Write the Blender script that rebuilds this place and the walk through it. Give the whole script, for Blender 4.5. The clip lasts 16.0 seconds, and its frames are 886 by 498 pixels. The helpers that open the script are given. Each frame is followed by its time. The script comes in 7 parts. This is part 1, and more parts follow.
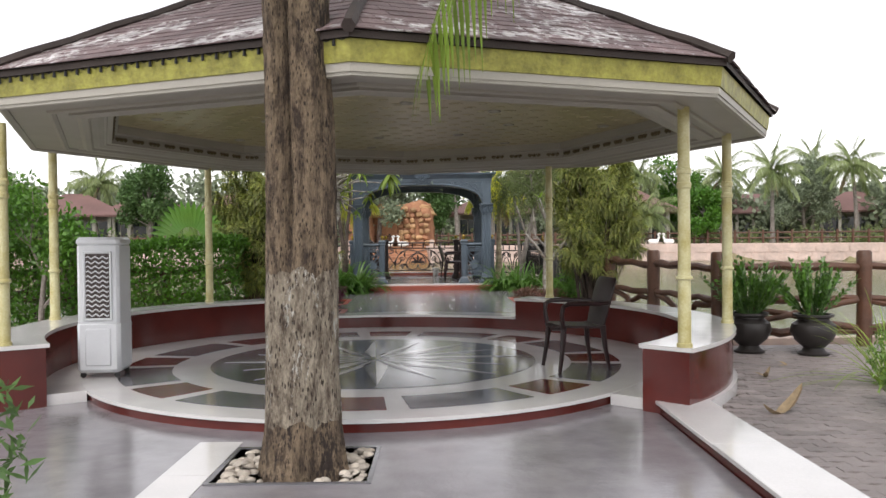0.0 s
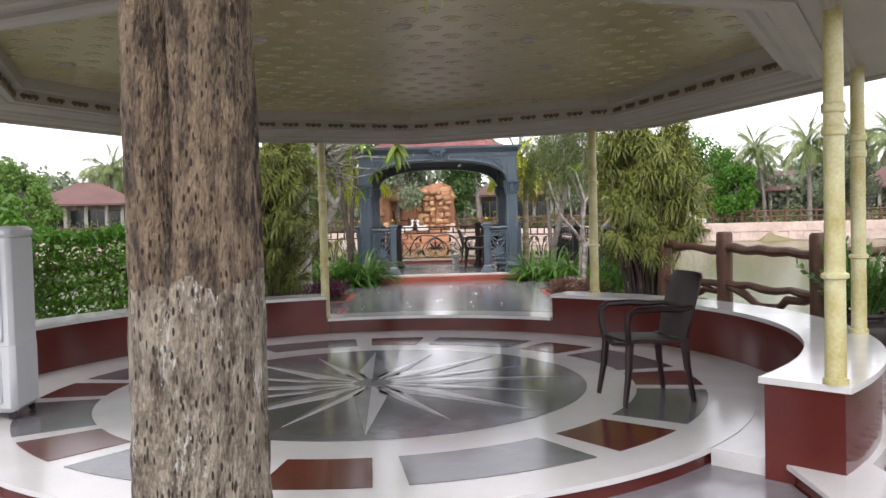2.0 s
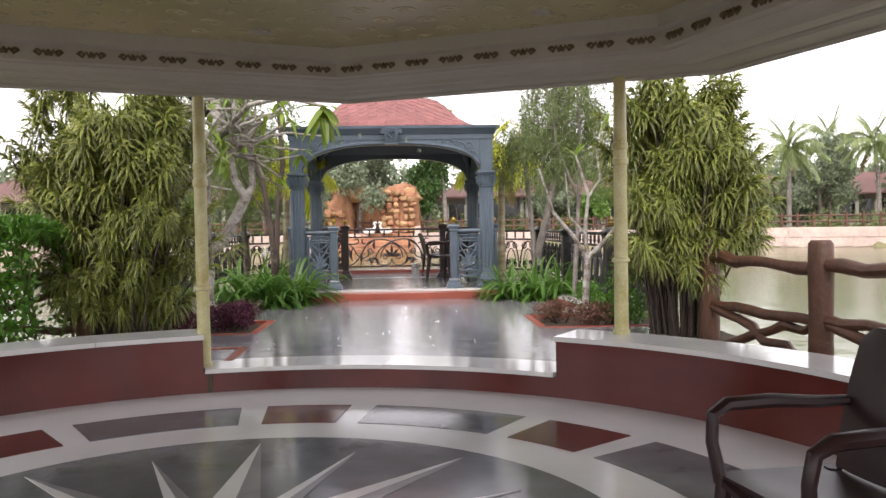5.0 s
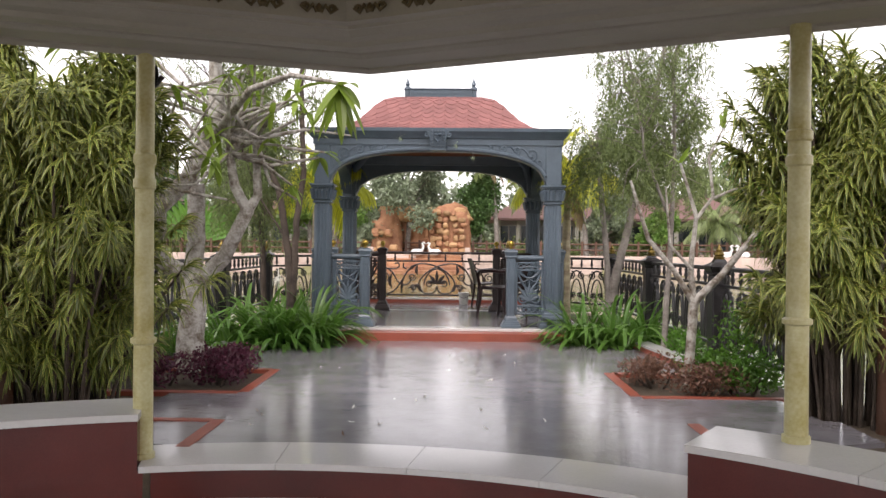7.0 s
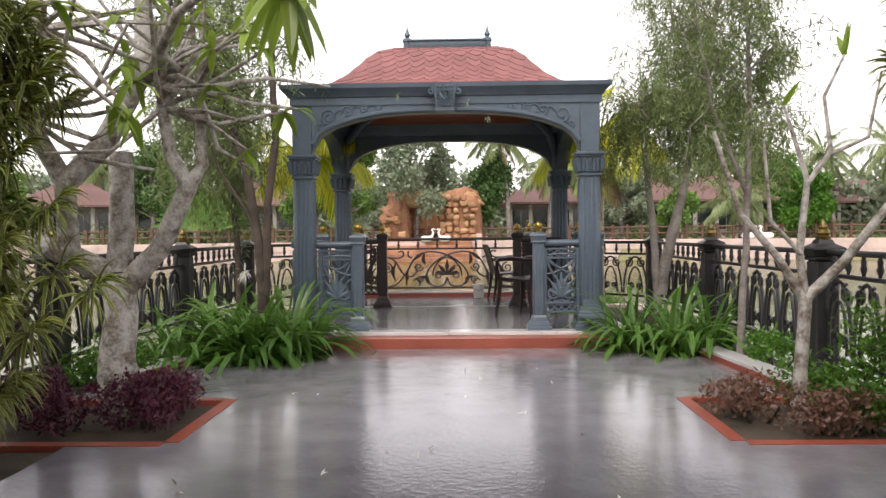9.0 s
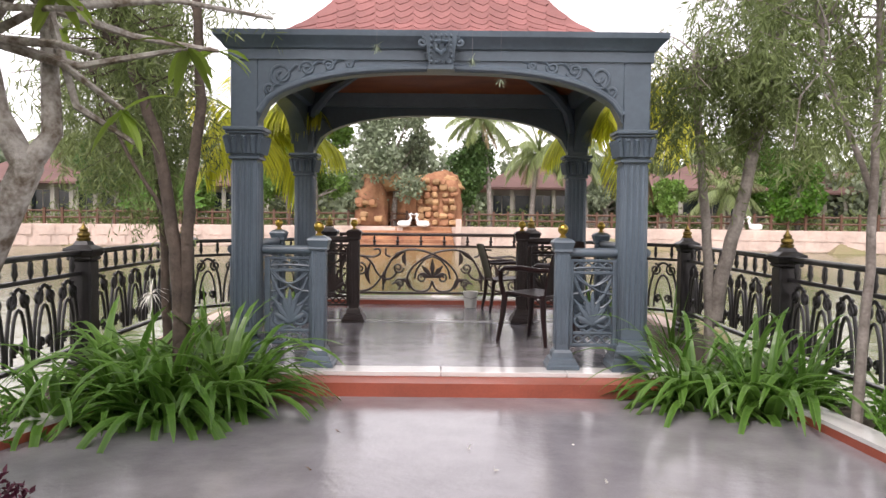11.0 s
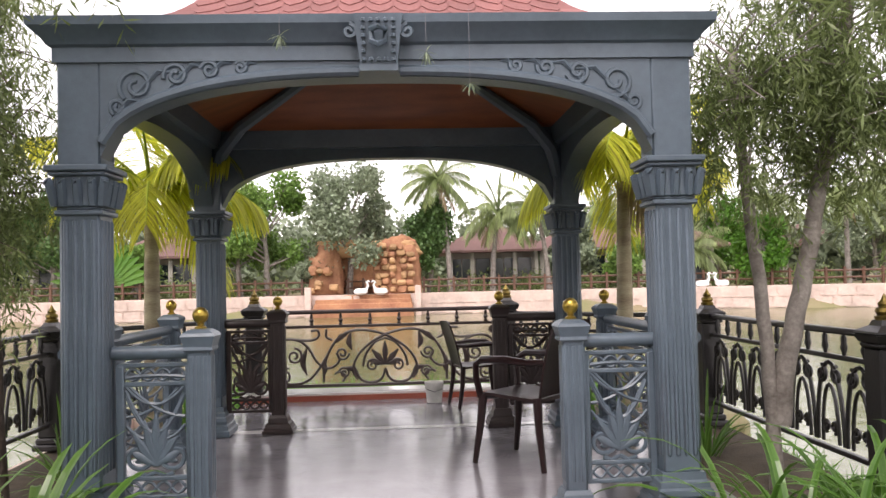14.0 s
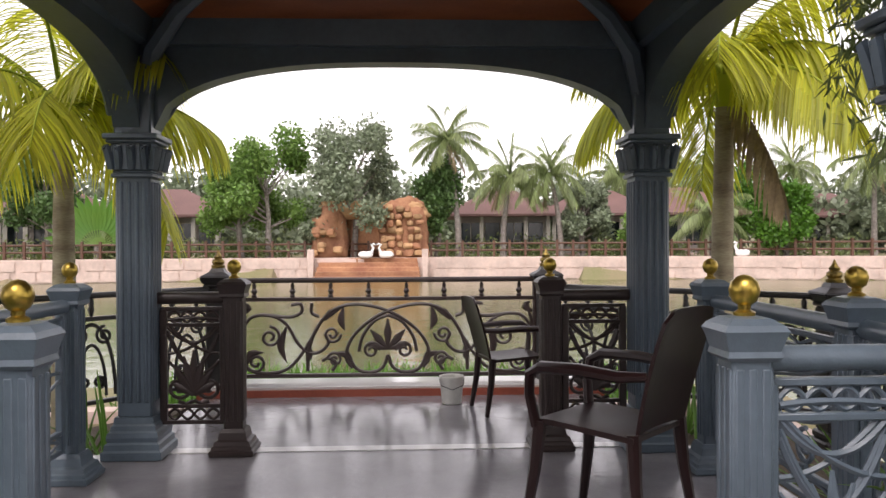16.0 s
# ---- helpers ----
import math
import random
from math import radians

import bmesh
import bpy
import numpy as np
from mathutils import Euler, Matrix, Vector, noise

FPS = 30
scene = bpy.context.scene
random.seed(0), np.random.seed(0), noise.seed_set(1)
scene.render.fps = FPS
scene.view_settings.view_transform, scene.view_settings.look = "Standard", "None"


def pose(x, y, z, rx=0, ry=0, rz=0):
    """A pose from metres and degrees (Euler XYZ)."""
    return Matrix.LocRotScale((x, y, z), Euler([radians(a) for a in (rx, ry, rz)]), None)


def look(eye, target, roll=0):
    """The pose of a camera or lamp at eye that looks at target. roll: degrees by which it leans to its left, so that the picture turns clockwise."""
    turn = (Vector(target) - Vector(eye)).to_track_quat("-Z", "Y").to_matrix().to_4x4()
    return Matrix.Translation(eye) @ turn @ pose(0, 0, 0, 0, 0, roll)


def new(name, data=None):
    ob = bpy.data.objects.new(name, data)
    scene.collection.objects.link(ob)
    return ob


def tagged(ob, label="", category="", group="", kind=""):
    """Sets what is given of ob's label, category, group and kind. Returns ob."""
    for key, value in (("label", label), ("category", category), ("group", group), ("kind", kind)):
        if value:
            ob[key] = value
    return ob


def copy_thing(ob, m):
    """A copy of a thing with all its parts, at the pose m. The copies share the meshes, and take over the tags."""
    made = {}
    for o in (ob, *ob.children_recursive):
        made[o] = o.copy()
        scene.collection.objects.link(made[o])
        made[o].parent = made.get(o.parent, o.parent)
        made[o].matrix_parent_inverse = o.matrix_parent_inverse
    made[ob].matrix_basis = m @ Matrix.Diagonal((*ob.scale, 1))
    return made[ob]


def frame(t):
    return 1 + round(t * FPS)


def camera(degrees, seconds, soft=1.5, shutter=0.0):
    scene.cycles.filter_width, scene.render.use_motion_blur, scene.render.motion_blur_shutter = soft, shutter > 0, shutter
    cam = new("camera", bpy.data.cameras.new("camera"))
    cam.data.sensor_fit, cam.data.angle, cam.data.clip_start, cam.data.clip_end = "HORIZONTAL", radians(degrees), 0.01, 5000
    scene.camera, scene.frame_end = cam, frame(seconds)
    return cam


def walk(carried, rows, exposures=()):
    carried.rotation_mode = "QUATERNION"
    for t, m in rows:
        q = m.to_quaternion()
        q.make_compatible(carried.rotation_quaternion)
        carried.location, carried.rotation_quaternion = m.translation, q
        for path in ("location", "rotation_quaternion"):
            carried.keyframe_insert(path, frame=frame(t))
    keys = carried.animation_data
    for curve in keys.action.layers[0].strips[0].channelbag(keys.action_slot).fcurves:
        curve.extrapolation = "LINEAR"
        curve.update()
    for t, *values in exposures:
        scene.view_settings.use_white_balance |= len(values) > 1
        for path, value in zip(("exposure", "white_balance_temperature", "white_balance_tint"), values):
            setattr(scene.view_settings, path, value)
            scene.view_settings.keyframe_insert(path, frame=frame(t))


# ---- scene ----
cam = camera(57.2, 16.0)
PATH = [
    (0, (0.394, -0.450, 1.330), (0.397, 1.550, 1.301), -0.56),
    (0.5, (0.332, 0.027, 1.297), (0.398, 2.025, 1.243), -0.57),
    (1, (0.355, 0.612, 1.303), (0.324, 2.611, 1.254), -0.64),
    (1.5, (0.367, 1.188, 1.303), (0.373, 3.187, 1.238), -0.77),
    (2, (0.442, 1.812, 1.317), (0.390, 3.810, 1.249), -1.48),
    (2.5, (0.453, 2.369, 1.314), (0.426, 4.368, 1.252), -0.42),
    (3, (0.531, 2.983, 1.275), (0.503, 4.982, 1.212), -1.58),
    (3.5, (0.476, 3.560, 1.263), (0.457, 5.559, 1.208), 0.32),
    (4, (0.493, 4.118, 1.268), (0.545, 6.117, 1.215), -0.33),
    (6.5, (0.569, 6.955, 1.311), (0.544, 8.954, 1.233), -1.56),
    (7, (0.504, 7.482, 1.323), (0.412, 9.480, 1.313), 0.55),
    (7.5, (0.428, 7.954, 1.291), (0.358, 9.952, 1.301), -0.23),
    (8, (0.422, 8.409, 1.299), (0.268, 10.403, 1.303), -0.59),
    (8.5, (0.430, 8.871, 1.292), (0.376, 10.870, 1.282), 0.66),
    (9, (0.413, 9.421, 1.294), (0.295, 11.417, 1.251), -0.58),
    (9.5, (0.286, 10.035, 1.293), (0.179, 12.030, 1.202), 0.84),
    (12, (0.166, 12.170, 1.528), (0.152, 14.168, 1.446), -0.17),
    (12.5, (0.186, 12.419, 1.491), (0.192, 14.418, 1.416), -0.24),
    (13, (0.179, 12.761, 1.497), (0.141, 14.761, 1.501), -0.01),
    (13.5, (0.127, 13.111, 1.515), (0.204, 15.110, 1.550), -0.41),
    (14, (0.176, 13.562, 1.493), (0.218, 15.560, 1.566), -1.35),
    (14.5, (0.112, 14.048, 1.468), (0.131, 16.046, 1.544), -0.09),
    (15, (0.123, 14.459, 1.469), (0.210, 16.456, 1.515), -1.22),
    (15.5, (0.106, 14.936, 1.484), (0.086, 16.935, 1.499), -1.80),
    (16, (0.093, 15.531, 1.467), (0.118, 17.530, 1.453), -0.28),
]
walk(cam, [(t, look(eye, target, roll)) for t, eye, target, roll in PATH], exposures=[(0.0, 1.0, 6600, 14), (2.0, 1.28, 6450, 16), (3.0, 1.5, 6500, 17), (4.0, 1.55, 6600, 18), (7.0, 1.3, 6800, 18), (9.0, 1.2, 6800, 17), (12.0, 1.48, 6800, 21), (14.5, 1.42, 6850, 20), (16.0, 1.2, 6800, 20)])

# ---- world and light: a bright overcast sky ----
world = bpy.data.worlds.new("world")
scene.world = world
world.use_nodes = True
wn, wl = world.node_tree.nodes, world.node_tree.links
sky = wn.new("ShaderNodeTexSky")
sky.sky_type, sky.sun_disc = "NISHITA", False
sky.sun_elevation, sky.sun_rotation = radians(55), radians(195)
sky.air_density, sky.dust_density, sky.ozone_density = 1.0, 1.0, 1.0
haze = wn.new("ShaderNodeHueSaturation")
haze.inputs["Saturation"].default_value = 0.12
wl.new(sky.outputs[0], haze.inputs["Color"])
wl.new(haze.outputs[0], wn["Background"].inputs["Color"])
wn["Background"].inputs["Strength"].default_value = 0.15
sun = new("sun", bpy.data.lights.new("sun", "SUN"))
sun.data.energy, sun.data.angle, sun.data.color = 0.75, radians(20), (1.0, 0.96, 0.9)
sun.matrix_world = look((0, 0, 30), (-30 * math.sin(radians(195)) * 0.7, -30 * math.cos(radians(195)) * 0.7, 0))


# ---- materials ----
def mat(name, base, rough=0.5, metal=0.0, dark=None, scale=4.0, fine=60.0, amount=0.5, bump=0.0, bump_scale=80.0,
        stretch=(1, 1, 1), spots=None, rand=0.0, island=False, translucent=0.0, rough_var=0.0, spec=0.5, coat=0.0, span=(0.5, 1.0), patches=None):
    """A surface with colour variation at two scales, relief, and an optional speckle."""
    m = bpy.data.materials.new(name)
    m.use_nodes = True
    n, l = m.node_tree.nodes, m.node_tree.links
    bs = n["Principled BSDF"]
    bs.inputs["Roughness"].default_value, bs.inputs["Metallic"].default_value = rough, metal
    bs.inputs["Specular IOR Level"].default_value = spec
    bs.inputs["Coat Weight"].default_value = coat
    geo = n.new("ShaderNodeNewGeometry")
    mp = n.new("ShaderNodeMapping")
    mp.inputs["Scale"].default_value = stretch
    l.new(geo.outputs["Position"], mp.inputs["Vector"])
    big, small = n.new("ShaderNodeTexNoise"), n.new("ShaderNodeTexNoise")
    big.inputs["Scale"].default_value, big.inputs["Detail"].default_value = scale, 6.0
    small.inputs["Scale"].default_value, small.inputs["Detail"].default_value = fine, 4.0
    for t in (big, small):
        l.new(mp.outputs[0], t.inputs["Vector"])
    add = n.new("ShaderNodeMath")
    add.operation = "MULTIPLY_ADD"
    l.new(small.outputs["Fac"], add.inputs[0])
    add.inputs[1].default_value = 0.5
    l.new(big.outputs["Fac"], add.inputs[2])
    rg = n.new("ShaderNodeMapRange")
    rg.inputs["From Min"].default_value, rg.inputs["From Max"].default_value = span
    l.new(add.outputs[0], rg.inputs["Value"])
    mix = n.new("ShaderNodeMix")
    mix.data_type = "RGBA"
    dark = dark or tuple(c * (1 - amount) for c in base)
    mix.inputs[6].default_value, mix.inputs[7].default_value = (*dark, 1), (*base, 1)
    l.new(rg.outputs[0], mix.inputs[0])
    colour = mix.outputs[2]
    if spots:
        vor = n.new("ShaderNodeTexVoronoi")
        vor.inputs["Scale"].default_value = spots[1]
        l.new(mp.outputs[0], vor.inputs["Vector"])
        cut = n.new("ShaderNodeMapRange")
        cut.inputs["From Min"].default_value, cut.inputs["From Max"].default_value = spots[2], spots[2] - 0.08
        l.new(vor.outputs["Distance"], cut.inputs["Value"])
        mix2 = n.new("ShaderNodeMix")
        mix2.data_type = "RGBA"
        l.new(cut.outputs[0], mix2.inputs[0])
        l.new(colour, mix2.inputs[6])
        mix2.inputs[7].default_value = (*spots[0], 1)
        colour = mix2.outputs[2]
    if patches:
        pt, pf = n.new("ShaderNodeTexNoise"), n.new("ShaderNodeTexNoise")
        pt.inputs["Scale"].default_value, pt.inputs["Detail"].default_value, pt.inputs["Roughness"].default_value = patches[1], 3.0, 0.5
        pf.inputs["Scale"].default_value, pf.inputs["Detail"].default_value, pf.inputs["Roughness"].default_value = patches[1] * 9, 6.0, 0.7
        for t in (pt, pf):
            l.new(mp.outputs[0], t.inputs["Vector"])
        pm = n.new("ShaderNodeMath")
        pm.operation = "MULTIPLY"
        l.new(pt.outputs["Fac"], pm.inputs[0])
        l.new(pf.outputs["Fac"], pm.inputs[1])
        cut = n.new("ShaderNodeMapRange")
        cut.inputs["From Min"].default_value, cut.inputs["From Max"].default_value = patches[2], patches[2] + 0.05
        l.new(pm.outputs[0], cut.inputs["Value"])
        mix3 = n.new("ShaderNodeMix")
        mix3.data_type = "RGBA"
        l.new(cut.outputs[0], mix3.inputs[0])
        l.new(colour, mix3.inputs[6])
        mix3.inputs[7].default_value = (*patches[0], 1)
        colour = mix3.outputs[2]
    if rand:
        hs = n.new("ShaderNodeHueSaturation")
        src = geo.outputs["Random Per Island"] if island else n.new("ShaderNodeObjectInfo").outputs["Random"]
        mr = n.new("ShaderNodeMapRange")
        mr.inputs["To Min"].default_value, mr.inputs["To Max"].default_value = 1 - rand, 1 + rand
        l.new(src, mr.inputs["Value"])
        l.new(mr.outputs[0], hs.inputs["Value"])
        l.new(colour, hs.inputs["Color"])
        colour = hs.outputs[0]
    l.new(colour, bs.inputs["Base Color"])
    if rough_var:
        rr = n.new("ShaderNodeMapRange")
        rr.inputs["To Min"].default_value, rr.inputs["To Max"].default_value = max(0.02, rough - rough_var), rough + rough_var
        l.new(big.outputs["Fac"], rr.inputs["Value"])
        l.new(rr.outputs[0], bs.inputs["Roughness"])
    if bump:
        bt = n.new("ShaderNodeTexNoise")
        bt.inputs["Scale"].default_value, bt.inputs["Detail"].default_value = bump_scale, 5.0
        l.new(mp.outputs[0], bt.inputs["Vector"])
        bp = n.new("ShaderNodeBump")
        bp.inputs["Strength"].default_value, bp.inputs["Distance"].default_value = bump, 0.02 if bump < 0.9 else 0.06
        l.new(bt.outputs["Fac"], bp.inputs["Height"])
        l.new(bp.outputs[0], bs.inputs["Normal"])
    if translucent:
        tr = n.new("ShaderNodeBsdfTranslucent")
        l.new(colour, tr.inputs["Color"])
        ms = n.new("ShaderNodeMixShader")
        ms.inputs[0].default_value = translucent
        l.new(bs.outputs[0], ms.inputs[1])
        l.new(tr.outputs[0], ms.inputs[2])
        l.new(ms.outputs[0], n["Material Output"].inputs["Surface"])
    return m


def leaf_mat(name, mid, edge, rough=0.45, width=0.25, translucent=0.35, rand=0.35):
    """A leaf: a middle and a margin colour across its width, varied leaf by leaf."""
    m = bpy.data.materials.new(name)
    m.use_nodes = True
    n, l = m.node_tree.nodes, m.node_tree.links
    bs = n["Principled BSDF"]
    bs.inputs["Roughness"].default_value = rough
    uv = n.new("ShaderNodeUVMap")
    sep = n.new("ShaderNodeSeparateXYZ")
    l.new(uv.outputs[0], sep.inputs[0])
    ramp = n.new("ShaderNodeValToRGB")
    e = ramp.color_ramp.elements
    e[0].position, e[0].color = 0.0, (*edge, 1)
    e[1].position, e[1].color = 1.0, (*edge, 1)
    for p in (width, 1 - width):
        k = e.new(p)
        k.color = (*mid, 1)
    l.new(sep.outputs[0], ramp.inputs[0])
    geo = n.new("ShaderNodeNewGeometry")
    hs = n.new("ShaderNodeHueSaturation")
    mr = n.new("ShaderNodeMapRange")
    mr.inputs["To Min"].default_value, mr.inputs["To Max"].default_value = 1 - rand, 1 + rand
    l.new(geo.outputs["Random Per Island"], mr.inputs["Value"])
    l.new(mr.outputs[0], hs.inputs["Value"])
    hue = n.new("ShaderNodeMapRange")
    hue.inputs["To Min"].default_value, hue.inputs["To Max"].default_value = 0.485, 0.515
    no = n.new("ShaderNodeTexNoise")
    no.inputs["Scale"].default_value = 1.2
    l.new(geo.outputs["Position"], no.inputs["Vector"])
    l.new(no.outputs["Fac"], hue.inputs["Value"])
    l.new(hue.outputs[0], hs.inputs["Hue"])
    l.new(ramp.outputs[0], hs.inputs["Color"])
    l.new(hs.outputs[0], bs.inputs["Base Color"])
    tr = n.new("ShaderNodeBsdfTranslucent")
    l.new(hs.outputs[0], tr.inputs["Color"])
    ms = n.new("ShaderNodeMixShader")
    ms.inputs[0].default_value = translucent
    l.new(bs.outputs[0], ms.inputs[1])
    l.new(tr.outputs[0], ms.inputs[2])
    l.new(ms.outputs[0], n["Material Output"].inputs["Surface"])
    return m


M_GREY = mat("grey_granite", (0.26, 0.248, 0.265), 0.12, amount=0.35, fine=140, bump=0.10, bump_scale=26, rough_var=0.05)
M_DARK = mat("dark_granite", (0.145, 0.143, 0.155), 0.12, amount=0.4, fine=200, bump=0.03, bump_scale=20, rough_var=0.04)
M_WHITE = mat("white_marble", (0.64, 0.63, 0.62), 0.12, amount=0.14, scale=2.0, bump=0.02, bump_scale=30, rough_var=0.05)
M_RED = mat("red_granite", (0.125, 0.024, 0.019), 0.14, spec=0.32, amount=0.45, fine=220, scale=1.5, bump=0.02, bump_scale=30, rough_var=0.05)
M_REDPAINT = mat("red_oxide_paint", (0.36, 0.085, 0.05), 0.4, amount=0.35, scale=3, bump=0.1)
M_CREAM = mat("cream_paint", (0.62, 0.6, 0.36), 0.35, amount=0.25, scale=6, dark=(0.4, 0.34, 0.12), bump=0.05)
M_SOFFIT = mat("soffit_white", (0.40, 0.38, 0.33), 0.5, amount=0.15, scale=2, bump=0.05)
M_CEIL = mat("ceiling_paper", (0.44, 0.375, 0.20), 0.3, amount=0.35, scale=0.8, bump=0.05, bump_scale=20)
M_MOTIF = mat("motif_gilt", (0.50, 0.44, 0.27), 0.35, amount=0.4, scale=30, fine=120)
M_ORN = mat("ornament_bronze", (0.16, 0.12, 0.06), 0.5, amount=0.5, scale=40)
M_FASCIA = mat("fascia_gilt", (0.42, 0.40, 0.08), 0.5, amount=0.6, scale=9, fine=40, bump=0.5, bump_scale=30)
M_SHINGLE = mat("roof_shingle", (0.20, 0.14, 0.14), 0.6, amount=0.4, scale=3, fine=40, bump=0.3, rand=0.2, island=True,
                patches=((0.58, 0.56, 0.56), 1.1, 0.27))
M_ROOFEDGE = mat("roof_edge", (0.05, 0.035, 0.03), 0.7, amount=0.5, bump=0.3)
M_STEELBLUE = mat("slate_blue_paint", (0.098, 0.132, 0.165), 0.36, amount=0.3, scale=3, fine=30, bump=0.08, bump_scale=120)
M_IRON = mat("black_iron_paint", (0.022, 0.02, 0.021), 0.38, amount=0.4, scale=5, bump=0.1)
# brown iron of the rear railing; on rear gazebo posts and panels it paints shade
M_BROWNIRON_SHADE = mat("brown_iron_and_shade_paint", (0.035, 0.022, 0.02), 0.4, amount=0.4, scale=5, bump=0.1)
M_GOLD = mat("gold_paint", (0.62, 0.44, 0.08), 0.28, metal=0.9, amount=0.35, scale=20, dark=(0.25, 0.17, 0.04))
M_OLDGOLD = mat("tarnished_gold_paint", (0.34, 0.24, 0.06), 0.4, metal=0.8, amount=0.5, scale=20, dark=(0.06, 0.045, 0.02))
M_TERRA = mat("red_fish_scale", (0.31, 0.128, 0.118), 0.6, amount=0.3, scale=4, bump=0.1, rand=0.12)
M_WOODCEIL = mat("orange_wood", (0.34, 0.10, 0.03), 0.35, amount=0.5, scale=2.5, stretch=(1, 4, 1))
M_CHAIR = mat("brown_plastic", (0.022, 0.009, 0.009), 0.36, spec=0.35, amount=0.3, scale=10, bump=0.05, bump_scale=300)
M_COOLER = mat("pale_grey_plastic", (0.62, 0.64, 0.66), 0.35, amount=0.08, scale=4)
M_GRILLE = mat("dark_grille", (0.05, 0.035, 0.03), 0.5, amount=0.3)
M_BARK = mat("bark", (0.27, 0.20, 0.13), 0.9, dark=(0.05, 0.033, 0.022), scale=16, fine=90, bump=1.0, bump_scale=58, stretch=(1.4, 1.4, 0.42), span=(0.58, 0.92), spots=((0.03, 0.02, 0.014), 40, 0.27),
             patches=((0.03, 0.02, 0.015), 3.0, 0.29))
M_LIME = mat("limewashed_bark", (0.37, 0.32, 0.245), 0.9, dark=(0.085, 0.06, 0.042), scale=16, fine=90, bump=1.0, bump_scale=58, stretch=(1.4, 1.4, 0.42), span=(0.56, 0.9), spots=((0.04, 0.028, 0.02), 36, 0.29),
             patches=((0.50, 0.485, 0.44), 6.5, 0.31))
M_PALEBARK = mat("pale_smooth_bark", (0.47, 0.45, 0.41), 0.75, dark=(0.13, 0.10, 0.07), scale=11, fine=50, bump=0.7, bump_scale=30, span=(0.56, 0.9))
M_BARK2 = mat("grey_bark", (0.32, 0.29, 0.26), 0.8, dark=(0.12, 0.10, 0.085), scale=6, fine=50, bump=0.6, bump_scale=30)
M_BARK3 = mat("dark_bark", (0.105, 0.078, 0.06), 0.85, amount=0.6, scale=6, fine=50, bump=0.8, bump_scale=25)
M_PALMTRUNK = mat("palm_trunk", (0.52, 0.46, 0.30), 0.6, dark=(0.20, 0.15, 0.10), scale=2, fine=30, bump=0.4, stretch=(1, 1, 5))
M_PEBBLE = mat("pebble", (0.50, 0.45, 0.38), 0.6, amount=0.4, scale=20, rand=0.3, bump=0.1)
M_PAVER = mat("concrete_paver", (0.27, 0.235, 0.225), 0.55, amount=0.35, scale=3, fine=70, bump=0.3, rand=0.18, rough_var=0.15)
M_SOIL = mat("soil", (0.10, 0.075, 0.05), 0.95, amount=0.5, scale=6, bump=0.6)
M_LAND = mat("grassy_land", (0.16, 0.17, 0.07), 0.95, dark=(0.26, 0.2, 0.13), scale=0.4, fine=8, bump=0.5, bump_scale=10)
M_BANK = mat("pink_bank_stone", (0.68, 0.53, 0.46), 0.8, amount=0.35, scale=0.8, fine=5, bump=0.5, bump_scale=4)
M_LOG = mat("log_paint", (0.115, 0.05, 0.026), 0.5, amount=0.5, scale=6, bump=0.5, bump_scale=20)
M_ROCK = mat("waterfall_rock", (0.46, 0.24, 0.125), 0.85, dark=(0.25, 0.105, 0.06), scale=0.9, fine=7, bump=1.0, bump_scale=3, rand=0.2)
M_ROCKPALE = mat("pale_rock", (0.46, 0.275, 0.14), 0.85, amount=0.3, scale=2, rand=0.25, bump=0.6, bump_scale=6)
M_SWAN = mat("white_swan", (0.8, 0.8, 0.78), 0.4, amount=0.05)
M_WALL = mat("house_wall", (0.44, 0.42, 0.40), 0.8, amount=0.25, scale=0.6)
M_ROOF = mat("house_roof", (0.20, 0.112, 0.10), 0.75, amount=0.3, scale=0.5, fine=6, bump=0.4, bump_scale=6)
M_WINDOW = mat("dark_window", (0.03, 0.045, 0.055), 0.12, amount=0.3)
M_POT = mat("dark_pot", (0.03, 0.026, 0.024), 0.4, amount=0.4, scale=8, bump=0.2)
M_BUCKET = mat("white_bucket", (0.7, 0.69, 0.64), 0.45, amount=0.2, scale=12)
M_DRYLEAF = mat("dry_leaf", (0.36, 0.27, 0.16), 0.8, amount=0.4, scale=20)
M_WIRE = mat("black_cable", (0.015, 0.015, 0.015), 0.5)
M_PETAL = mat("fallen_petal", (0.8, 0.78, 0.7), 0.6, amount=0.1)
L_DRAC = leaf_mat("variegated_leaf", (0.10, 0.145, 0.022), (0.50, 0.465, 0.12), width=0.22, translucent=0.2, rand=0.5)
L_LILY = leaf_mat("lily_leaf", (0.085, 0.19, 0.03), (0.15, 0.28, 0.06), rough=0.28, translucent=0.4)
L_GREEN = leaf_mat("green_leaf", (0.16, 0.28, 0.06), (0.18, 0.30, 0.07))
L_HEDGE = leaf_mat("hedge_leaf", (0.08, 0.20, 0.02), (0.10, 0.24, 0.03))
L_DEEP = leaf_mat("deep_green_leaf", (0.09, 0.17, 0.05), (0.10, 0.19, 0.06))
L_OLIVE = leaf_mat("olive_leaf", (0.17, 0.22, 0.08), (0.19, 0.24, 0.09), translucent=0.45)
# pale grey-green with the far shore's haze mixed into the colour
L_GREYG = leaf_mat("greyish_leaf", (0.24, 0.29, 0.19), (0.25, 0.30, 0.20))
L_GOLD = leaf_mat("golden_frond", (0.60, 0.60, 0.06), (0.46, 0.54, 0.07), rand=0.4, translucent=0.5)
# lightened and greyed as well, to put haze into the far palms' colour
L_COCO = leaf_mat("coconut_frond", (0.22, 0.28, 0.11), (0.24, 0.30, 0.12))
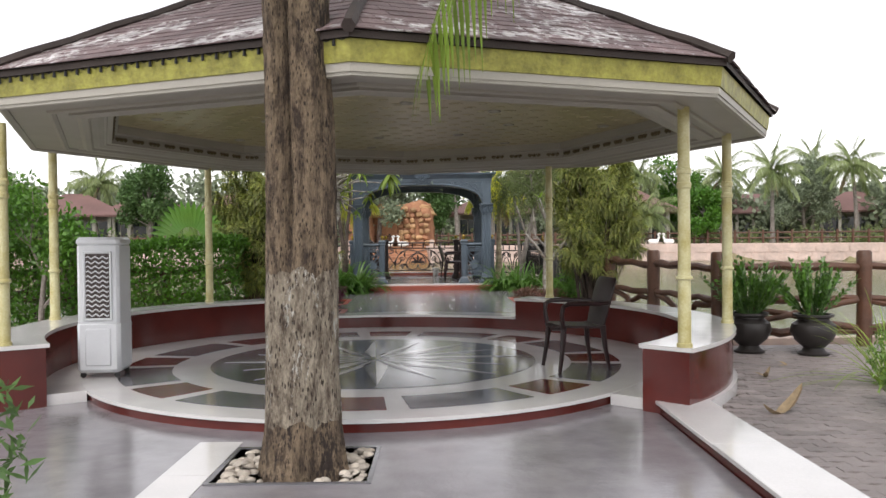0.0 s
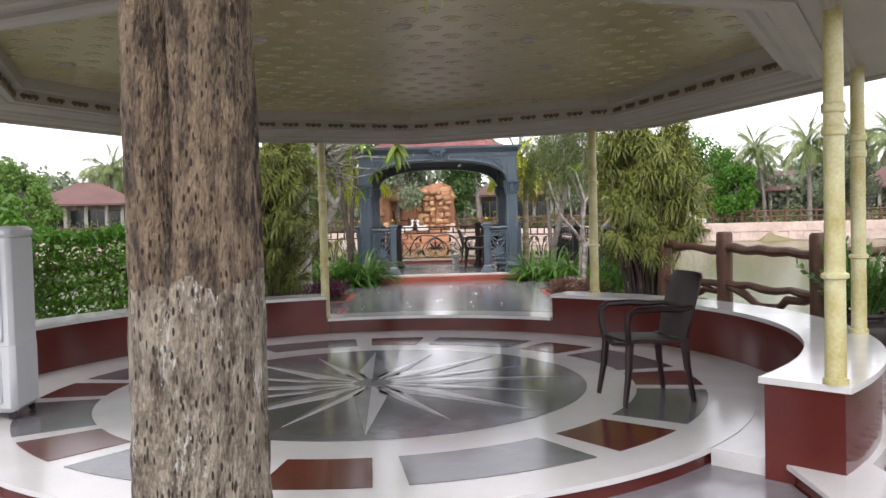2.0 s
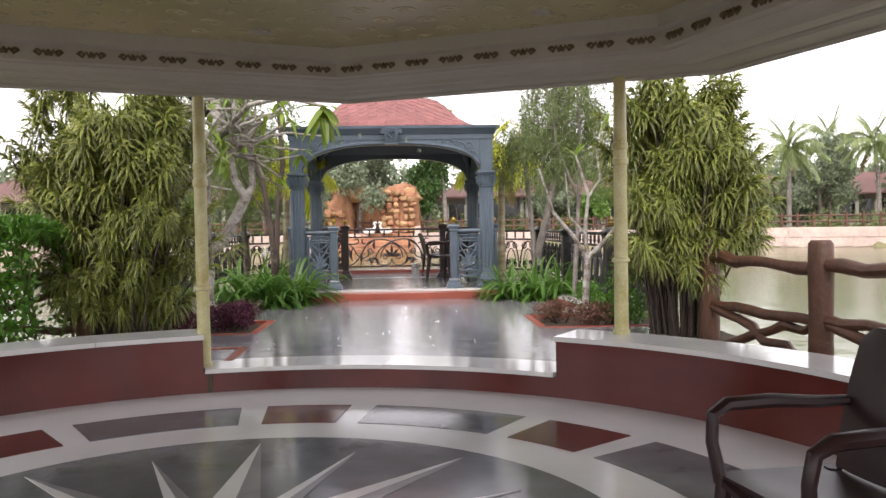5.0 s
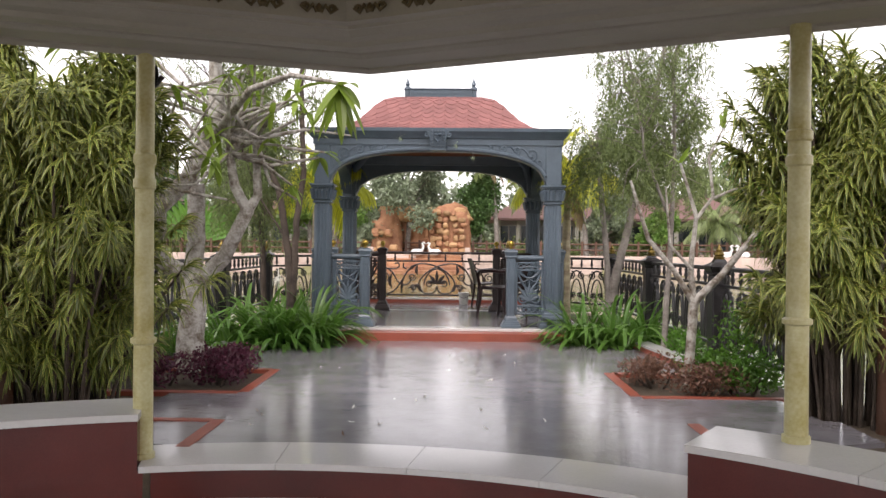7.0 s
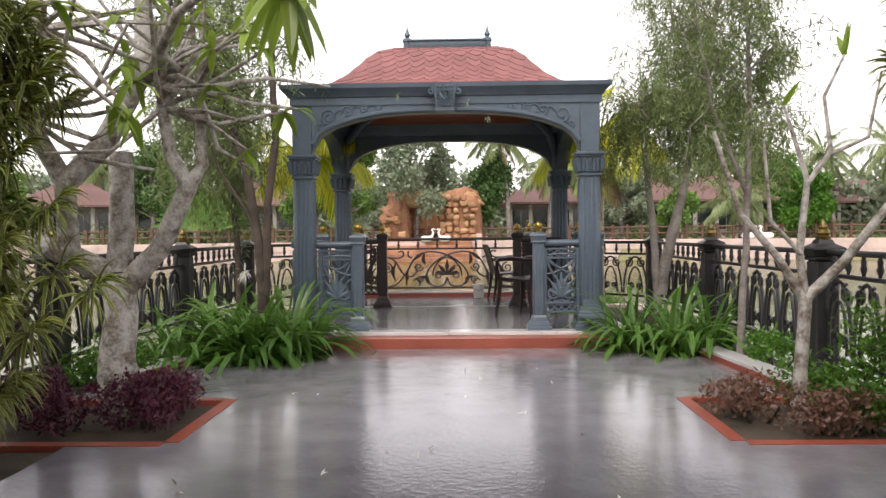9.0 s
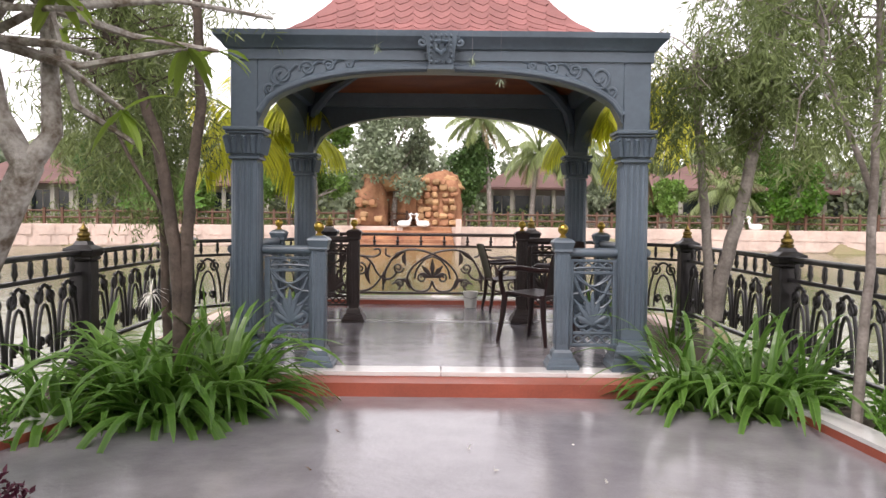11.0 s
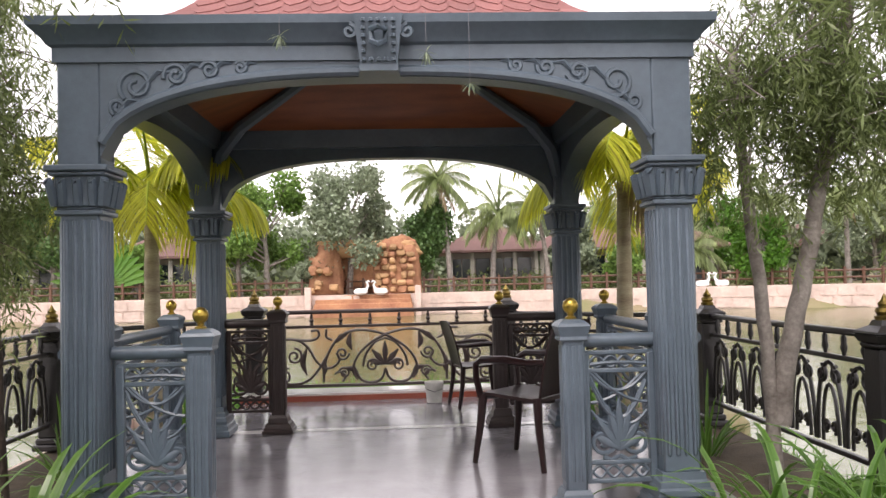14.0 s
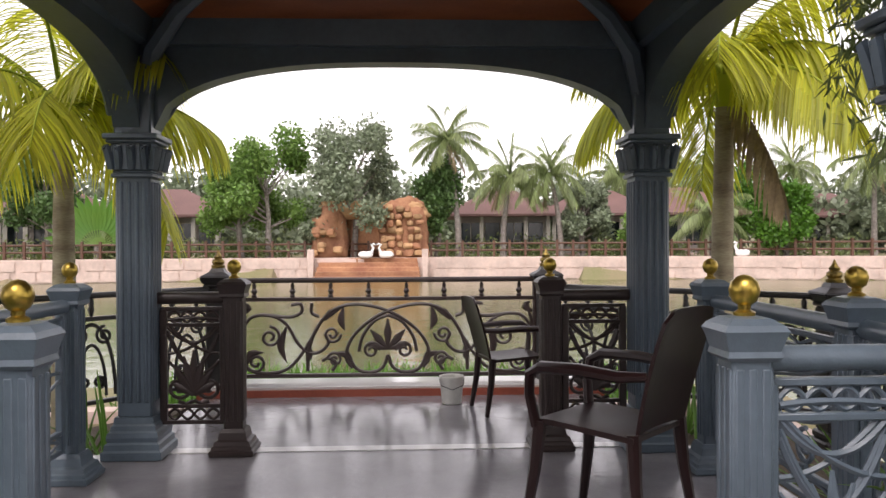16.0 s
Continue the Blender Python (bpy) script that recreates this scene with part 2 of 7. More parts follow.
L_FROND = leaf_mat("fresh_frond", (0.20, 0.30, 0.04), (0.22, 0.33, 0.05))
L_PURPLE = leaf_mat("purple_leaf", (0.10, 0.022, 0.045), (0.12, 0.03, 0.05))
L_RUST = leaf_mat("rusty_leaf", (0.17, 0.09, 0.06), (0.15, 0.12, 0.06))
L_FLOWER = leaf_mat("white_petal", (0.8, 0.78, 0.72), (0.8, 0.78, 0.72), translucent=0.2, rand=0.1)

water = bpy.data.materials.new("lake_water")
water.use_nodes = True
_n, _l = water.node_tree.nodes, water.node_tree.links
_b = _n["Principled BSDF"]
_b.inputs["Base Color"].default_value, _b.inputs["Roughness"].default_value = (0.11, 0.12, 0.04, 1), 0.16
_g, _w, _u = _n.new("ShaderNodeNewGeometry"), _n.new("ShaderNodeTexNoise"), _n.new("ShaderNodeBump")
_w.inputs["Scale"].default_value, _w.inputs["Detail"].default_value = 1.6, 5
_u.inputs["Strength"].default_value, _u.inputs["Distance"].default_value = 0.35, 0.06
_l.new(_g.outputs["Position"], _w.inputs["Vector"])
_l.new(_w.outputs["Fac"], _u.inputs["Height"])
_l.new(_u.outputs[0], _b.inputs["Normal"])


# ---- mesh building ----
class Mesh:
    """Gathers vertices and faces, and makes one mesh of them."""

    def __init__(self):
        self.v, self.f, self.uv = [], [], []

    def add(self, verts, faces):
        o = len(self.v)
        self.v.extend(tuple(p) for p in verts)
        self.f.extend(tuple(i + o for i in q) for q in faces)
        return self

    def box(self, x0, x1, y0, y1, z0, z1, b=0.0):
        if b <= 0:
            return self.prism([(x0, y0), (x1, y0), (x1, y1), (x0, y1)], z0, z1)
        c, h = ((x0 + x1) / 2, (y0 + y1) / 2, (z0 + z1) / 2), (abs(x1 - x0) / 2, abs(y1 - y0) / 2, abs(z1 - z0) / 2)
        b = min(b, *(k * 0.9 for k in h))
        vs, ix = [], {}
        for sx in (-1, 1):
            for sy in (-1, 1):
                for sz in (-1, 1):
                    for k in range(3):
                        s = (sx, sy, sz)
                        ix[s, k] = len(vs)
                        vs.append([c[a] + s[a] * (h[a] - (0 if a == k else b)) for a in range(3)])
        fs = []
        for k in range(3):
            p, q = [a for a in range(3) if a != k]
            for sg in (-1, 1):
                ring = []
                for u, w in ((-1, -1), (1, -1), (1, 1), (-1, 1)):
                    s = [0, 0, 0]
                    s[k], s[p], s[q] = sg, u, w
                    ring.append(ix[tuple(s), k])
                fs.append(ring)
            for u in (-1, 1):
                for w in (-1, 1):
                    e = []
                    for r, kk in ((-1, p), (1, p), (1, q), (-1, q)):
                        s = [0, 0, 0]
                        s[k], s[p], s[q] = r, u, w
                        e.append(ix[tuple(s), kk])
                    fs.append(e)
        for s in {key[0] for key in ix}:
            fs.append([ix[s, 0], ix[s, 1], ix[s, 2]])
        return self.add(vs, fs)

    def prism(self, poly, z0, z1):
        n = len(poly)
        vs = [(x, y, z0) for x, y in poly] + [(x, y, z1) for x, y in poly]
        return self.add(vs, [list(range(n))[::-1], list(range(n, 2 * n))] + [[i, (i + 1) % n, n + (i + 1) % n, n + i] for i in range(n)])

    def sector(self, cx, cy, r0, r1, a0, a1, z0, z1, n=24):
        """A curved slab between two radii and two angles, in degrees."""
        vs, fs = [], []
        for i in range(n + 1):
            a = radians(a0 + (a1 - a0) * i / n)
            c, s = math.cos(a), math.sin(a)
            vs += [(cx + r0 * c, cy + r0 * s, z0), (cx + r1 * c, cy + r1 * s, z0), (cx + r1 * c, cy + r1 * s, z1), (cx + r0 * c, cy + r0 * s, z1)]
        for i in range(n):
            o = 4 * i
            for k in range(4):
                fs.append([o + k, o + (k + 1) % 4, o + 4 + (k + 1) % 4, o + 4 + k])
        if abs(a1 - a0) < 359.9:
            fs += [[0, 1, 2, 3], [4 * n + k for k in (3, 2, 1, 0)]]
        return self.add(vs, fs)

    def lathe(self, prof, n=20, at=(0, 0, 0), square=False):
        vs, fs = [], []
        for r, z in prof:
            for i in range(n):
                a = 2 * math.pi * (i + 0.5) / n
                k = r * (math.sqrt(2) if square else 1)
                vs.append((at[0] + k * math.cos(a), at[1] + k * math.sin(a), at[2] + z))
        for j in range(len(prof) - 1):
            for i in range(n):
                fs.append([j * n + i, j * n + (i + 1) % n, (j + 1) * n + (i + 1) % n, (j + 1) * n + i])
        fs += [list(range(n))[::-1], [(len(prof) - 1) * n + i for i in range(n)]]
        return self.add(vs, fs)

    def tube(self, pts, r, n=8, flat=1.0):
        """A round or flattened bar along a path; r a number or one a point."""
        pts = [Vector(p) for p in pts]
        rs = r if isinstance(r, (list, tuple)) else [r] * len(pts)
        vs, fs, ref = [], [], None
        for i, p in enumerate(pts):
            d = (pts[min(i + 1, len(pts) - 1)] - pts[max(i - 1, 0)])
            d = d.normalized() if d.length > 1e-9 else Vector((0, 0, 1))
            if ref is None:
                ref = Vector((0, 1, 0)) if abs(d.y) < 0.9 else Vector((1, 0, 0))
            ref = (ref - d * ref.dot(d))
            ref = ref.normalized() if ref.length > 1e-6 else d.orthogonal().normalized()
            s = d.cross(ref)
            for k in range(n):
                a = 2 * math.pi * (k + 0.5) / n
                vs.append(p + (ref * math.cos(a) * flat + s * math.sin(a)) * rs[i])
        for i in range(len(pts) - 1):
            for k in range(n):
                fs.append([i * n + k, i * n + (k + 1) % n, (i + 1) * n + (k + 1) % n, (i + 1) * n + k])
        fs += [list(range(n))[::-1], [(len(pts) - 1) * n + k for k in range(n)]]
        return self.add(vs, fs)

    def blade(self, base, way, up, length, width, droop=0.5, seg=3, shape=0.5, fold=0.12):
        """One leaf: a strip that widens, tapers and bends down."""
        base, way = Vector(base), Vector(way).normalized()
        side = way.cross(Vector(up))
        side = side.normalized() if side.length > 1e-6 else way.orthogonal().normalized()
        o, p, step = len(self.v), base.copy(), length / seg
        d = way.copy()
        for i in range(seg + 1):
            t = i / seg
            w = width * (0.35 + 0.65 * math.sin(math.pi * min(1, 0.15 + 0.85 * t ** shape))) if i < seg else width * 0.06
            nrm = side.cross(d)
            self.v += [tuple(p - side * w / 2), tuple(p - nrm * w * fold), tuple(p + side * w / 2)]
            self.uv += [(0, t), (0.5, t), (1, t)]
            d = (d + Vector((0, 0, -droop / seg))).normalized()
            p = p + d * step
        for i in range(seg):
            a = o + 3 * i
            self.f += [(a, a + 1, a + 4, a + 3), (a + 1, a + 2, a + 5, a + 4)]
        return self

    def leaf(self, c, way, nrm, length, width):
        """A small leaf of two triangles' width, folded along its middle."""
        c, way, nrm = Vector(c), Vector(way), Vector(nrm)
        s = way.cross(nrm)
        s = s.normalized() if s.length > 1e-6 else way.orthogonal().normalized()
        o = len(self.v)
        m, e = c + way * length * 0.5, c + way * length
        self.v += [tuple(c), tuple(m - s * width / 2), tuple(e), tuple(m + s * width / 2)]
        self.uv += [(0.5, 0), (0.1, 0.5), (0.5, 1), (0.9, 0.5)]
        self.f += [(o, o + 1, o + 2, o + 3)]
        return self

    def data(self, name, material, smooth=40):
        me = bpy.data.meshes.new(name)
        me.from_pydata(self.v, [], self.f)
        if len(self.uv) == len(self.v) and self.uv:
            idx = np.empty(len(me.loops), dtype=np.int32)
            me.loops.foreach_get("vertex_index", idx)
            lay = me.uv_layers.new(name="leaf")
            lay.data.foreach_set("uv", np.array(self.uv, dtype=np.float32)[idx].ravel())
        else:
            bm = bmesh.new()
            bm.from_mesh(me)
            bmesh.ops.recalc_face_normals(bm, faces=bm.faces)
            bm.to_mesh(me)
            bm.free()
            if smooth:
                me.polygons.foreach_set("use_smooth", [True] * len(me.polygons))
                me.set_sharp_from_angle(angle=radians(smooth))
        me.materials.append(material)
        me.update()
        return me


def part(name, mesh, material, parent=None, label="", smooth=40, m=None):
    """Links a mesh as one object under a thing or a part."""
    ob = new(name, mesh.data(name, material, smooth) if isinstance(mesh, Mesh) else mesh)
    if parent:
        ob.parent = parent
    if m is not None:
        ob.matrix_basis = m
    return tagged(ob, label)


def thing(name, label, category, at=None, group="", kind=""):
    """An empty at a thing's base, for its parts."""
    ob = new(name)
    ob.empty_display_size = 0.1
    if at is not None:
        ob.matrix_basis = at
    return tagged(ob, label, category, group, kind)


def solid(name, mesh, material, label, category, kind="", group="", smooth=40, m=None):
    return tagged(part(name, mesh, material, None, label, smooth, m), "", category, group, kind)


rnd = random.Random(7)
CX, CY = -0.34, 8.41          # middle of the round floor
RB0, RB1 = 3.24, 3.71         # bench, inner and outer radius
BENCH, SILL, PLAT = 0.447, 0.18, 0.31
TY = 0.10                     # where the planted terrace begins, beyond the pavilion
GX, GY0, GY1 = 1.42, 17.54, 20.08   # the gazebo's columns: half width, front and back

FRONT = -0.10                 # level of the floor before the pavilion
AX = -0.07                    # middle line of the gazebo
GYM = (GY0 + GY1) / 2
TURN = Matrix.Translation((AX, GYM, 0)) @ Euler((0, 0, radians(1.78))).to_matrix().to_4x4() @ Matrix.Translation((-AX, -GYM, 0))   # the terrace lies a little askew to the pavilion
BACK = TURN.inverted()


# ---- ground, lake and floors ----
def land_height(x, y):
    """The land: a promontory in the lake, and the shore all round it."""
    far = math.hypot(x * 0.8, y - 14) - 49
    if far > 0:
        return 0.62 + min(6, max(0, far - 60) * 0.02)
    if abs(x - AX) < 2.75 and 11.0 < y < 22.2:
        return 0.02
    if y < (12.6 if x < 3.5 else 10.1):
        return -0.14
    return -1.6


g = Mesh()
xs = sorted({round(AX + k, 3) for k in (-2.76, -2.74, 2.74, 2.76)} | {3.49, 3.51} | {float(k) for k in range(-12, 13)} | {k * 2.5 for k in range(-28, 29)} | {float(s * k) for k in (80, 110, 160, 300, 800, 2000) for s in (-1, 1)})
ys = sorted({10.09, 10.11, 12.59, 12.61, 22.19, 22.21} | {float(k) for k in range(-4, 25)} | {k * 2.5 for k in range(-16, 34)} | {float(k) for k in (-2000, -600, -200, -100, -60, 90, 110, 140, 200, 400, 900, 2000)})
g.add([(x, y, land_height(x, y)) for y in ys for x in xs],
      [(j * len(xs) + i, j * len(xs) + i + 1, (j + 1) * len(xs) + i + 1, (j + 1) * len(xs) + i) for j in range(len(ys) - 1) for i in range(len(xs) - 1)])
solid("ground", g, M_LAND, "patchy grass and bare earth round the lake", "ground", "structure", smooth=0)
wm = Mesh().add([(-75, 12, -0.62), (75, 12, -0.62), (75, 70, -0.62), (-75, 70, -0.62)], [(0, 1, 2, 3)])
solid("water", wm, water, "still greenish lake water round the terrace", "lake", "structure", smooth=0)

# far bank: a ring of pink stone
bank = Mesh()
for i in range(72):
    a0, a1 = radians(200 - 220 * i / 72), radians(200 - 220 * (i + 1) / 72)
    q = [(math.cos(a) * r / 0.8, 14 + math.sin(a) * r) for a, r in ((a0, 48.5), (a1, 48.5), (a1, 50.2), (a0, 50.2))]
    bank.add([(x, y, -1.5) for x, y in q] + [(x * (1.012 if k > 1 else 1), y, 0.66) for k, (x, y) in enumerate(q)],
             [(0, 1, 5, 4), (1, 2, 6, 5), (2, 3, 7, 6), (3, 0, 4, 7), (4, 5, 6, 7)])
    for c in range(2):
        z = -0.55 + 0.6 * c
        for h in range(3):
            t0, t1 = a0 + (a1 - a0) * (h + 0.5 * c - 0.25 * c + 0.03) / 3.3, a0 + (a1 - a0) * (h + 0.93 + 0.25 * c) / 3.3
            q = [(math.cos(a) * r / 0.8, 14 + math.sin(a) * r) for a, r in ((t0, 48.42), (t1, 48.42), (t1, 48.6), (t0, 48.6))]
            bank.prism(q, z, z + 0.54)
solid("wall_bank", bank, M_BANK, "low pinkish stone bank along the far shore", "retaining wall", "structure")

# front floor, one step below the round floor
front = thing("floor_front", "polished grey granite floor with red and white strips", "floor", kind="structure")
fm = Mesh()
pit = (-0.98, -0.06, 4.28, 5.06)
for x0, x1, y0, y1 in ((-6.0, pit[0], -3.0, 9.0), (pit[1], 2.12, -3.0, 9.0), (pit[0], pit[1], -3.0, pit[2]), (pit[0], pit[1], pit[3], 9.0)):
    fm.box(x0, x1, y0, y1, FRONT - 0.08, FRONT)
part("slab", fm, M_GREY, front, smooth=0)
for k, (x0, x1, y0, y1, mm) in enumerate(((-1.32, -1.02, -2.0, 5.25, M_WHITE),)):
    for j in range(9):
        d = (y1 - y0) / 9
        part("tile", Mesh().box(x0, x1, y0 + j * d + 0.002, y0 + (j + 1) * d - 0.002, FRONT - 0.01, FRONT + 0.004), mm, front, smooth=0)
part("soil", Mesh().box(pit[0], pit[1], pit[2], pit[3], FRONT - 0.2, FRONT - 0.04), M_SOIL, front, "dark soil in the tree pit", smooth=0)
for x0, x1, y0, y1 in ((pit[0] - 0.03, pit[0], pit[2] - 0.03, pit[3] + 0.03), (pit[1], pit[1] + 0.03, pit[2] - 0.03, pit[3] + 0.03),
                       (pit[0], pit[1], pit[2] - 0.03, pit[2]), (pit[0], pit[1], pit[3], pit[3] + 0.03)):
    part("edging", Mesh().box(x0, x1, y0, y1, FRONT - 0.1, FRONT + 0.008), M_DARK, front, smooth=0)

# kerb beside the front floor
kerb = thing("kerb", "white marble topped kerb with a red granite side", "kerb", kind="structure")
part("riser", Mesh().box(2.13, 2.48, -3.0, 6.22, FRONT - 0.06, -0.03), M_RED, kerb, smooth=0)
for j in range(6):
    y0 = -3.0 + j * 1.54
    part("slab", Mesh().box(2.10, 2.54, y0 + 0.002, y0 + 1.538, -0.03, 0.0, 0.004), M_WHITE, kerb)

# round floor with its compass star
circle = thing("floor_round", "round inlaid marble floor with a compass star", "floor", kind="structure")
part("base", Mesh().sector(CX, CY, 0.0, 2.92, 0, 360, FRONT - 0.05, -0.006, 96), M_RED, circle, "red granite riser", smooth=30)
part("base_slab", Mesh().sector(CX, CY, 0.0, 2.94, 0, 360, -0.03, 0.0, 96), M_WHITE, circle, "white marble ground", smooth=30)
part("base_slab", Mesh().sector(CX, CY, 2.94, 3.72, -43, 214, -0.2, -0.004, 72), M_WHITE, circle, smooth=30)
part("disc", Mesh().sector(CX, CY, 0.0, 1.735, 0, 360, -0.004, 0.004, 96), M_DARK, circle, "dark polished disc", smooth=30)
for k in range(8):
    part("inlay", Mesh().sector(CX, CY, 2.11, 2.62, 45 * k - 6.5, 45 * k + 6.5, -0.004, 0.004, 6), M_RED, circle, "red inlay", smooth=0)
    part("inlay", Mesh().sector(CX, CY, 2.11, 2.62, 45 * k + 10.5, 45 * k + 34.5, -0.004, 0.004, 10), M_DARK, circle, "dark inlay", smooth=0)
for k in range(16):
    a = radians(22.5 * k + 5)
    ln, wd, rm = (1.62, 0.17, 0.44) if k % 2 == 0 else (1.45, 0.10, 0.38)
    for sgn, mm in ((1, M_WHITE), (-1, M_GREY)):
        mid = (math.cos(a) * rm - math.sin(a) * wd * sgn * 0.8, math.sin(a) * rm + math.cos(a) * wd * sgn * 0.8)
        tri = [(CX + math.cos(a) * 0.1, CY + math.sin(a) * 0.1), (CX + math.cos(a) * ln, CY + math.sin(a) * ln), (CX + mid[0], CY + mid[1])]
        part("star_ray", Mesh().prism(tri, 0.001, 0.008), mm, circle, smooth=0)
part("star_hub", Mesh().sector(CX, CY, 0.0, 0.15, 0, 360, 0.001, 0.0115, 24), M_GREY, circle, smooth=0)

# terrace
terrace = thing("floor_terrace", "wet-looking polished grey granite terrace floor", "floor", kind="structure")
tm = Mesh()
arc = [tuple((BACK @ Vector((CX + 3.68 * math.cos(radians(a)), CY + 3.68 * math.sin(radians(a)), 0)))[:2]) for a in range(116, 47, -3)]
tm.prism([(-2.5, 12.88), (-2.5, 12.25), (-1.32, 12.0)] + arc + [(1.62, 12.0), (2.7, 12.3), (2.7, 12.88)], 0.0, SILL)
tm.box(-2.0, 2.6, 12.88, 13.69, 0.0, SILL)
tm.box(-1.42, 1.5, 13.69, 14.79, 0.0, SILL)
tm.prism([(-2.85, 14.79), (2.75, 14.79), (2.35, 16.53), (1.7, 17.45), (-1.8, 17.45), (-2.5, 16.33)], 0.0, SILL)
part("slab", tm, M_GREY, terrace, smooth=0)
for x0, x1, y0, y1 in ((-1.50, -1.42, 13.69, 14.79), (1.50, 1.58, 13.69, 14.79), (-2.9, -1.5, 13.61, 13.69), (1.58, 2.8, 13.61, 13.69),
                       (-2.9, -1.5, 14.75, 14.83), (1.58, 2.8, 14.75, 14.83), (-1.40, -1.32, 11.98, 12.68), (-2.4, -1.4, 12.63, 12.71), (1.66, 1.74, 12.02, 12.73)):
    part("edging", Mesh().box(x0, x1, y0, y1, 0.0, SILL + 0.006), M_REDPAINT, terrace, "red painted edge of the planting bed", smooth=0)
for x0, x1, y0, y1 in ((-3.0, -1.5, 13.69, 14.75), (1.58, 2.9, 13.69, 14.75), (-2.9, -1.4, 11.6, 12.63), (1.74, 3.0, 11.6, 12.73), (-2.9, -2.0, 12.63, 13.61), (2.6, 3.3, 12.73, 13.61)):
    part("soil", Mesh().box(x0, x1, y0, y1, 0.0, SILL - 0.03), M_SOIL, terrace, "dark soil", smooth=0)
part("soil", Mesh().prism([(-2.9, 15.53), (-2.5, 16.33), (-1.8, 17.45), (-1.8, 22.1), (-2.9, 20.6)], 0.0, SILL - 0.02), M_SOIL, terrace, smooth=0)
part("soil", Mesh().prism([(2.8, 15.53), (2.8, 20.6), (1.7, 22.1), (1.7, 17.45), (2.35, 16.53)], 0.0, SILL - 0.02), M_SOIL, terrace, smooth=0)
for p, q in (((-2.62, 15.2), (-2.15, 16.8)), ((2.42, 14.75), (2.24, 16.95))):
    d = Vector((q[0] - p[0], q[1] - p[1])).normalized()
    o = Vector((-d.y, d.x)) * 0.09
    poly = [(p[0] - o.x, p[1] - o.y), (q[0] - o.x, q[1] - o.y), (q[0] + o.x, q[1] + o.y), (p[0] + o.x, p[1] + o.y)]
    part("kerb", Mesh().prism(poly, 0.1, SILL + 0.05), M_REDPAINT, terrace, "red painted kerb", smooth=0)
    part("coping", Mesh().prism(poly, SILL + 0.05, SILL + 0.075), M_WHITE, terrace, "pale stone coping", smooth=0)
for s in (-1, 1):
    part("retaining_wall", Mesh().box(AX + s * 2.72, AX + s * 2.95, 12.6, 22.2, -1.6, 0.12), M_BANK, terrace, "stone retaining wall in the water", smooth=0)
part("retaining_wall", Mesh().box(AX - 2.95, AX + 2.95, 22.2, 22.4, -1.6, 0.12), M_BANK, terrace, smooth=0)
part("retaining_wall", Mesh().box(-40, AX - 2.95, 12.6, 12.85, -1.6, -0.05), M_BANK, terrace, smooth=0)
part("retaining_wall", Mesh().box(3.45, 40, 10.1, 10.35, -1.6, -0.05), M_BANK, terrace, smooth=0)
part("retaining_wall", Mesh().box(3.45, 3.7, 10.35, 12.85, -1.6, -0.05), M_BANK, terrace, smooth=0)
part("retaining_wall", Mesh().box(AX + 2.95, 3.45, 12.6, 12.85, -1.6, -0.05), M_BANK, terrace, smooth=0)

terrace.matrix_basis = TURN
# bench round the circle
bench = thing("bench_wall", "curved red granite bench wall with a white marble seat", "bench", kind="structure")
for a0, a1, n in ((-44, 57.2, 40), (105.8, 215, 40)):
    part("face", Mesh().sector(CX, CY, RB0 + 0.03, RB1 - 0.03, a0 + 0.15, a1 - 0.15, -0.15, BENCH - 0.035, n), M_RED, bench, "polished dark red granite face", smooth=30)
    k = 8
    for j in range(k):
        b0, b1 = a0 + (a1 - a0) * j / k, a0 + (a1 - a0) * (j + 1) / k
        part("seat_slab", Mesh().sector(CX, CY, RB0, RB1, b0 + 0.03, b1 - 0.03, BENCH - 0.035, BENCH, 8), M_WHITE, bench, "white marble seat slab", smooth=30)
sill = thing("step_sill", "white marble step on a red granite riser", "step", kind="structure")
part("riser", Mesh().sector(CX, CY, RB0 + 0.03, RB1 - 0.05, 57.0, 106.0, -0.15, SILL - 0.03, 20), M_RED, sill, smooth=30)
for j in range(4):
    b0 = 57.2 + 12.15 * j
    part("slab", Mesh().sector(CX, CY, RB0 - 0.01, RB1 - 0.02, b0 + 0.03, b0 + 12.12, SILL - 0.03, SILL + 0.003, 8), M_WHITE, sill, smooth=30)

# ---- pavilion ----
pav = thing("pavilion", "octagonal pavilion roof with a gilded ceiling on cream columns", "pavilion")
OX, OY, OR, OZ, IN = -0.14, 8.30, 3.88, 2.33, -0.13
OCT = [radians(a) for a in (-7, 44, 90, 135, 180, 225, 270, 310.5)]   # its corners are uneven


def octo(r, z, c=(OX, OY)):
    return [(c[0] + r * math.cos(a), c[1] + r * math.sin(a), z) for a in OCT]


def octa_band(profile):
    """A band of eight mitred sides with the given section of (radius, height)."""
    m = Mesh()
    vs = [p for r, z in profile for p in octo(r, z)]
    k = len(profile)
    m.add(vs, [(j * 8 + i, j * 8 + (i + 1) % 8, ((j + 1) % k) * 8 + (i + 1) % 8, ((j + 1) % k) * 8 + i) for j in range(k) for i in range(8)])
    return m


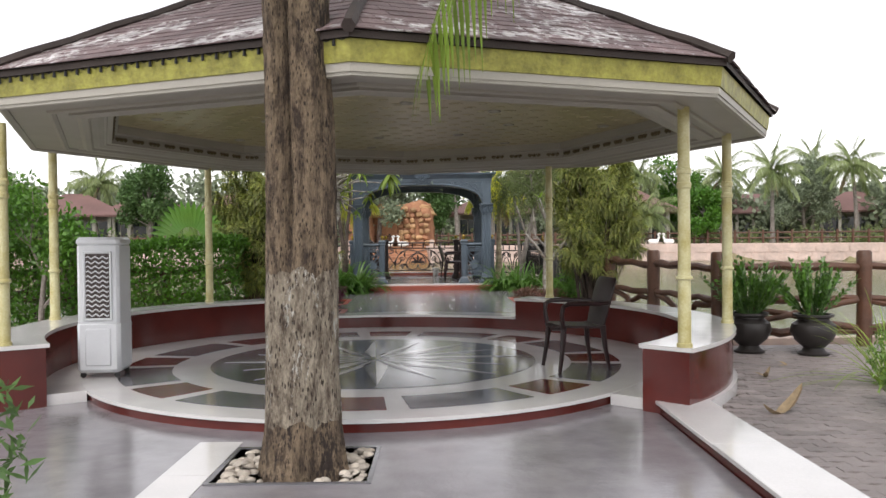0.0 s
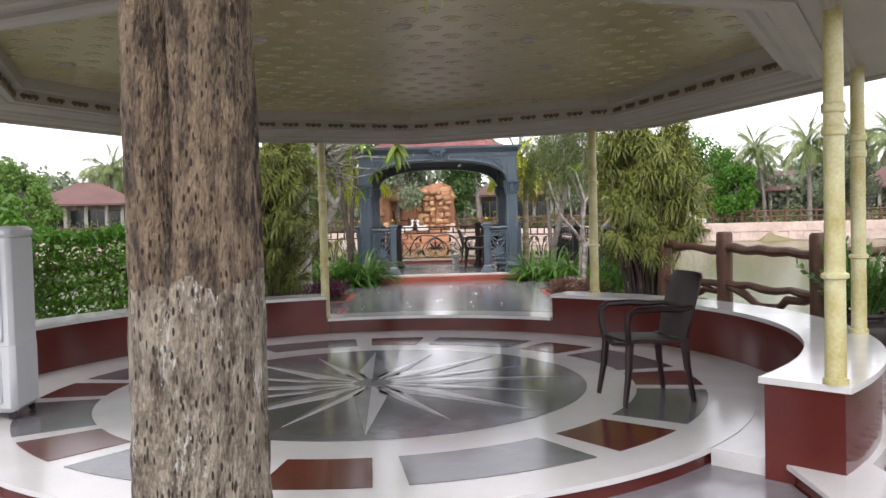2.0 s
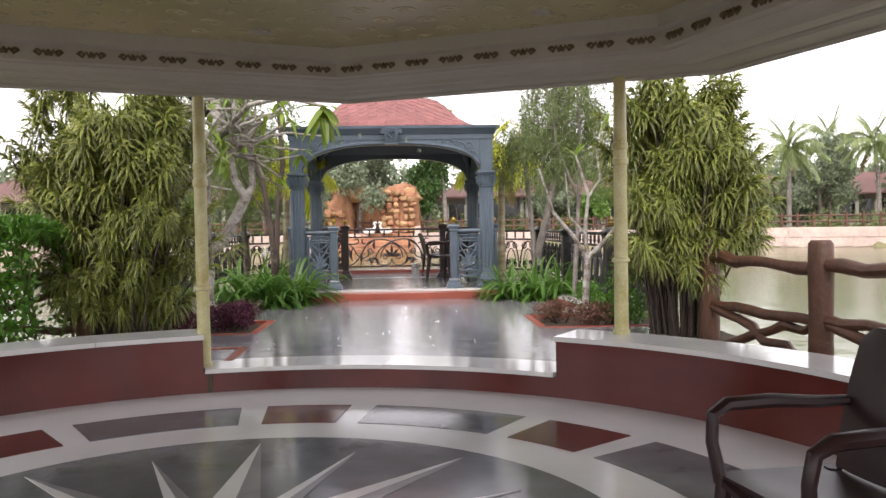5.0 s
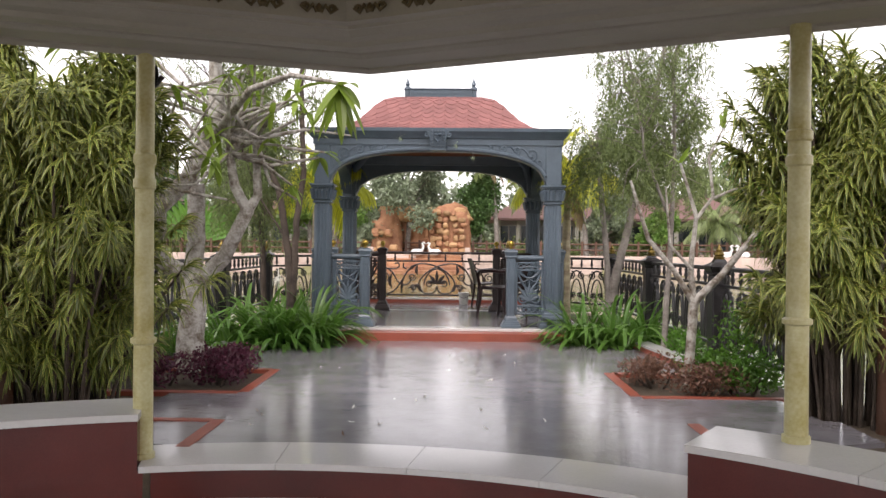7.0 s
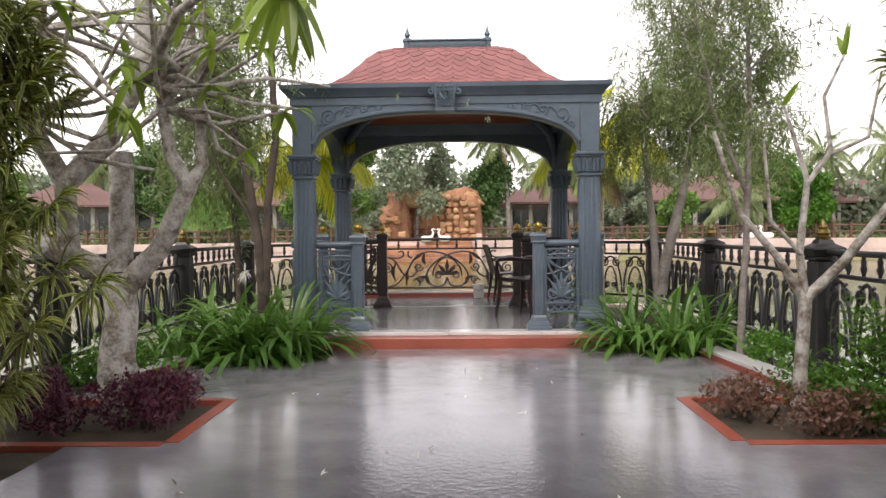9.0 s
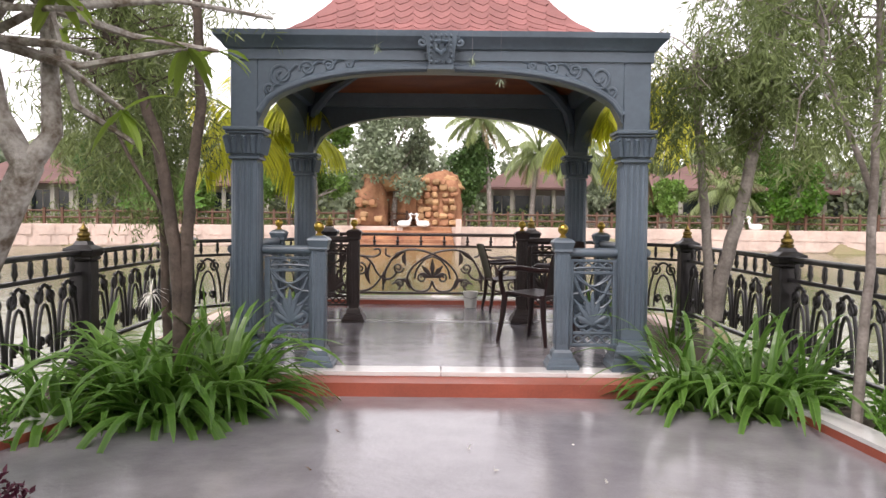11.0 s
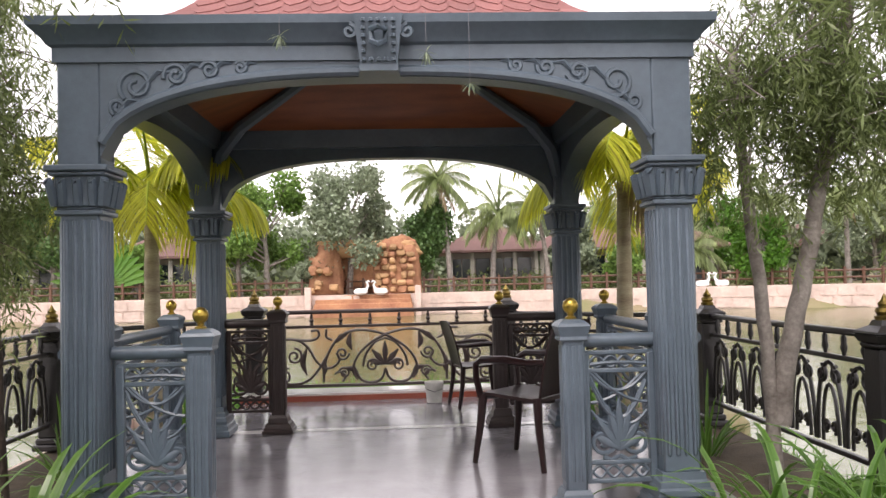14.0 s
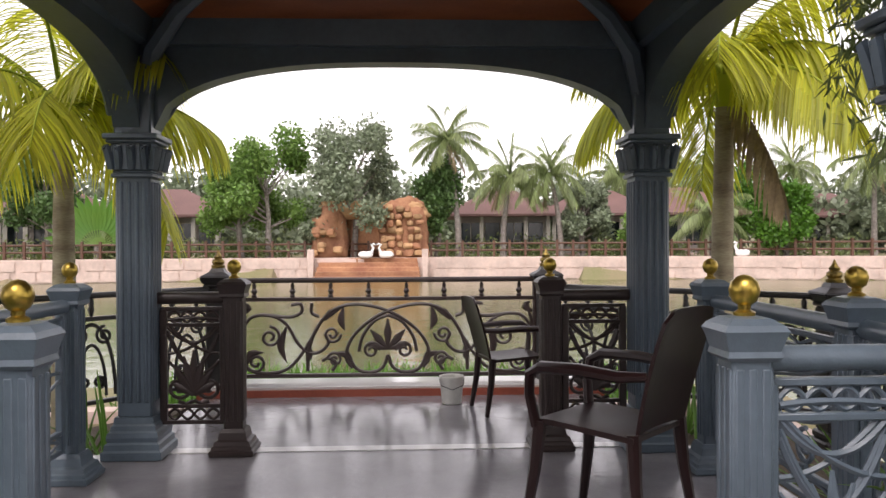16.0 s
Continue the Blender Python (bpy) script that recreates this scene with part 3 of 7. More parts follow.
part("soffit", octa_band([(3.30 + IN, OZ), (OR, OZ), (OR, OZ + 0.06), (3.30 + IN, OZ + 0.06)]), M_SOFFIT, pav, "white soffit", smooth=0)
part("cornice", octa_band([(3.30, OZ - 0.02), (3.26, OZ - 0.036), (3.21, OZ - 0.03), (3.19, OZ - 0.008), (3.13, OZ + 0.0), (3.08, OZ + 0.022), (3.06, OZ + 0.022), (3.05, OZ + 0.036), (3.0, OZ + 0.042),
                           (2.995, OZ + 0.14), (2.94, OZ + 0.152), (2.93, OZ + 0.26), (3.36, OZ + 0.26), (3.36, OZ - 0.02)]), M_SOFFIT, pav, "white moulded cornice", smooth=0)
part("soffit_moulding", octa_band([(3.53, OZ + 0.01), (3.52, OZ - 0.016), (3.49, OZ - 0.024), (3.46, OZ - 0.01), (3.45, OZ + 0.01)]), M_SOFFIT, pav, smooth=0)
part("eave_bead", octa_band([(OR - 0.01, OZ + 0.01), (OR - 0.012, OZ - 0.022), (OR - 0.04, OZ - 0.03), (OR - 0.07, OZ - 0.012), (OR - 0.075, OZ + 0.01)]), M_SOFFIT, pav, smooth=0)
part("fascia", octa_band([(OR - 0.03, OZ + 0.05), (OR + 0.012, OZ + 0.055), (OR + 0.03, OZ + 0.19), (OR - 0.03, OZ + 0.20)]), M_FASCIA, pav, "gilded leafy fascia board", smooth=0)
part("ceiling", Mesh().add(octo(3.4 + IN, OZ + 0.24) + octo(3.4 + IN, OZ + 0.27), [tuple(range(8)), tuple(range(8, 16))] + [(i, (i + 1) % 8, 8 + (i + 1) % 8, 8 + i) for i in range(8)]),
     M_CEIL, pav, "golden papered ceiling", smooth=0)
mot = Mesh()
for i in range(-14, 15):
    for j in range(-14, 15):
        x, y = (i + 0.5 * (j % 2)) * 0.27, j * 0.235
        if max(abs(x * math.cos(a + math.pi / 8) + y * math.sin(a + math.pi / 8)) for a in OCT) < 2.7:
            mot.lathe([(0.072, 0.0), (0.070, -0.006), (0.052, -0.006), (0.048, -0.002), (0.030, -0.002), (0.024, -0.008), (0.004, -0.009)], 10, (OX + x, OY + y, OZ + 0.241))
tagged(part("ceiling_motif", mot, M_MOTIF, pav, "raised round gilt motifs"), kind="stuff")
for k in range(8):
    a = radians(45 * k + 10)
    for r in (1.3, 2.4):
        part("downlight", Mesh().lathe([(0.065, 0.0), (0.062, -0.014), (0.05, -0.016), (0.045, 0.0), (0.01, 0.002)], 16, (OX + r * math.cos(a), OY + r * math.sin(a), OZ + 0.238)), M_SOFFIT, pav, "white round downlight")


def cornice_ornament():
    m = Mesh()
    for s in (-1, 1):
        sp = [(s * (0.062 + 0.022 * (1 - t / 14) * math.cos(t * 0.75)), 0, 0.022 * (1 - t / 14) * math.sin(t * 0.75)) for t in range(12)]
        m.tube(sp, 0.007, 5)
        m.tube([(s * 0.01, 0, -0.02), (s * 0.03, 0, 0.015), (s * 0.055, 0, -0.018), (s * 0.09, 0, 0.005)], [0.008, 0.011, 0.009, 0.005], 5)
    m.lathe([(0.002, -0.02), (0.018, -0.008), (0.016, 0.008), (0.002, 0.024)], 8)
    return m.data("ornament", M_ORN)


orn = cornice_ornament()
for i in range(8):
    p, q = Vector(octo(2.99, 0)[i]), Vector(octo(2.99, 0)[(i + 1) % 8])
    n = int((q - p).length / 0.235)
    ang = math.atan2((q - p).y, (q - p).x)
    for k in range(n):
        c = p.lerp(q, (k + 0.5) / n)
        part("ornament", orn, None, pav, m=Matrix.Translation((c.x, c.y, OZ + 0.092)) @ Euler((0, 0, ang)).to_matrix().to_4x4())
APEX = (OX, OY, 4.5)
roof = part("roof", Mesh().add(octo(OR + 0.06, OZ + 0.19) + octo(OR + 0.06, OZ + 0.235) + [APEX], [(i, (i + 1) % 8, 8 + (i + 1) % 8, 8 + i) for i in range(8)] + [(8 + i, 8 + (i + 1) % 8, 16) for i in range(8)]),
            M_ROOFEDGE, pav, "dark roof boarding", smooth=0)
sh = Mesh()
for i in range(8):
    p, q, ap = Vector(octo(OR + 0.09, OZ + 0.235)[i]), Vector(octo(OR + 0.09, OZ + 0.235)[(i + 1) % 8]), Vector(APEX)
    rows = 30 if i in (4, 5, 6, 7) else 8
    for r in range(rows):
        t0, t1 = r / rows, (r + 1.25) / rows
        a, b = p.lerp(ap, t0), q.lerp(ap, t0)
        n = max(1, int((b - a).length / (0.15 if rows > 8 else 0.8)))
        up = (ap - (p + q) / 2).normalized()
        nrm = (q - p).cross(up).normalized()
        for k in range(n):
            j = 0.5 * (r % 2) / n
            u0, u1 = min(1, max(0, k / n - j)), min(1, (k + 1) / n - j - 0.004 / max(0.05, (b - a).length))
            w0, w1 = a.lerp(b, u0), a.lerp(b, u1)
            h = (p.lerp(ap, min(1, t1)) - a).dot(up)
            lift = nrm * (0.006 + rnd.random() * 0.006)
            x0, x1 = w0 + up * h, w1 + up * h
            sh.add([w0 + lift, w1 + lift, x1 + nrm * 0.003, x0 + nrm * 0.003, w0 + nrm * 0.002, w1 + nrm * 0.002], [(0, 1, 2, 3), (0, 1, 5, 4), (0, 3, 4), (1, 2, 5)])
tagged(part("shingles", sh, M_SHINGLE, roof, "weathered brown shingles patched with pale lichen", smooth=0), kind="stuff")
for i in range(8):
    p = Vector(octo(OR + 0.1, OZ + 0.245)[i])
    part("hip_cap", Mesh().tube([p.lerp(Vector(APEX), t / 12) + Vector((0, 0, 0.012 * (t % 2))) for t in range(13)], 0.045, 6), M_ROOFEDGE, roof)


def column(x, y, z0, z1):
    h = z1 - z0
    m = Mesh().lathe([(0.062, 0), (0.062, 0.03), (0.052, 0.035), (0.05, h * 0.28), (0.066, h * 0.285), (0.066, h * 0.295), (0.05, h * 0.30), (0.048, h * 0.66), (0.058, h * 0.665), (0.058, h * 0.685),
                      (0.049, h * 0.69), (0.049, h * 0.72), (0.058, h * 0.725), (0.058, h * 0.745), (0.048, h * 0.75), (0.046, h)], 20, (x, y, z0))
    part("column", m, M_CREAM, pav, "cream marbled round column with ring mouldings")


for ang, r, z0 in ((-43.2, 3.62, BENCH), (-12.0, 3.66, BENCH), (51.0, 3.62, BENCH), (105.8, 3.42, SILL), (134.6, 3.62, BENCH), (176, 3.62, BENCH), (213.5, 3.58, BENCH)):
    column(CX + r * math.cos(radians(ang)), CY + r * math.sin(radians(ang)), z0, OZ)
wire = Mesh()
for i in (4, 5):
    p, q = Vector(octo(OR + 0.04, OZ + 0.2)[i]), Vector(octo(OR + 0.04, OZ + 0.2)[i + 1])
    for k in range(28):
        c, d = p.lerp(q, k / 28), p.lerp(q, (k + 1) / 28)
        wire.tube([c, (c + d) / 2 - Vector((0, 0, 0.02)), d], 0.004, 4)
        wire.tube([c, c - Vector((0, 0, 0.05))], [0.008, 0.012], 5)
part("light_string", wire, M_WIRE, pav, "string of small unlit bulbs along the eave")
part("cable", Mesh().tube([(-1.36, 11.78, OZ - 0.02), (-1.30, 11.76, OZ - 0.03), (-1.24, 11.75, OZ - 0.08), (-1.23, 11.75, OZ - 0.17), (-1.20, 11.75, OZ - 0.12)], 0.018, 6), M_WIRE, pav, "loose black cable")

# ---- gazebo ----
gz = thing("gazebo", "slate blue cast-iron gazebo with a red scalloped roof", "gazebo", TURN)


def gazebo_column(x, y):
    col = part("column", Mesh().box(x - 0.092, x + 0.092, y - 0.092, y + 0.092, PLAT + 0.22, 1.89, 0.010), M_STEELBLUE, gz, "fluted square column")
    part("base", Mesh().lathe([(0.154, 0), (0.16, 0.006), (0.16, 0.045), (0.148, 0.055), (0.145, 0.085), (0.133, 0.095), (0.138, 0.12), (0.133, 0.145), (0.122, 0.155), (0.118, 0.18), (0.108, 0.19), (0.104, 0.225)], 4, (x, y, PLAT), square=True), M_STEELBLUE, col, smooth=20)
    for sx, sy in ((0, -1), (0, 1), (-1, 0), (1, 0)):
        for k in range(4):
            o = -0.063 + 0.042 * k
            cx, cy = x + sx * 0.09 + (o if sx == 0 else 0), y + sy * 0.09 + (o if sy == 0 else 0)
            part("flute", Mesh().box(cx - 0.012, cx + 0.012, cy - 0.012, cy + 0.012, PLAT + 0.3, 1.81, 0.008), M_STEELBLUE, col)
    cp = Mesh()
    for h, z0, z1 in ((0.112, 1.83, 1.855), (0.104, 1.855, 1.87), (0.110, 1.87, 2.02), (0.132, 2.015, 2.035), (0.146, 2.035, 2.065)):
        cp.box(x - h, x + h, y - h, y + h, z0, z1, 0.006)
    for sx, sy in ((0, -1), (0, 1), (-1, 0), (1, 0), (-1, -1), (1, 1), (-1, 1), (1, -1)):
        for t in (-0.07, 0, 0.07):
            if sx and sy and t:
                continue
            px, py = x + sx * 0.108 + (t if sx == 0 else 0), y + sy * 0.108 + (t if sy == 0 else 0)
            cp.tube([(px, py, 1.875), (px + sx * 0.008, py + sy * 0.008, 1.93), (px + sx * 0.024, py + sy * 0.024, 2), (px + sx * 0.03, py + sy * 0.03, 1.975)], [0.020, 0.024, 0.02, 0.012], 6)
    part("capital", cp, M_STEELBLUE, col, "leafy capital")
    part("pier", Mesh().box(x - 0.1, x + 0.1, y - 0.1, y + 0.1, 2.06, 2.58, 0.01), M_STEELBLUE, col)


for sx in (-1, 1):
    for y in (GY0, GY1):
        gazebo_column(AX + sx * GX, y)


def arch_z(t, z0=2.10, z1=2.47):
    """The height of the flattened arch at t from -1 to 1."""
    return z0 + (z1 - z0) * (1 - abs(t) ** 2.6) ** (1 / 2.0)


def spiral(cx, cz, r, turns, start, sign=1, n=22, end=0.22):
    return [(cx + r * (1 - (1 - end) * t / n) * math.cos(start + sign * 2 * math.pi * turns * t / n), 0, cz + r * (1 - (1 - end) * t / n) * math.sin(start + sign * 2 * math.pi * turns * t / n)) for t in range(n + 1)]


def arch_side(width, m):
    """A spandrel beam with its arch, edge moulding and scrolls, along x, facing -y."""
    hw = width / 2
    sp = Mesh()
    n = 40
    top, vs, fs = 2.60, [], []
    for i in range(n + 1):
        t = -1 + 2 * i / n
        z = arch_z(t)
        vs += [(t * hw, -0.07, z), (t * hw, -0.07, top), (t * hw, 0.07, top), (t * hw, 0.07, z)]
    for i in range(n):
        for k in range(4):
            fs.append((4 * i + k, 4 * i + (k + 1) % 4, 4 * i + 4 + (k + 1) % 4, 4 * i + 4 + k))
    fs += [(0, 1, 2, 3), (4 * n, 4 * n + 1, 4 * n + 2, 4 * n + 3)]
    sp.add(vs, fs)
    beam = part("spandrel", sp, M_STEELBLUE, gz, m=m, smooth=30)
    part("arch_moulding", Mesh().tube([(t / 20 * hw * 0.995, -0.075, arch_z(t / 20 * 0.995) + 0.028) for t in range(-20, 21)], 0.026, 8), M_STEELBLUE, beam)
    for s in (-1, 1):
        sc = Mesh()
        for f, r in ((0.935, 0.04), (0.87, 0.085), (0.73, 0.06), (0.61, 0.045), (0.50, 0.032)):
            z = arch_z(f) + 0.05 + r
            if z + r > 2.6:
                z = 2.59 - r
            sc.tube([(x, -0.072, zz) for x, _, zz in spiral(s * f * hw, z, r, 1.4, 0.5 + f * 4, s)], 0.012, 6)
            sc.tube([(s * (f * hw + r * 0.5), -0.072, z - r), (s * (f * hw - r * 1.2), -0.074, z + r * 0.8), (s * (f * hw - r * 2.4), -0.072, z + r * 0.7)], [0.006, 0.013, 0.004], 5)
        part("scrollwork", sc, M_STEELBLUE, beam, "raised leafy scrolls")


arch_side(2 * GX - 0.2, Matrix.Translation((AX, GY0 - 0.03, 0)))
arch_side(2 * GX - 0.2, Matrix.Translation((AX, GY1 + 0.03, 0)) @ Euler((0, 0, math.pi)).to_matrix().to_4x4())
for s in (-1, 1):
    arch_side(GY1 - GY0 - 0.2, Matrix.Translation((AX + s * (GX + 0.03), (GY0 + GY1) / 2, 0)) @ Euler((0, 0, s * math.pi / 2)).to_matrix().to_4x4())


def rect_band(profile):
    """Four mitred sides round the gazebo; section of (how far outside the columns, height)."""
    m, k = Mesh(), len(profile)
    vs = [(AX + sx * (GX + o), (GY0 - o) if sy < 0 else (GY1 + o), z) for o, z in profile for sx, sy in ((-1, -1), (1, -1), (1, 1), (-1, 1))]
    return m.add(vs, [(j * 4 + i, j * 4 + (i + 1) % 4, ((j + 1) % k) * 4 + (i + 1) % 4, ((j + 1) % k) * 4 + i) for j in range(k) for i in range(4)])


part("entablature", rect_band([(0.10, 2.55), (0.115, 2.55), (0.115, 2.62), (0.135, 2.63), (0.15, 2.655), (0.185, 2.69), (0.20, 2.705), (0.205, 2.745), (0.0, 2.76), (-0.12, 2.70), (-0.1, 2.55)]), M_STEELBLUE, gz, "moulded slate blue entablature", smooth=20)
ks = Mesh()
ks.prism([(AX + 0.0 - 0.09, 17.32), (AX + 0.09, 17.32), (AX + 0.105, 17.49), (AX - 0.105, 17.49)], 2.47, 2.50)
ks.add([(AX - 0.085, 17.33, 2.49), (AX + 0.085, 17.33, 2.49), (AX + 0.115, 17.3, 2.735), (AX - 0.115, 17.3, 2.735), (AX - 0.085, 17.49, 2.49), (AX + 0.085, 17.49, 2.49), (AX + 0.115, 17.49, 2.735), (AX - 0.115, 17.49, 2.735)],
       [(0, 1, 2, 3), (4, 5, 6, 7), (0, 1, 5, 4), (1, 2, 6, 5), (2, 3, 7, 6), (3, 0, 4, 7)])
key = part("keystone", ks, M_STEELBLUE, gz, "keystone with a crest", smooth=0)
kd = Mesh()
for i in range(5):
    for j in range(6):
        x, z = AX - 0.07 + 0.035 * i, 2.52 + 0.036 * j
        if abs(i - 2) > 1 or j in (0, 5):
            kd.lathe([(0.012, -0.006), (0.012, 0.006), (0.004, 0.012)], 6, (x, 17.315 - 0.12 * (z - 2.5), z))
kd.tube([(AX - 0.035, 17.3, 2.66), (AX - 0.03, 17.29, 2.60), (AX, 17.2, 2.56), (AX + 0.03, 17.29, 2.60), (AX + 0.035, 17.3, 2.66), (AX, 17.2, 2.64), (AX - 0.035, 17.3, 2.66)], 0.014, 6)
for s in (-1, 1):
    kd.tube([(x, 17.34, z) for x, _, z in spiral(AX + s * 0.135, 2.66, 0.035, 1.3, 1.57, s)], 0.012, 6)
part("crest", kd, M_STEELBLUE, key)


ROOF = [(1.30, 2.745), (1.17, 2.79), (1.04, 2.88), (0.93, 2.99), (0.83, 3.11), (0.73, 3.20), (0.61, 3.26), (0.45, 3.28)]


def roof_point(u, s, face):
    """A point of the bell roof: u along the side from -1 to 1, s from eave to crown."""
    k = min(len(ROOF) - 2, int(s * (len(ROOF) - 1)))
    f = s * (len(ROOF) - 1) - k
    hx = ROOF[k][0] + (ROOF[k + 1][0] - ROOF[k][0]) * f
    z = ROOF[k][1] + (ROOF[k + 1][1] - ROOF[k][1]) * f
    hy = hx + 0.06
    my = (GY0 + GY1) / 2
    return {0: (AX + u * hx, my - hy, z), 1: (AX + hx, my + u * hy, z), 2: (AX - u * hx, my + hy, z), 3: (AX - hx, my - u * hy, z)}[face]


rm = Mesh()
for f in range(4):
    n = 12
    rm.add([roof_point(u, s / n, f) for s in range(n + 1) for u in (-1, 1)], [(2 * i, 2 * i + 1, 2 * i + 3, 2 * i + 2) for i in range(n)])
rm.add([roof_point(-1, 1, 0), roof_point(1, 1, 0), roof_point(1, 1, 2), roof_point(-1, 1, 2)], [(0, 1, 2, 3)])
groof = part("roof", rm, M_TERRA, gz, "bell-shaped red roof", smooth=30)
for f in range(4):
    for r in range(12):
        s0, s1 = r / 12, min(1, (r + 1.5) / 12)
        p, q = Vector(roof_point(-1, s0, f)), Vector(roof_point(1, s0, f))
        n = max(2, int((q - p).length / 0.15))
        mm = Mesh()
        for k in range(n):
            uc = -1 + 2 * (k + 0.5 + 0.5 * (r % 2)) / n
            hw = 1.0 / n
            if uc + hw > 1.001:
                continue
            nrm = (q - p).cross(Vector(roof_point(0, s1, f)) - Vector(roof_point(0, s0, f))).normalized()
            prof = [(-1, 1.0), (-1, 0.62), (-0.6, 0.25), (0, 0.0), (0.6, 0.25), (1, 0.62), (1, 1.0)]
            ring = [Vector(roof_point(max(-1, min(1, uc + a * hw * 0.96)), s0 + (s1 - s0) * b, f)) + nrm * (0.003 + 0.008 * (1 - b)) for a, b in prof]
            c = Vector(roof_point(uc, s0 + (s1 - s0) * 0.8, f)) + nrm * 0.01
            low = [p2 - nrm * 0.012 for p2 in ring[1:6]]
            piece = Mesh().add(ring + low, [tuple(range(7))] + [(i, i + 1, 7 + i, 6 + i) for i in range(1, 5) if i < 5 and 7 + i < 12])
            if f == 0:
                part("shingle", piece, M_TERRA, groof, smooth=0)
            else:
                mm.add(piece.v, piece.f)
        if f and mm.v:
            tagged(part("shingles", mm, M_TERRA, groof, smooth=0), kind="stuff")
my = (GY0 + GY1) / 2
crest = part("ridge", Mesh().add([(AX - 0.44, my - 0.3, 3.272), (AX + 0.44, my - 0.3, 3.272), (AX + 0.44, my + 0.3, 3.272), (AX - 0.44, my + 0.3, 3.272), (AX - 0.43, my - 0.07, 3.35), (AX + 0.43, my - 0.07, 3.35), (AX + 0.43, my + 0.07, 3.35), (AX - 0.43, my + 0.07, 3.35)],
                                 [(0, 1, 5, 4), (1, 2, 6, 5), (2, 3, 7, 6), (3, 0, 4, 7), (4, 5, 6, 7), (0, 1, 2, 3)]).box(AX - 0.44, AX + 0.44, my - 0.06, my + 0.06, 3.27, 3.48, 0.01), M_STEELBLUE, gz, "slate blue ridge crest", smooth=30)
fr = Mesh()
for k in range(18):
    fr.tube([(x, my - 0.065, z) for x, _, z in spiral(AX - 0.40 + 0.047 * k, 3.42, 0.02, 1.1, 0, 1, 10)], 0.006, 4)
fr.box(AX - 0.45, AX + 0.45, my - 0.075, my + 0.075, 3.475, 3.495, 0.006)
part("frieze", fr, M_STEELBLUE, crest)
for s in (-1, 1):
    part("finial", Mesh().lathe([(0.045, 3.26), (0.045, 3.47), (0.055, 3.48), (0.05, 3.51), (0.02, 3.53), (0.035, 3.555), (0.022, 3.59), (0.008, 3.63), (0.002, 3.67)], 12, (AX + s * 0.46, my, 0)), M_STEELBLUE, crest)
# inside of the gazebo roof
ic = Mesh()
for f in range(4):
    c = [(AX - GX + 0.05, GY0 + 0.05), (AX + GX - 0.05, GY0 + 0.05), (AX + GX - 0.05, GY1 - 0.05), (AX - GX + 0.05, GY1 - 0.05)]
    p, q = c[f], c[(f + 1) % 4]
    t0, t1 = [(AX + (a - AX) * 0.25, my + (b - my) * 0.25) for a, b in (p, q)]
    ic.add([(*p, 2.66), (*q, 2.66), (*t1, 3.02), (*t0, 3.02)], [(0, 1, 2, 3)])
ic.box(AX - 0.36, AX + 0.36, my - 0.33, my + 0.33, 3.01, 3.03)
part("inner_ceiling", ic, M_WOODCEIL, gz, "orange-brown varnished ceiling boards", smooth=0)
for sx in (-1, 1):
    for sy, y in ((-1, GY0), (1, GY1)):
        part("rib", Mesh().tube([(AX + sx * 1.36, y - sy * 0.06, 2.30), (AX + sx * 1.3, y - sy * 0.12, 2.52), (AX + sx * 1.12, y - sy * 0.28, 2.68), (AX + sx * 0.4, my + sy * 0.35, 2.99)], [0.05, 0.06, 0.05, 0.035], 8), M_STEELBLUE, gz, "dark curved corner rib")
part("tie_beam", Mesh().box(AX - GX, AX + GX, GY1 - 0.1, GY1 - 0.03, 2.56, 2.72, 0.01), M_STEELBLUE, gz)

# gazebo floor
gf = thing("floor_gazebo", "grey granite gazebo platform with a red painted riser", "floor", TURN, kind="structure")
part("riser", Mesh().box(-1.85, 1.75, 17.1, 19.8, 0.0, PLAT - 0.035), M_REDPAINT, gf, "red painted riser", smooth=0)
part("slab", Mesh().box(-1.85, 1.75, 17.56, 20.08, PLAT - 0.05, PLAT - 0.002), M_GREY, gf, smooth=0)
for j in range(4):
    part("nosing", Mesh().box(-1.87 + 0.91 * j + 0.002, -1.87 + 0.91 * (j + 1) - 0.002, 17.34, 17.56, PLAT - 0.035, PLAT, 0.004), M_WHITE, gf, "white marble nosing")
part("strip", Mesh().box(-1.6, 1.5, 20.08, 20.18, PLAT - 0.04, PLAT + 0.003), M_WHITE, gf, smooth=0)
part("slab", Mesh().box(-1.55, 1.45, 20.18, 21.7, 0.0, PLAT - 0.002), M_GREY, gf, smooth=0)
part("kerb", Mesh().box(-1.6, 1.5, 21.7, 21.95, 0.0, PLAT + 0.05), M_REDPAINT, gf, "red painted kerb", smooth=0)
part("coping", Mesh().box(-1.6, 1.5, 21.72, 22.12, PLAT + 0.05, PLAT + 0.075, 0.004), M_WHITE, gf, "pale coping")


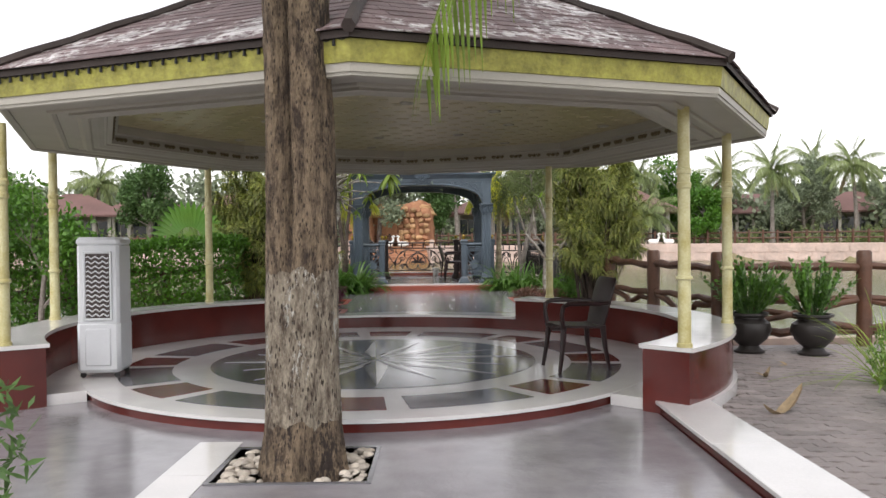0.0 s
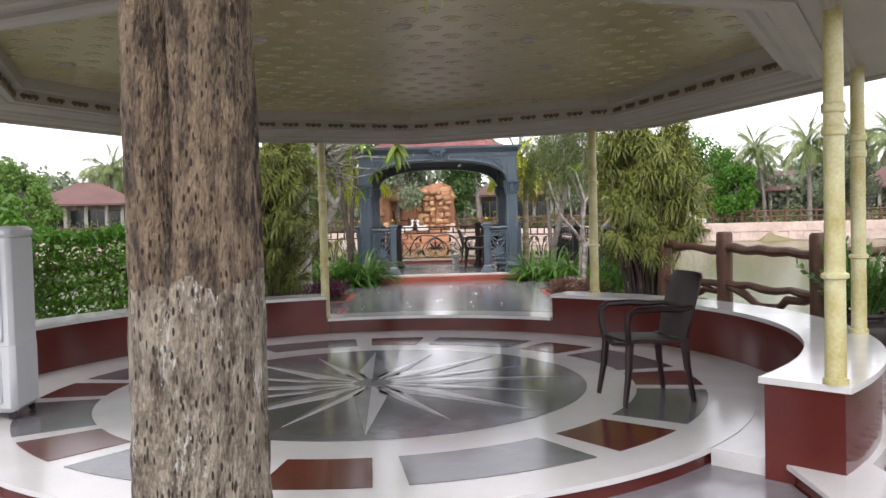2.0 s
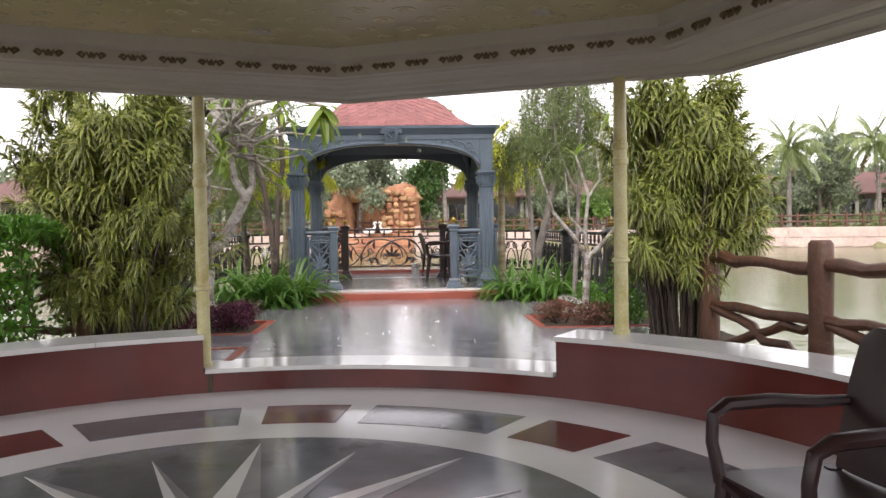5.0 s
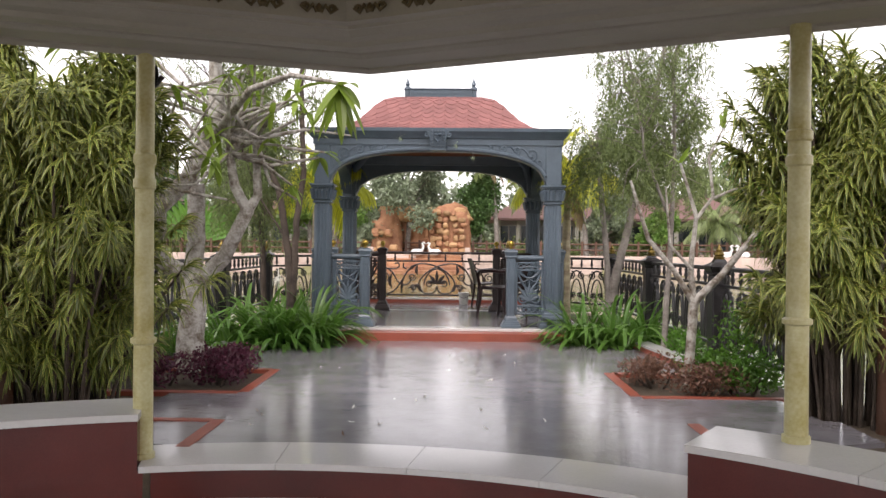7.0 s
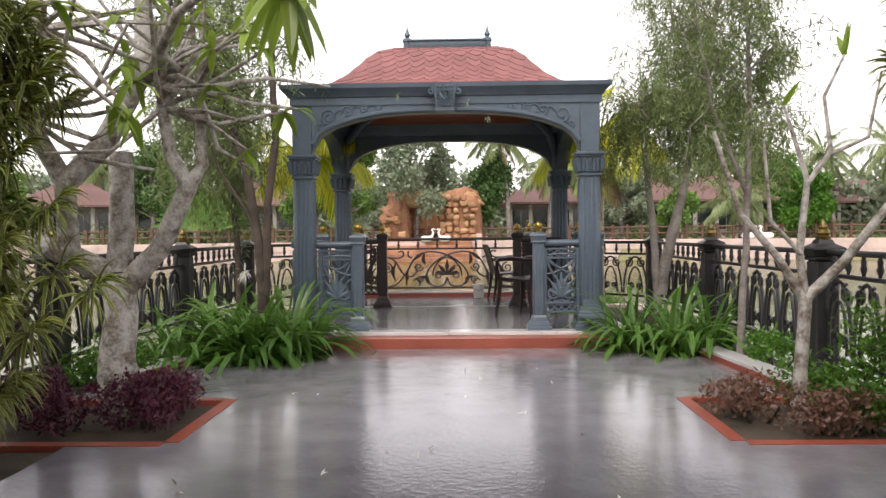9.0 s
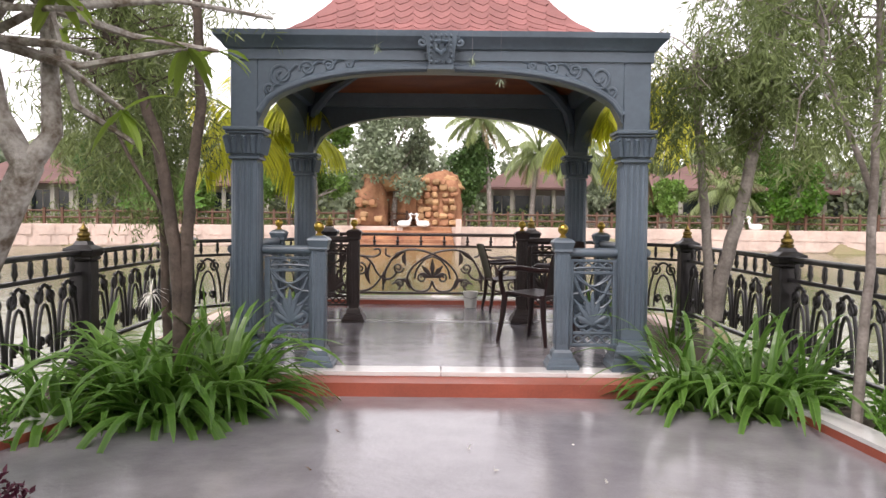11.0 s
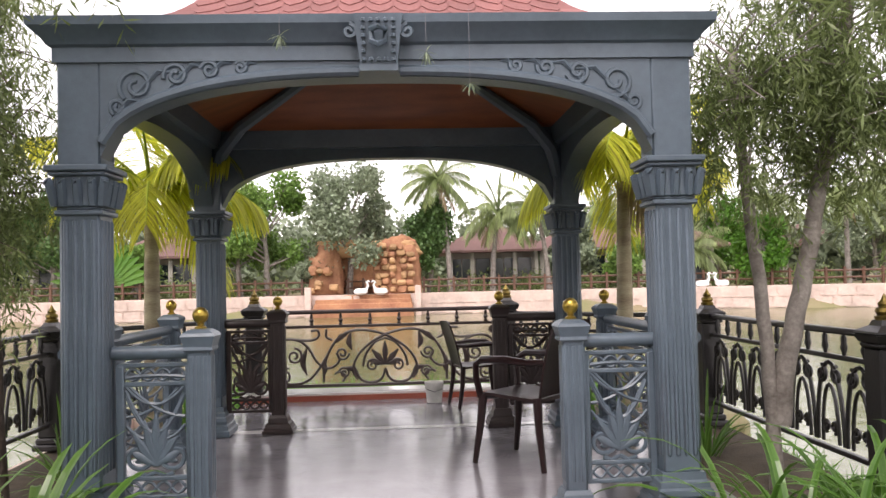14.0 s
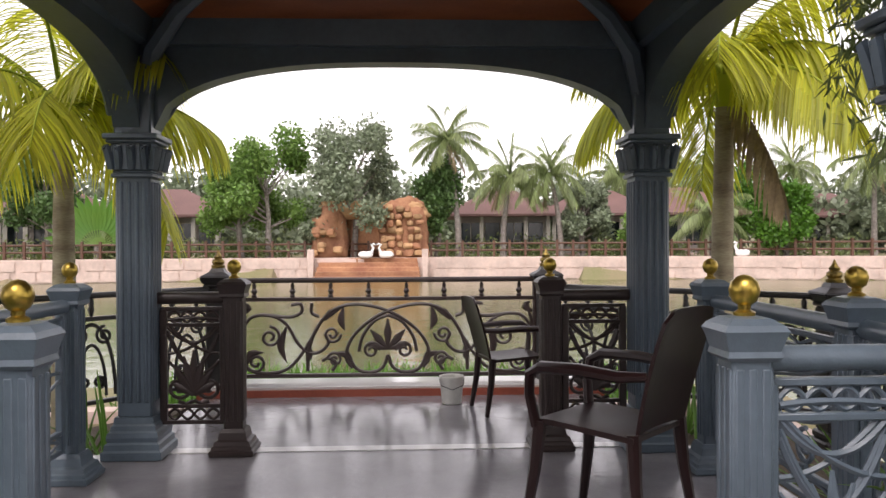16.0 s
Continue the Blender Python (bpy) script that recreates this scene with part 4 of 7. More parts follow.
# ---- posts and railings ----
def gazebo_post(x, y, group="gazebo posts", paint=None, label="slate blue square iron post with a gold ball finial"):
    paint = paint or M_STEELBLUE
    t = thing("finial_post", label, "post", TURN @ pose(x, y, PLAT), group)
    part("base", Mesh().lathe([(0.115, 0), (0.12, 0.006), (0.12, 0.028), (0.11, 0.034), (0.108, 0.05), (0.10, 0.056), (0.095, 0.075), (0.078, 0.085), (0.072, 0.12), (0.06, 0.14)], 4, square=True), paint, t, smooth=20)
    sh = part("shaft", Mesh().box(-0.053, 0.053, -0.053, 0.053, 0.13, 0.9, 0.01), paint, t)
    for k in range(3):
        for s in (-1, 1):
            part("flute", Mesh().box(-0.045 + 0.034 * k, -0.023 + 0.034 * k, s * 0.053 - 0.004, s * 0.053 + 0.004, 0.18, 0.84, 0.003), paint, sh)
            part("flute", Mesh().box(s * 0.053 - 0.004, s * 0.053 + 0.004, -0.045 + 0.034 * k, -0.023 + 0.034 * k, 0.18, 0.84, 0.003), paint, sh)
    part("cap", Mesh().lathe([(0.06, 0.86), (0.07, 0.87), (0.066, 0.885), (0.076, 0.92), (0.082, 0.935), (0.072, 0.95), (0.05, 0.965), (0.03, 0.97)], 4, square=True), paint, t, smooth=20)
    part("finial", Mesh().lathe([(0.027, 0.965), (0.028, 0.978), (0.016, 0.985), (0.017, 0.997), (0.03, 1.006), (0.037, 1.022), (0.039, 1.036), (0.034, 1.055), (0.017, 1.07), (0.003, 1.074)], 16), M_GOLD, t, "gold painted ball")
    return t


posts = {}
for s in (-1, 1):
    posts["f", s] = gazebo_post(AX + s * 0.905 + 0.012, GY0 + 0.02)
    # rear posts: the dark colour stands in for shade under the roof
    posts["r", s] = gazebo_post(AX + s * 0.885 - 0.02, GY1 + 0.02, "gazebo posts", M_BROWNIRON_SHADE, "square iron post with a gold ball finial, its shade painted brown-black")
    posts["a", s] = gazebo_post(AX + s * 1.6, 18.25)
    posts["b", s] = gazebo_post(AX + s * 1.6, 19.6)


def gazebo_panel(w, paint=None, label="slate blue cast-iron panel with lattice and palmette"):
    """A cast panel of width w, from its middle, with waves, a lattice, a palmette and scrolls."""
    paint = paint or M_STEELBLUE
    t = thing("iron_railing", label, "railing", group="gazebo panels")
    z0, z1, h = 0.17, 0.80, w / 2
    part("top_rail", Mesh().tube([(-h, 0, 0.86), (h, 0, 0.86)], 0.034, 14), paint, t)
    f = Mesh()
    for x in (-h + 0.035, h - 0.035):
        f.box(x - 0.02, x + 0.02, -0.018, 0.018, z0, z1, 0.006)
    for z in (z0, z0 + 0.09, z1 - 0.09, z1):
        f.box(-h + 0.02, h - 0.02, -0.014, 0.014, z - 0.011, z + 0.011, 0.004)
    part("frame", f, paint, t)
    wi = w - 0.12
    for zb in (z0 + 0.045, z1 - 0.045):
        for ph in (0, math.pi):
            part("wave_bar", Mesh().tube([(-wi / 2 + wi * i / 24, 0, zb + 0.028 * math.sin(4 * math.pi * i / 24 + ph)) for i in range(25)], 0.008, 5), paint, t)
    for k in range(-2, 3):
        for s in (-1, 1):
            part("lattice_bar", Mesh().tube([(max(-wi / 2, min(wi / 2, s * (-wi / 2 + wi * i / 14))), -0.004 * s, z1 - 0.10 - 0.05 * k * 0.4 - 0.22 * (1 - abs(2 * i / 14 - 1) ** 2) * (0.4 + 0.22 * k) - 0.012 * i * (k % 2)) for i in range(15)], 0.009, 5), paint, t)
    for a in (-62, -38, -16, 0, 16, 38, 62):
        r = radians(a)
        ln = 0.25 - abs(a) * 0.0015
        part("palmette_leaf", Mesh().tube([(0, 0, z0 + 0.15), (math.sin(r) * ln * 0.5, -0.01, z0 + 0.15 + math.cos(r) * ln * 0.55), (math.sin(r) * ln * 0.9, 0, z0 + 0.15 + math.cos(r) * ln)], [0.01, 0.024, 0.006], 6, 0.5), paint, t)
    for s in (-1, 1):
        part("scroll", Mesh().tube(spiral(s * wi * 0.3, z0 + 0.19, 0.075, 1.6, math.pi / 2, s), 0.011, 6), paint, t)
        part("scroll_stem", Mesh().tube([(0, 0, z0 + 0.12), (s * wi * 0.15, 0, z0 + 0.10), (s * wi * 0.3, 0, z0 + 0.115)], 0.011, 6), paint, t)
    return t


def along(p, q, z=PLAT):
    """The pose of a panel between two points of the plan."""
    return TURN @ Matrix.Translation(((p[0] + q[0]) / 2, (p[1] + q[1]) / 2, z)) @ Euler((0, 0, math.atan2(q[1] - p[1], q[0] - p[0]))).to_matrix().to_4x4()


short = gazebo_panel(0.40)
short.matrix_basis = along((AX - 1.31, GY0 + 0.02), (AX - 0.91, GY0 + 0.02))
copy_thing(short, along((AX + 0.97, GY0 + 0.02), (AX + 1.32, GY0 + 0.02)))
# rear panels get the dark colour in place of the roof's shade
rear = gazebo_panel(0.40, M_BROWNIRON_SHADE, "cast-iron panel with lattice and palmette, its shade painted brown-black")
rear.matrix_basis = along((AX - 1.31, GY1 + 0.02), (AX - 0.95, GY1 + 0.02))
copy_thing(rear, along((AX + 0.93, GY1 + 0.02), (AX + 1.30, GY1 + 0.02)))
longp = gazebo_panel(1.18)
longp.matrix_basis = along((AX - 1.6, 18.31), (AX - 1.6, 19.54))
copy_thing(longp, along((AX + 1.6, 18.31), (AX + 1.6, 19.54)))
mid = gazebo_panel(0.66)
mid.matrix_basis = along((AX - 1.55, 17.63), (AX - 1.6, 18.19))
copy_thing(mid, along((AX + 1.55, 17.63), (AX + 1.6, 18.19)))


def rail_post(x, y, z):
    t = thing("terrace_post", "black iron terrace post with a gilded pointed finial", "post", TURN @ pose(x, y, z), "terrace rail posts")
    b = Mesh()
    for h, a, c in ((0.12, 0, 0.05), (0.10, 0.05, 0.1), (0.085, 0.1, 0.88), (0.1, 0.88, 0.91), (0.12, 0.95, 0.97)):
        b.box(-h, h, -h, h, a, c, 0.012)
    b.lathe([(0.1, 0.91), (0.12, 0.95)], 4, square=True)
    b.lathe([(0.115, 0.97), (0.06, 1.0), (0.045, 1.03)], 4, square=True)
    part("shaft", b, M_IRON, t, smooth=30)
    part("finial", Mesh().lathe([(0.05, 1.03), (0.055, 1.05), (0.04, 1.06), (0.05, 1.075), (0.046, 1.095), (0.03, 1.105), (0.035, 1.12), (0.018, 1.14), (0.003, 1.175)], 14), M_OLDGOLD, t, "tarnished gold finial")
    return t


def rail_panel(w):
    """A terrace railing between posts: rails, small spindles and looping scrolls."""
    t = thing("terrace_railing", "black iron railing with looping scrolls below a spindle band", "railing", group="terrace railings")
    h = w / 2
    part("top_rail", Mesh().box(-h, h, -0.032, 0.032, 0.80, 0.84, 0.012), M_IRON, t)
    part("middle_rail", Mesh().box(-h, h, -0.022, 0.022, 0.645, 0.675, 0.006), M_IRON, t)
    part("bottom_rail", Mesh().box(-h, h, -0.022, 0.022, 0.07, 0.10, 0.006), M_IRON, t)
    n = max(3, int(w / 0.2))
    for k in range(n):
        x = -h + w * (k + 0.5) / n
        part("spindle", Mesh().lathe([(0.012, 0.67), (0.012, 0.69), (0.024, 0.72), (0.015, 0.75), (0.02, 0.775), (0.01, 0.80)], 8, (x, 0, 0)), M_IRON, t)
    n = max(2, int(w / 0.34))
    for k in range(n):
        x, d = -h + w * (k + 0.5) / n, w / n
        s = Mesh()
        s.tube([(x + d * 0.46 * math.cos(a), 0, 0.12 + 0.5 * math.sin(a)) for a in [math.pi * i / 16 for i in range(17)]], 0.014, 6)
        s.tube([(x + d * 0.28 * math.cos(a), 0, 0.12 + 0.36 * math.sin(a)) for a in [math.pi * i / 14 for i in range(15)]], 0.012, 6)
        for q in (-1, 1):
            s.tube(spiral(x + q * d * 0.25, 0.54, d * 0.17, 1.5, math.pi / 2, q), 0.012, 6)
            s.tube(spiral(x + q * d * 0.14, 0.22, d * 0.12, 1.5, -math.pi / 2, q), 0.012, 6)
        part("scroll", s, M_IRON, t)
    return t


RAILZ = 0.30
line_l = [(-2.86, 13.3), (-2.86, 15.2), (-2.86, 17.9), (-2.86, 20.4), (-1.5, 22.0)]
line_r = [(2.70, 13.3), (2.70, 15.35), (2.66, 17.9), (2.66, 20.5), (1.1, 22.0)]
for ln in (line_l, line_r):
    for x, y in ln:
        rail_post(x, y, RAILZ - 0.12 if y < 21 else RAILZ - 0.05)
proto = {}
for ln in (line_l, line_r):
    for p, q in zip(ln, ln[1:]):
        w = round(math.hypot(q[0] - p[0], q[1] - p[1]) - 0.18, 1)
        if w not in proto:
            proto[w] = rail_panel(w)
            proto[w].matrix_basis = along(p, q, RAILZ)
        else:
            copy_thing(proto[w], along(p, q, RAILZ))

rr = thing("terrace_railing", "brown-black iron railing with a wide fan of scrolls over the water", "railing", TURN @ pose(-0.17, 22.0, 0.36), "terrace railings")
RW = 1.2
part("top_rail", Mesh().box(-RW, RW, -0.03, 0.03, 0.80, 0.84, 0.012), M_BROWNIRON_SHADE, rr)
part("middle_rail", Mesh().box(-RW, RW, -0.022, 0.022, 0.655, 0.685, 0.006), M_BROWNIRON_SHADE, rr)
part("bottom_rail", Mesh().box(-RW, RW, -0.022, 0.022, 0.05, 0.08, 0.006), M_BROWNIRON_SHADE, rr)
for x in (-RW + 0.02, RW - 0.02):
    part("upright", Mesh().box(x - 0.02, x + 0.02, -0.02, 0.02, 0.0, 0.82, 0.006), M_BROWNIRON_SHADE, rr)
for k in range(8):
    part("spindle", Mesh().lathe([(0.02, 0.685), (0.022, 0.70), (0.012, 0.71), (0.028, 0.735), (0.012, 0.755), (0.018, 0.775), (0.008, 0.80)], 8, (-RW + 2 * RW * (k + 0.5) / 8, 0, 0)), M_BROWNIRON_SHADE, rr)
def glide(pts, n=5):
    """A smooth curve through points of the plane of a railing."""
    p = [Vector((x, 0, z)) for x, z in pts]
    p = [2 * p[0] - p[1]] + p + [2 * p[-1] - p[-2]]
    out = []
    for a, b, c, d in zip(p, p[1:], p[2:], p[3:]):
        for k in range(n):
            t = k / n
            out.append(0.5 * (2 * b + (c - a) * t + (2 * a - 5 * b + 4 * c - d) * t * t + (3 * b - a - 3 * c + d) * t ** 3))
    return out + [p[-2]]


ARMS = (((0.635, 0.10), (0.62, 0.28), (0.56, 0.44), (0.45, 0.57), (0.30, 0.625), (0.12, 0.61), (-0.05, 0.55), (-0.20, 0.45), (-0.30, 0.33), (-0.33, 0.20), (-0.28, 0.12)),
        ((0.32, 0.25), (0.25, 0.115), (0.13, 0.085), (0.04, 0.125), (0.0, 0.225)),
        ((0.23, 0.25), (0.20, 0.37), (0.11, 0.49), (0.0, 0.54)),
        ((1.11, 0.64), (1.16, 0.44), (1.17, 0.27), (1.115, 0.13), (0.97, 0.085), (0.80, 0.115), (0.67, 0.25), (0.54, 0.47)),
        ((1.16, 0.42), (1.07, 0.53), (0.92, 0.54), (0.80, 0.47), (0.71, 0.32), (0.63, 0.25), (0.54, 0.25), (0.47, 0.32), (0.50, 0.40)),
        ((0.92, 0.54), (0.76, 0.53), (0.68, 0.57), (0.69, 0.63), (0.76, 0.625)),
        ((0.60, 0.64), (0.60, 0.56), (0.54, 0.53)), ((0.44, 0.10), (0.41, 0.16), (0.47, 0.20), (0.52, 0.18)))
for s in (-1, 1):
    for arm in ARMS:
        part("scroll", Mesh().tube(glide([(s * x, z) for x, z in arm]), 0.0145, 7), M_BROWNIRON_SHADE, rr)
    for cx, cz, r, st, sg in ((0.93, 0.37, 0.085, math.pi / 2, 1), (0.44, 0.39, 0.07, math.pi, 1), (0.13, 0.26, 0.07, math.pi, -1), (1.04, 0.17, 0.08, 0, -1), (0.42, 0.19, 0.06, 0, 1)):
        part("scroll", Mesh().tube(spiral(s * cx, cz, r, 1.5, st if s > 0 else math.pi - st, sg * s), 0.013, 7), M_BROWNIRON_SHADE, rr)
    for leaf in (((0.80, 0.45), (0.845, 0.30), (0.80, 0.17)), ((0.50, 0.50), (0.45, 0.56), (0.36, 0.60)), ((0.35, 0.60), (0.37, 0.50), (0.34, 0.42)), ((0.42, 0.24), (0.32, 0.22), (0.28, 0.13)), ((0.64, 0.16), (0.62, 0.24), (0.64, 0.33)), ((1.16, 0.56), (1.10, 0.60), (1.14, 0.64)), ((1.12, 0.14), (1.08, 0.24), (0.98, 0.25))):
        part("leaf", Mesh().tube(glide([(s * x, z) for x, z in leaf], 3), [0.008, 0.018, 0.026, 0.030, 0.024, 0.014, 0.004], 6, 0.5), M_BROWNIRON_SHADE, rr)
for a in (-78, -42, 0, 42, 78):
    r = radians(a)
    ln = 0.24 - abs(a) * 0.0008
    part("palmette_leaf", Mesh().tube([(0, 0, 0.27), (math.sin(r) * ln * 0.55, 0, 0.27 + math.cos(r) * ln * 0.55), (math.sin(r) * ln, 0, 0.27 + math.cos(r) * ln)], [0.01, 0.032, 0.006], 6, 0.5), M_BROWNIRON_SHADE, rr)


# ---- plants: kinds ----
def unit(r):
    v = Vector((r.gauss(0, 1), r.gauss(0, 1), r.gauss(0, 1)))
    return v.normalized() if v.length > 1e-6 else Vector((0, 0, 1))


def frond(stem, leaves, base, az, el, length, droop, n, leaf_len, width, hang, r, thick=0.018, seg=2):
    """One feather palm frond: an arching rib and two rows of leaflets."""
    d = Vector((math.cos(az) * math.cos(el), math.sin(az) * math.cos(el), math.sin(el)))
    p, pts = Vector(base), []
    for i in range(n + 1):
        t = i / n
        pts.append(p.copy())
        side = d.cross(Vector((0, 0, 1)))
        side = side.normalized() if side.length > 1e-4 else Vector((-math.sin(az), math.cos(az), 0))
        if t > 0.12:
            ll = leaf_len * (0.5 + 0.6 * math.sin(math.pi * min(1, t * 0.95 + 0.05))) * (0.85 + 0.3 * r.random())
            for s in (-1, 1):
                way = side * s * 0.8 + d * (0.35 + 0.4 * t) + Vector((0, 0, 0.25 - hang * r.uniform(0.6, 1.4)))
                leaves.blade(p, way, Vector((0, 0, 1)), ll, width, 0.5 + hang * 1.2, seg, 0.6, 0.1)
        d = (d + Vector((0, 0, -droop / n))).normalized()
        p = p + d * (length / n)
    stem.tube(pts, [thick * (1 - 0.85 * i / n) for i in range(n + 1)], 5)


def palm(name, label, at, h, lean, nf, length, leaf_len, mat_leaf, r, n=26, width=0.035, hang=0.6, trunk=0.10, mat_trunk=None, els=(75, -25), droop=1.6, dead=0, seg=2, group=""):
    t = thing(name, label, "palm tree", Matrix.Translation(at), group)
    tr, rs, k = [], [], max(8, int(h / 0.16))
    for i in range(k + 1):
        u = i / k
        tr.append((lean[0] * u * u, lean[1] * u * u, h * u))
        rs.append(trunk * (1.25 - 0.4 * u + 0.25 * math.exp(-8 * u)) * (1.0 if i % 2 else 0.955))
    part("trunk", Mesh().tube(tr, rs, 12), mat_trunk or M_PALMTRUNK, t, "ringed palm trunk")
    top = Vector(tr[-1])
    part("crownshaft", Mesh().tube([top - Vector((0, 0, 0.05)), top + Vector((0, 0, 0.12)), top + Vector((0, 0, 0.3))], [rs[-1] * 0.9, rs[-1], rs[-1] * 0.5], 10), mat_leaf, t)
    for k in range(nf):
        st, lf = Mesh(), Mesh()
        u = (k + 0.5) / nf
        el = radians(els[0] + (els[1] - els[0]) * u + r.uniform(-8, 8))
        frond(st, lf, top + Vector((0, 0, 0.18)), k * 2.39996 + r.uniform(-0.2, 0.2), el, length * r.uniform(0.85, 1.1), droop * r.uniform(0.8, 1.2), n, leaf_len, width, hang, r, seg=seg)
        f = part("frond", lf, mat_leaf, t)
        part("rib", st, mat_leaf, f)
    for k in range(dead):
        st, lf = Mesh(), Mesh()
        frond(st, lf, top + Vector((0, 0, 0.1)), r.uniform(0, 6.28), radians(-35), length * 0.75, 1.2, n // 2, leaf_len * 0.7, width, 1.0, r, seg=seg)
        f = part("frond", lf, M_DRYLEAF, t, "dry brown hanging frond", smooth=0)
    return t


def tree(name, label, at, trunks, levels, leafm, bark, r, leaf_len=0.12, leaf_w=0.06, per_tip=30, spread=0.35, hang=0.0, shrink=0.68, kids=3, wide=0.75, kind_cat="tree", rise=0.25, crown_label="", skip=0.0):
    """A branching tree: tapered limbs, and a crown of many leaves at the tips. trunks: (offset, way, radius, length)."""
    t = thing(name, label, kind_cat, Matrix.Translation(at))
    wood, crown, tips = Mesh(), Mesh(), []

    def grow(p, d, rad, ln, lev):
        pts, q, e = [p.copy()], p.copy(), d.copy()
        for _ in range(4):
            e = (e + unit(r) * 0.14 + Vector((0, 0, rise * 0.15))).normalized()
            q = q + e * ln / 4
            pts.append(q.copy())
        wood.tube(pts, [rad * (1 - 0.11 * i) for i in range(5)], 8 if rad > 0.03 else 5)
        if lev <= 1:
            tips.extend(pts[2:])
        if lev <= 0:
            return
        for c in range(kids if lev > 1 else kids + 1):
            f = pts[4] if c == 0 else pts[r.choice((2, 3, 4))]
            w = (e + unit(r) * wide + Vector((0, 0, rise))).normalized()
            grow(f, w, rad * 0.58 * r.uniform(0.85, 1.1), ln * shrink * r.uniform(0.8, 1.15), lev - 1)

    for off, way, rad, ln in trunks:
        grow(Vector(off), Vector(way).normalized(), rad, ln, levels)
    part("trunk", wood, bark, t)
    for p in tips:
        if r.random() < skip:
            continue
        for _ in range(per_tip):
            c = p + unit(r) * spread * r.random() ** 0.5
            w = (unit(r) + Vector((0, 0, -hang))).normalized()
            crown.leaf(c, w, unit(r), leaf_len * r.uniform(0.6, 1.3), leaf_w * r.uniform(0.7, 1.2))
    part("crown", crown, leafm, t, crown_label)
    return t


def leaf_cloud(mesh, r, n, sample, leaf_len, leaf_w, up=0.3):
    for _ in range(n):
        w = (unit(r) + Vector((0, 0, up))).normalized()
        mesh.leaf(sample(r), w, unit(r), leaf_len * r.uniform(0.6, 1.3), leaf_w * r.uniform(0.7, 1.2))
    return mesh


def shrub(name, label, at, size, n, leafm, r, leaf_len, leaf_w, stems=10, bark=None, up=0.3, group=""):
    """A rounded bush with an uneven outline, leaves mostly on its outside, on thin stems."""
    t = thing(name, label, "shrub", (TURN if at[1] > 13 else Matrix()) @ Matrix.Translation(at), group)
    lumps = [(Vector((r.uniform(-0.6, 0.6) * size[0], r.uniform(-0.6, 0.6) * size[1], size[2] * r.uniform(0.35, 0.75))), r.uniform(0.3, 0.5)) for _ in range(9)]

    def sample(q):
        c, k = q.choice(lumps)
        u = unit(q) * q.uniform(0.55, 1.0)
        p = c + Vector((u.x * size[0] * k * 1.2, u.y * size[1] * k * 1.2, u.z * size[2] * k))
        p.z = max(0.02, p.z)
        return p

    part("foliage", leaf_cloud(Mesh(), r, n, sample, leaf_len, leaf_w, up), leafm, t)
    st = Mesh()
    for _ in range(stems):
        c, k = r.choice(lumps)
        st.tube([(c.x * 0.4, c.y * 0.4, -0.02), (c.x * 0.8, c.y * 0.8, c.z * 0.5), tuple(c)], [0.012, 0.009, 0.004], 5)
    tagged(part("stem_growth", st, bark or M_BARK3, t), kind="stuff")
    return t


LEAF_SHAPES = {}


def strap_plant(name, label, at, n, length, width, leafm, r, droop=1.5, spread=0.1, el=(35, 85), group="", cat="plant"):
    """A tuft of long arching strap leaves, each a piece of its own."""
    t = thing(name, label, cat, (TURN if at[1] > 13 else Matrix()) @ Matrix.Translation(at), group)
    key = (width, droop, el, leafm.name)
    if key not in LEAF_SHAPES:
        LEAF_SHAPES[key] = []
        for k in range(16):
            e, m = radians(el[0] + (el[1] - el[0]) * (k + 0.5) / 16), Mesh()
            m.blade((0, 0, 0), (math.cos(e), r.uniform(-0.15, 0.15), math.sin(e)), (0, 0, 1), r.uniform(0.75, 1.15), width * r.uniform(0.85, 1.2), droop * r.uniform(0.6, 1.4), 9, 0.5, 0.14)
            LEAF_SHAPES[key].append(m.data("leaf", leafm))
    for k in range(n):
        a, s = r.uniform(0, 360), length * r.uniform(0.65, 1.1)
        b = radians(a)
        q = spread * r.random()
        part("leaf", r.choice(LEAF_SHAPES[key]), leafm, t, m=pose(math.cos(b) * q, math.sin(b) * q, 0, 0, 0, a) @ Matrix.Scale(s, 4))
    return t


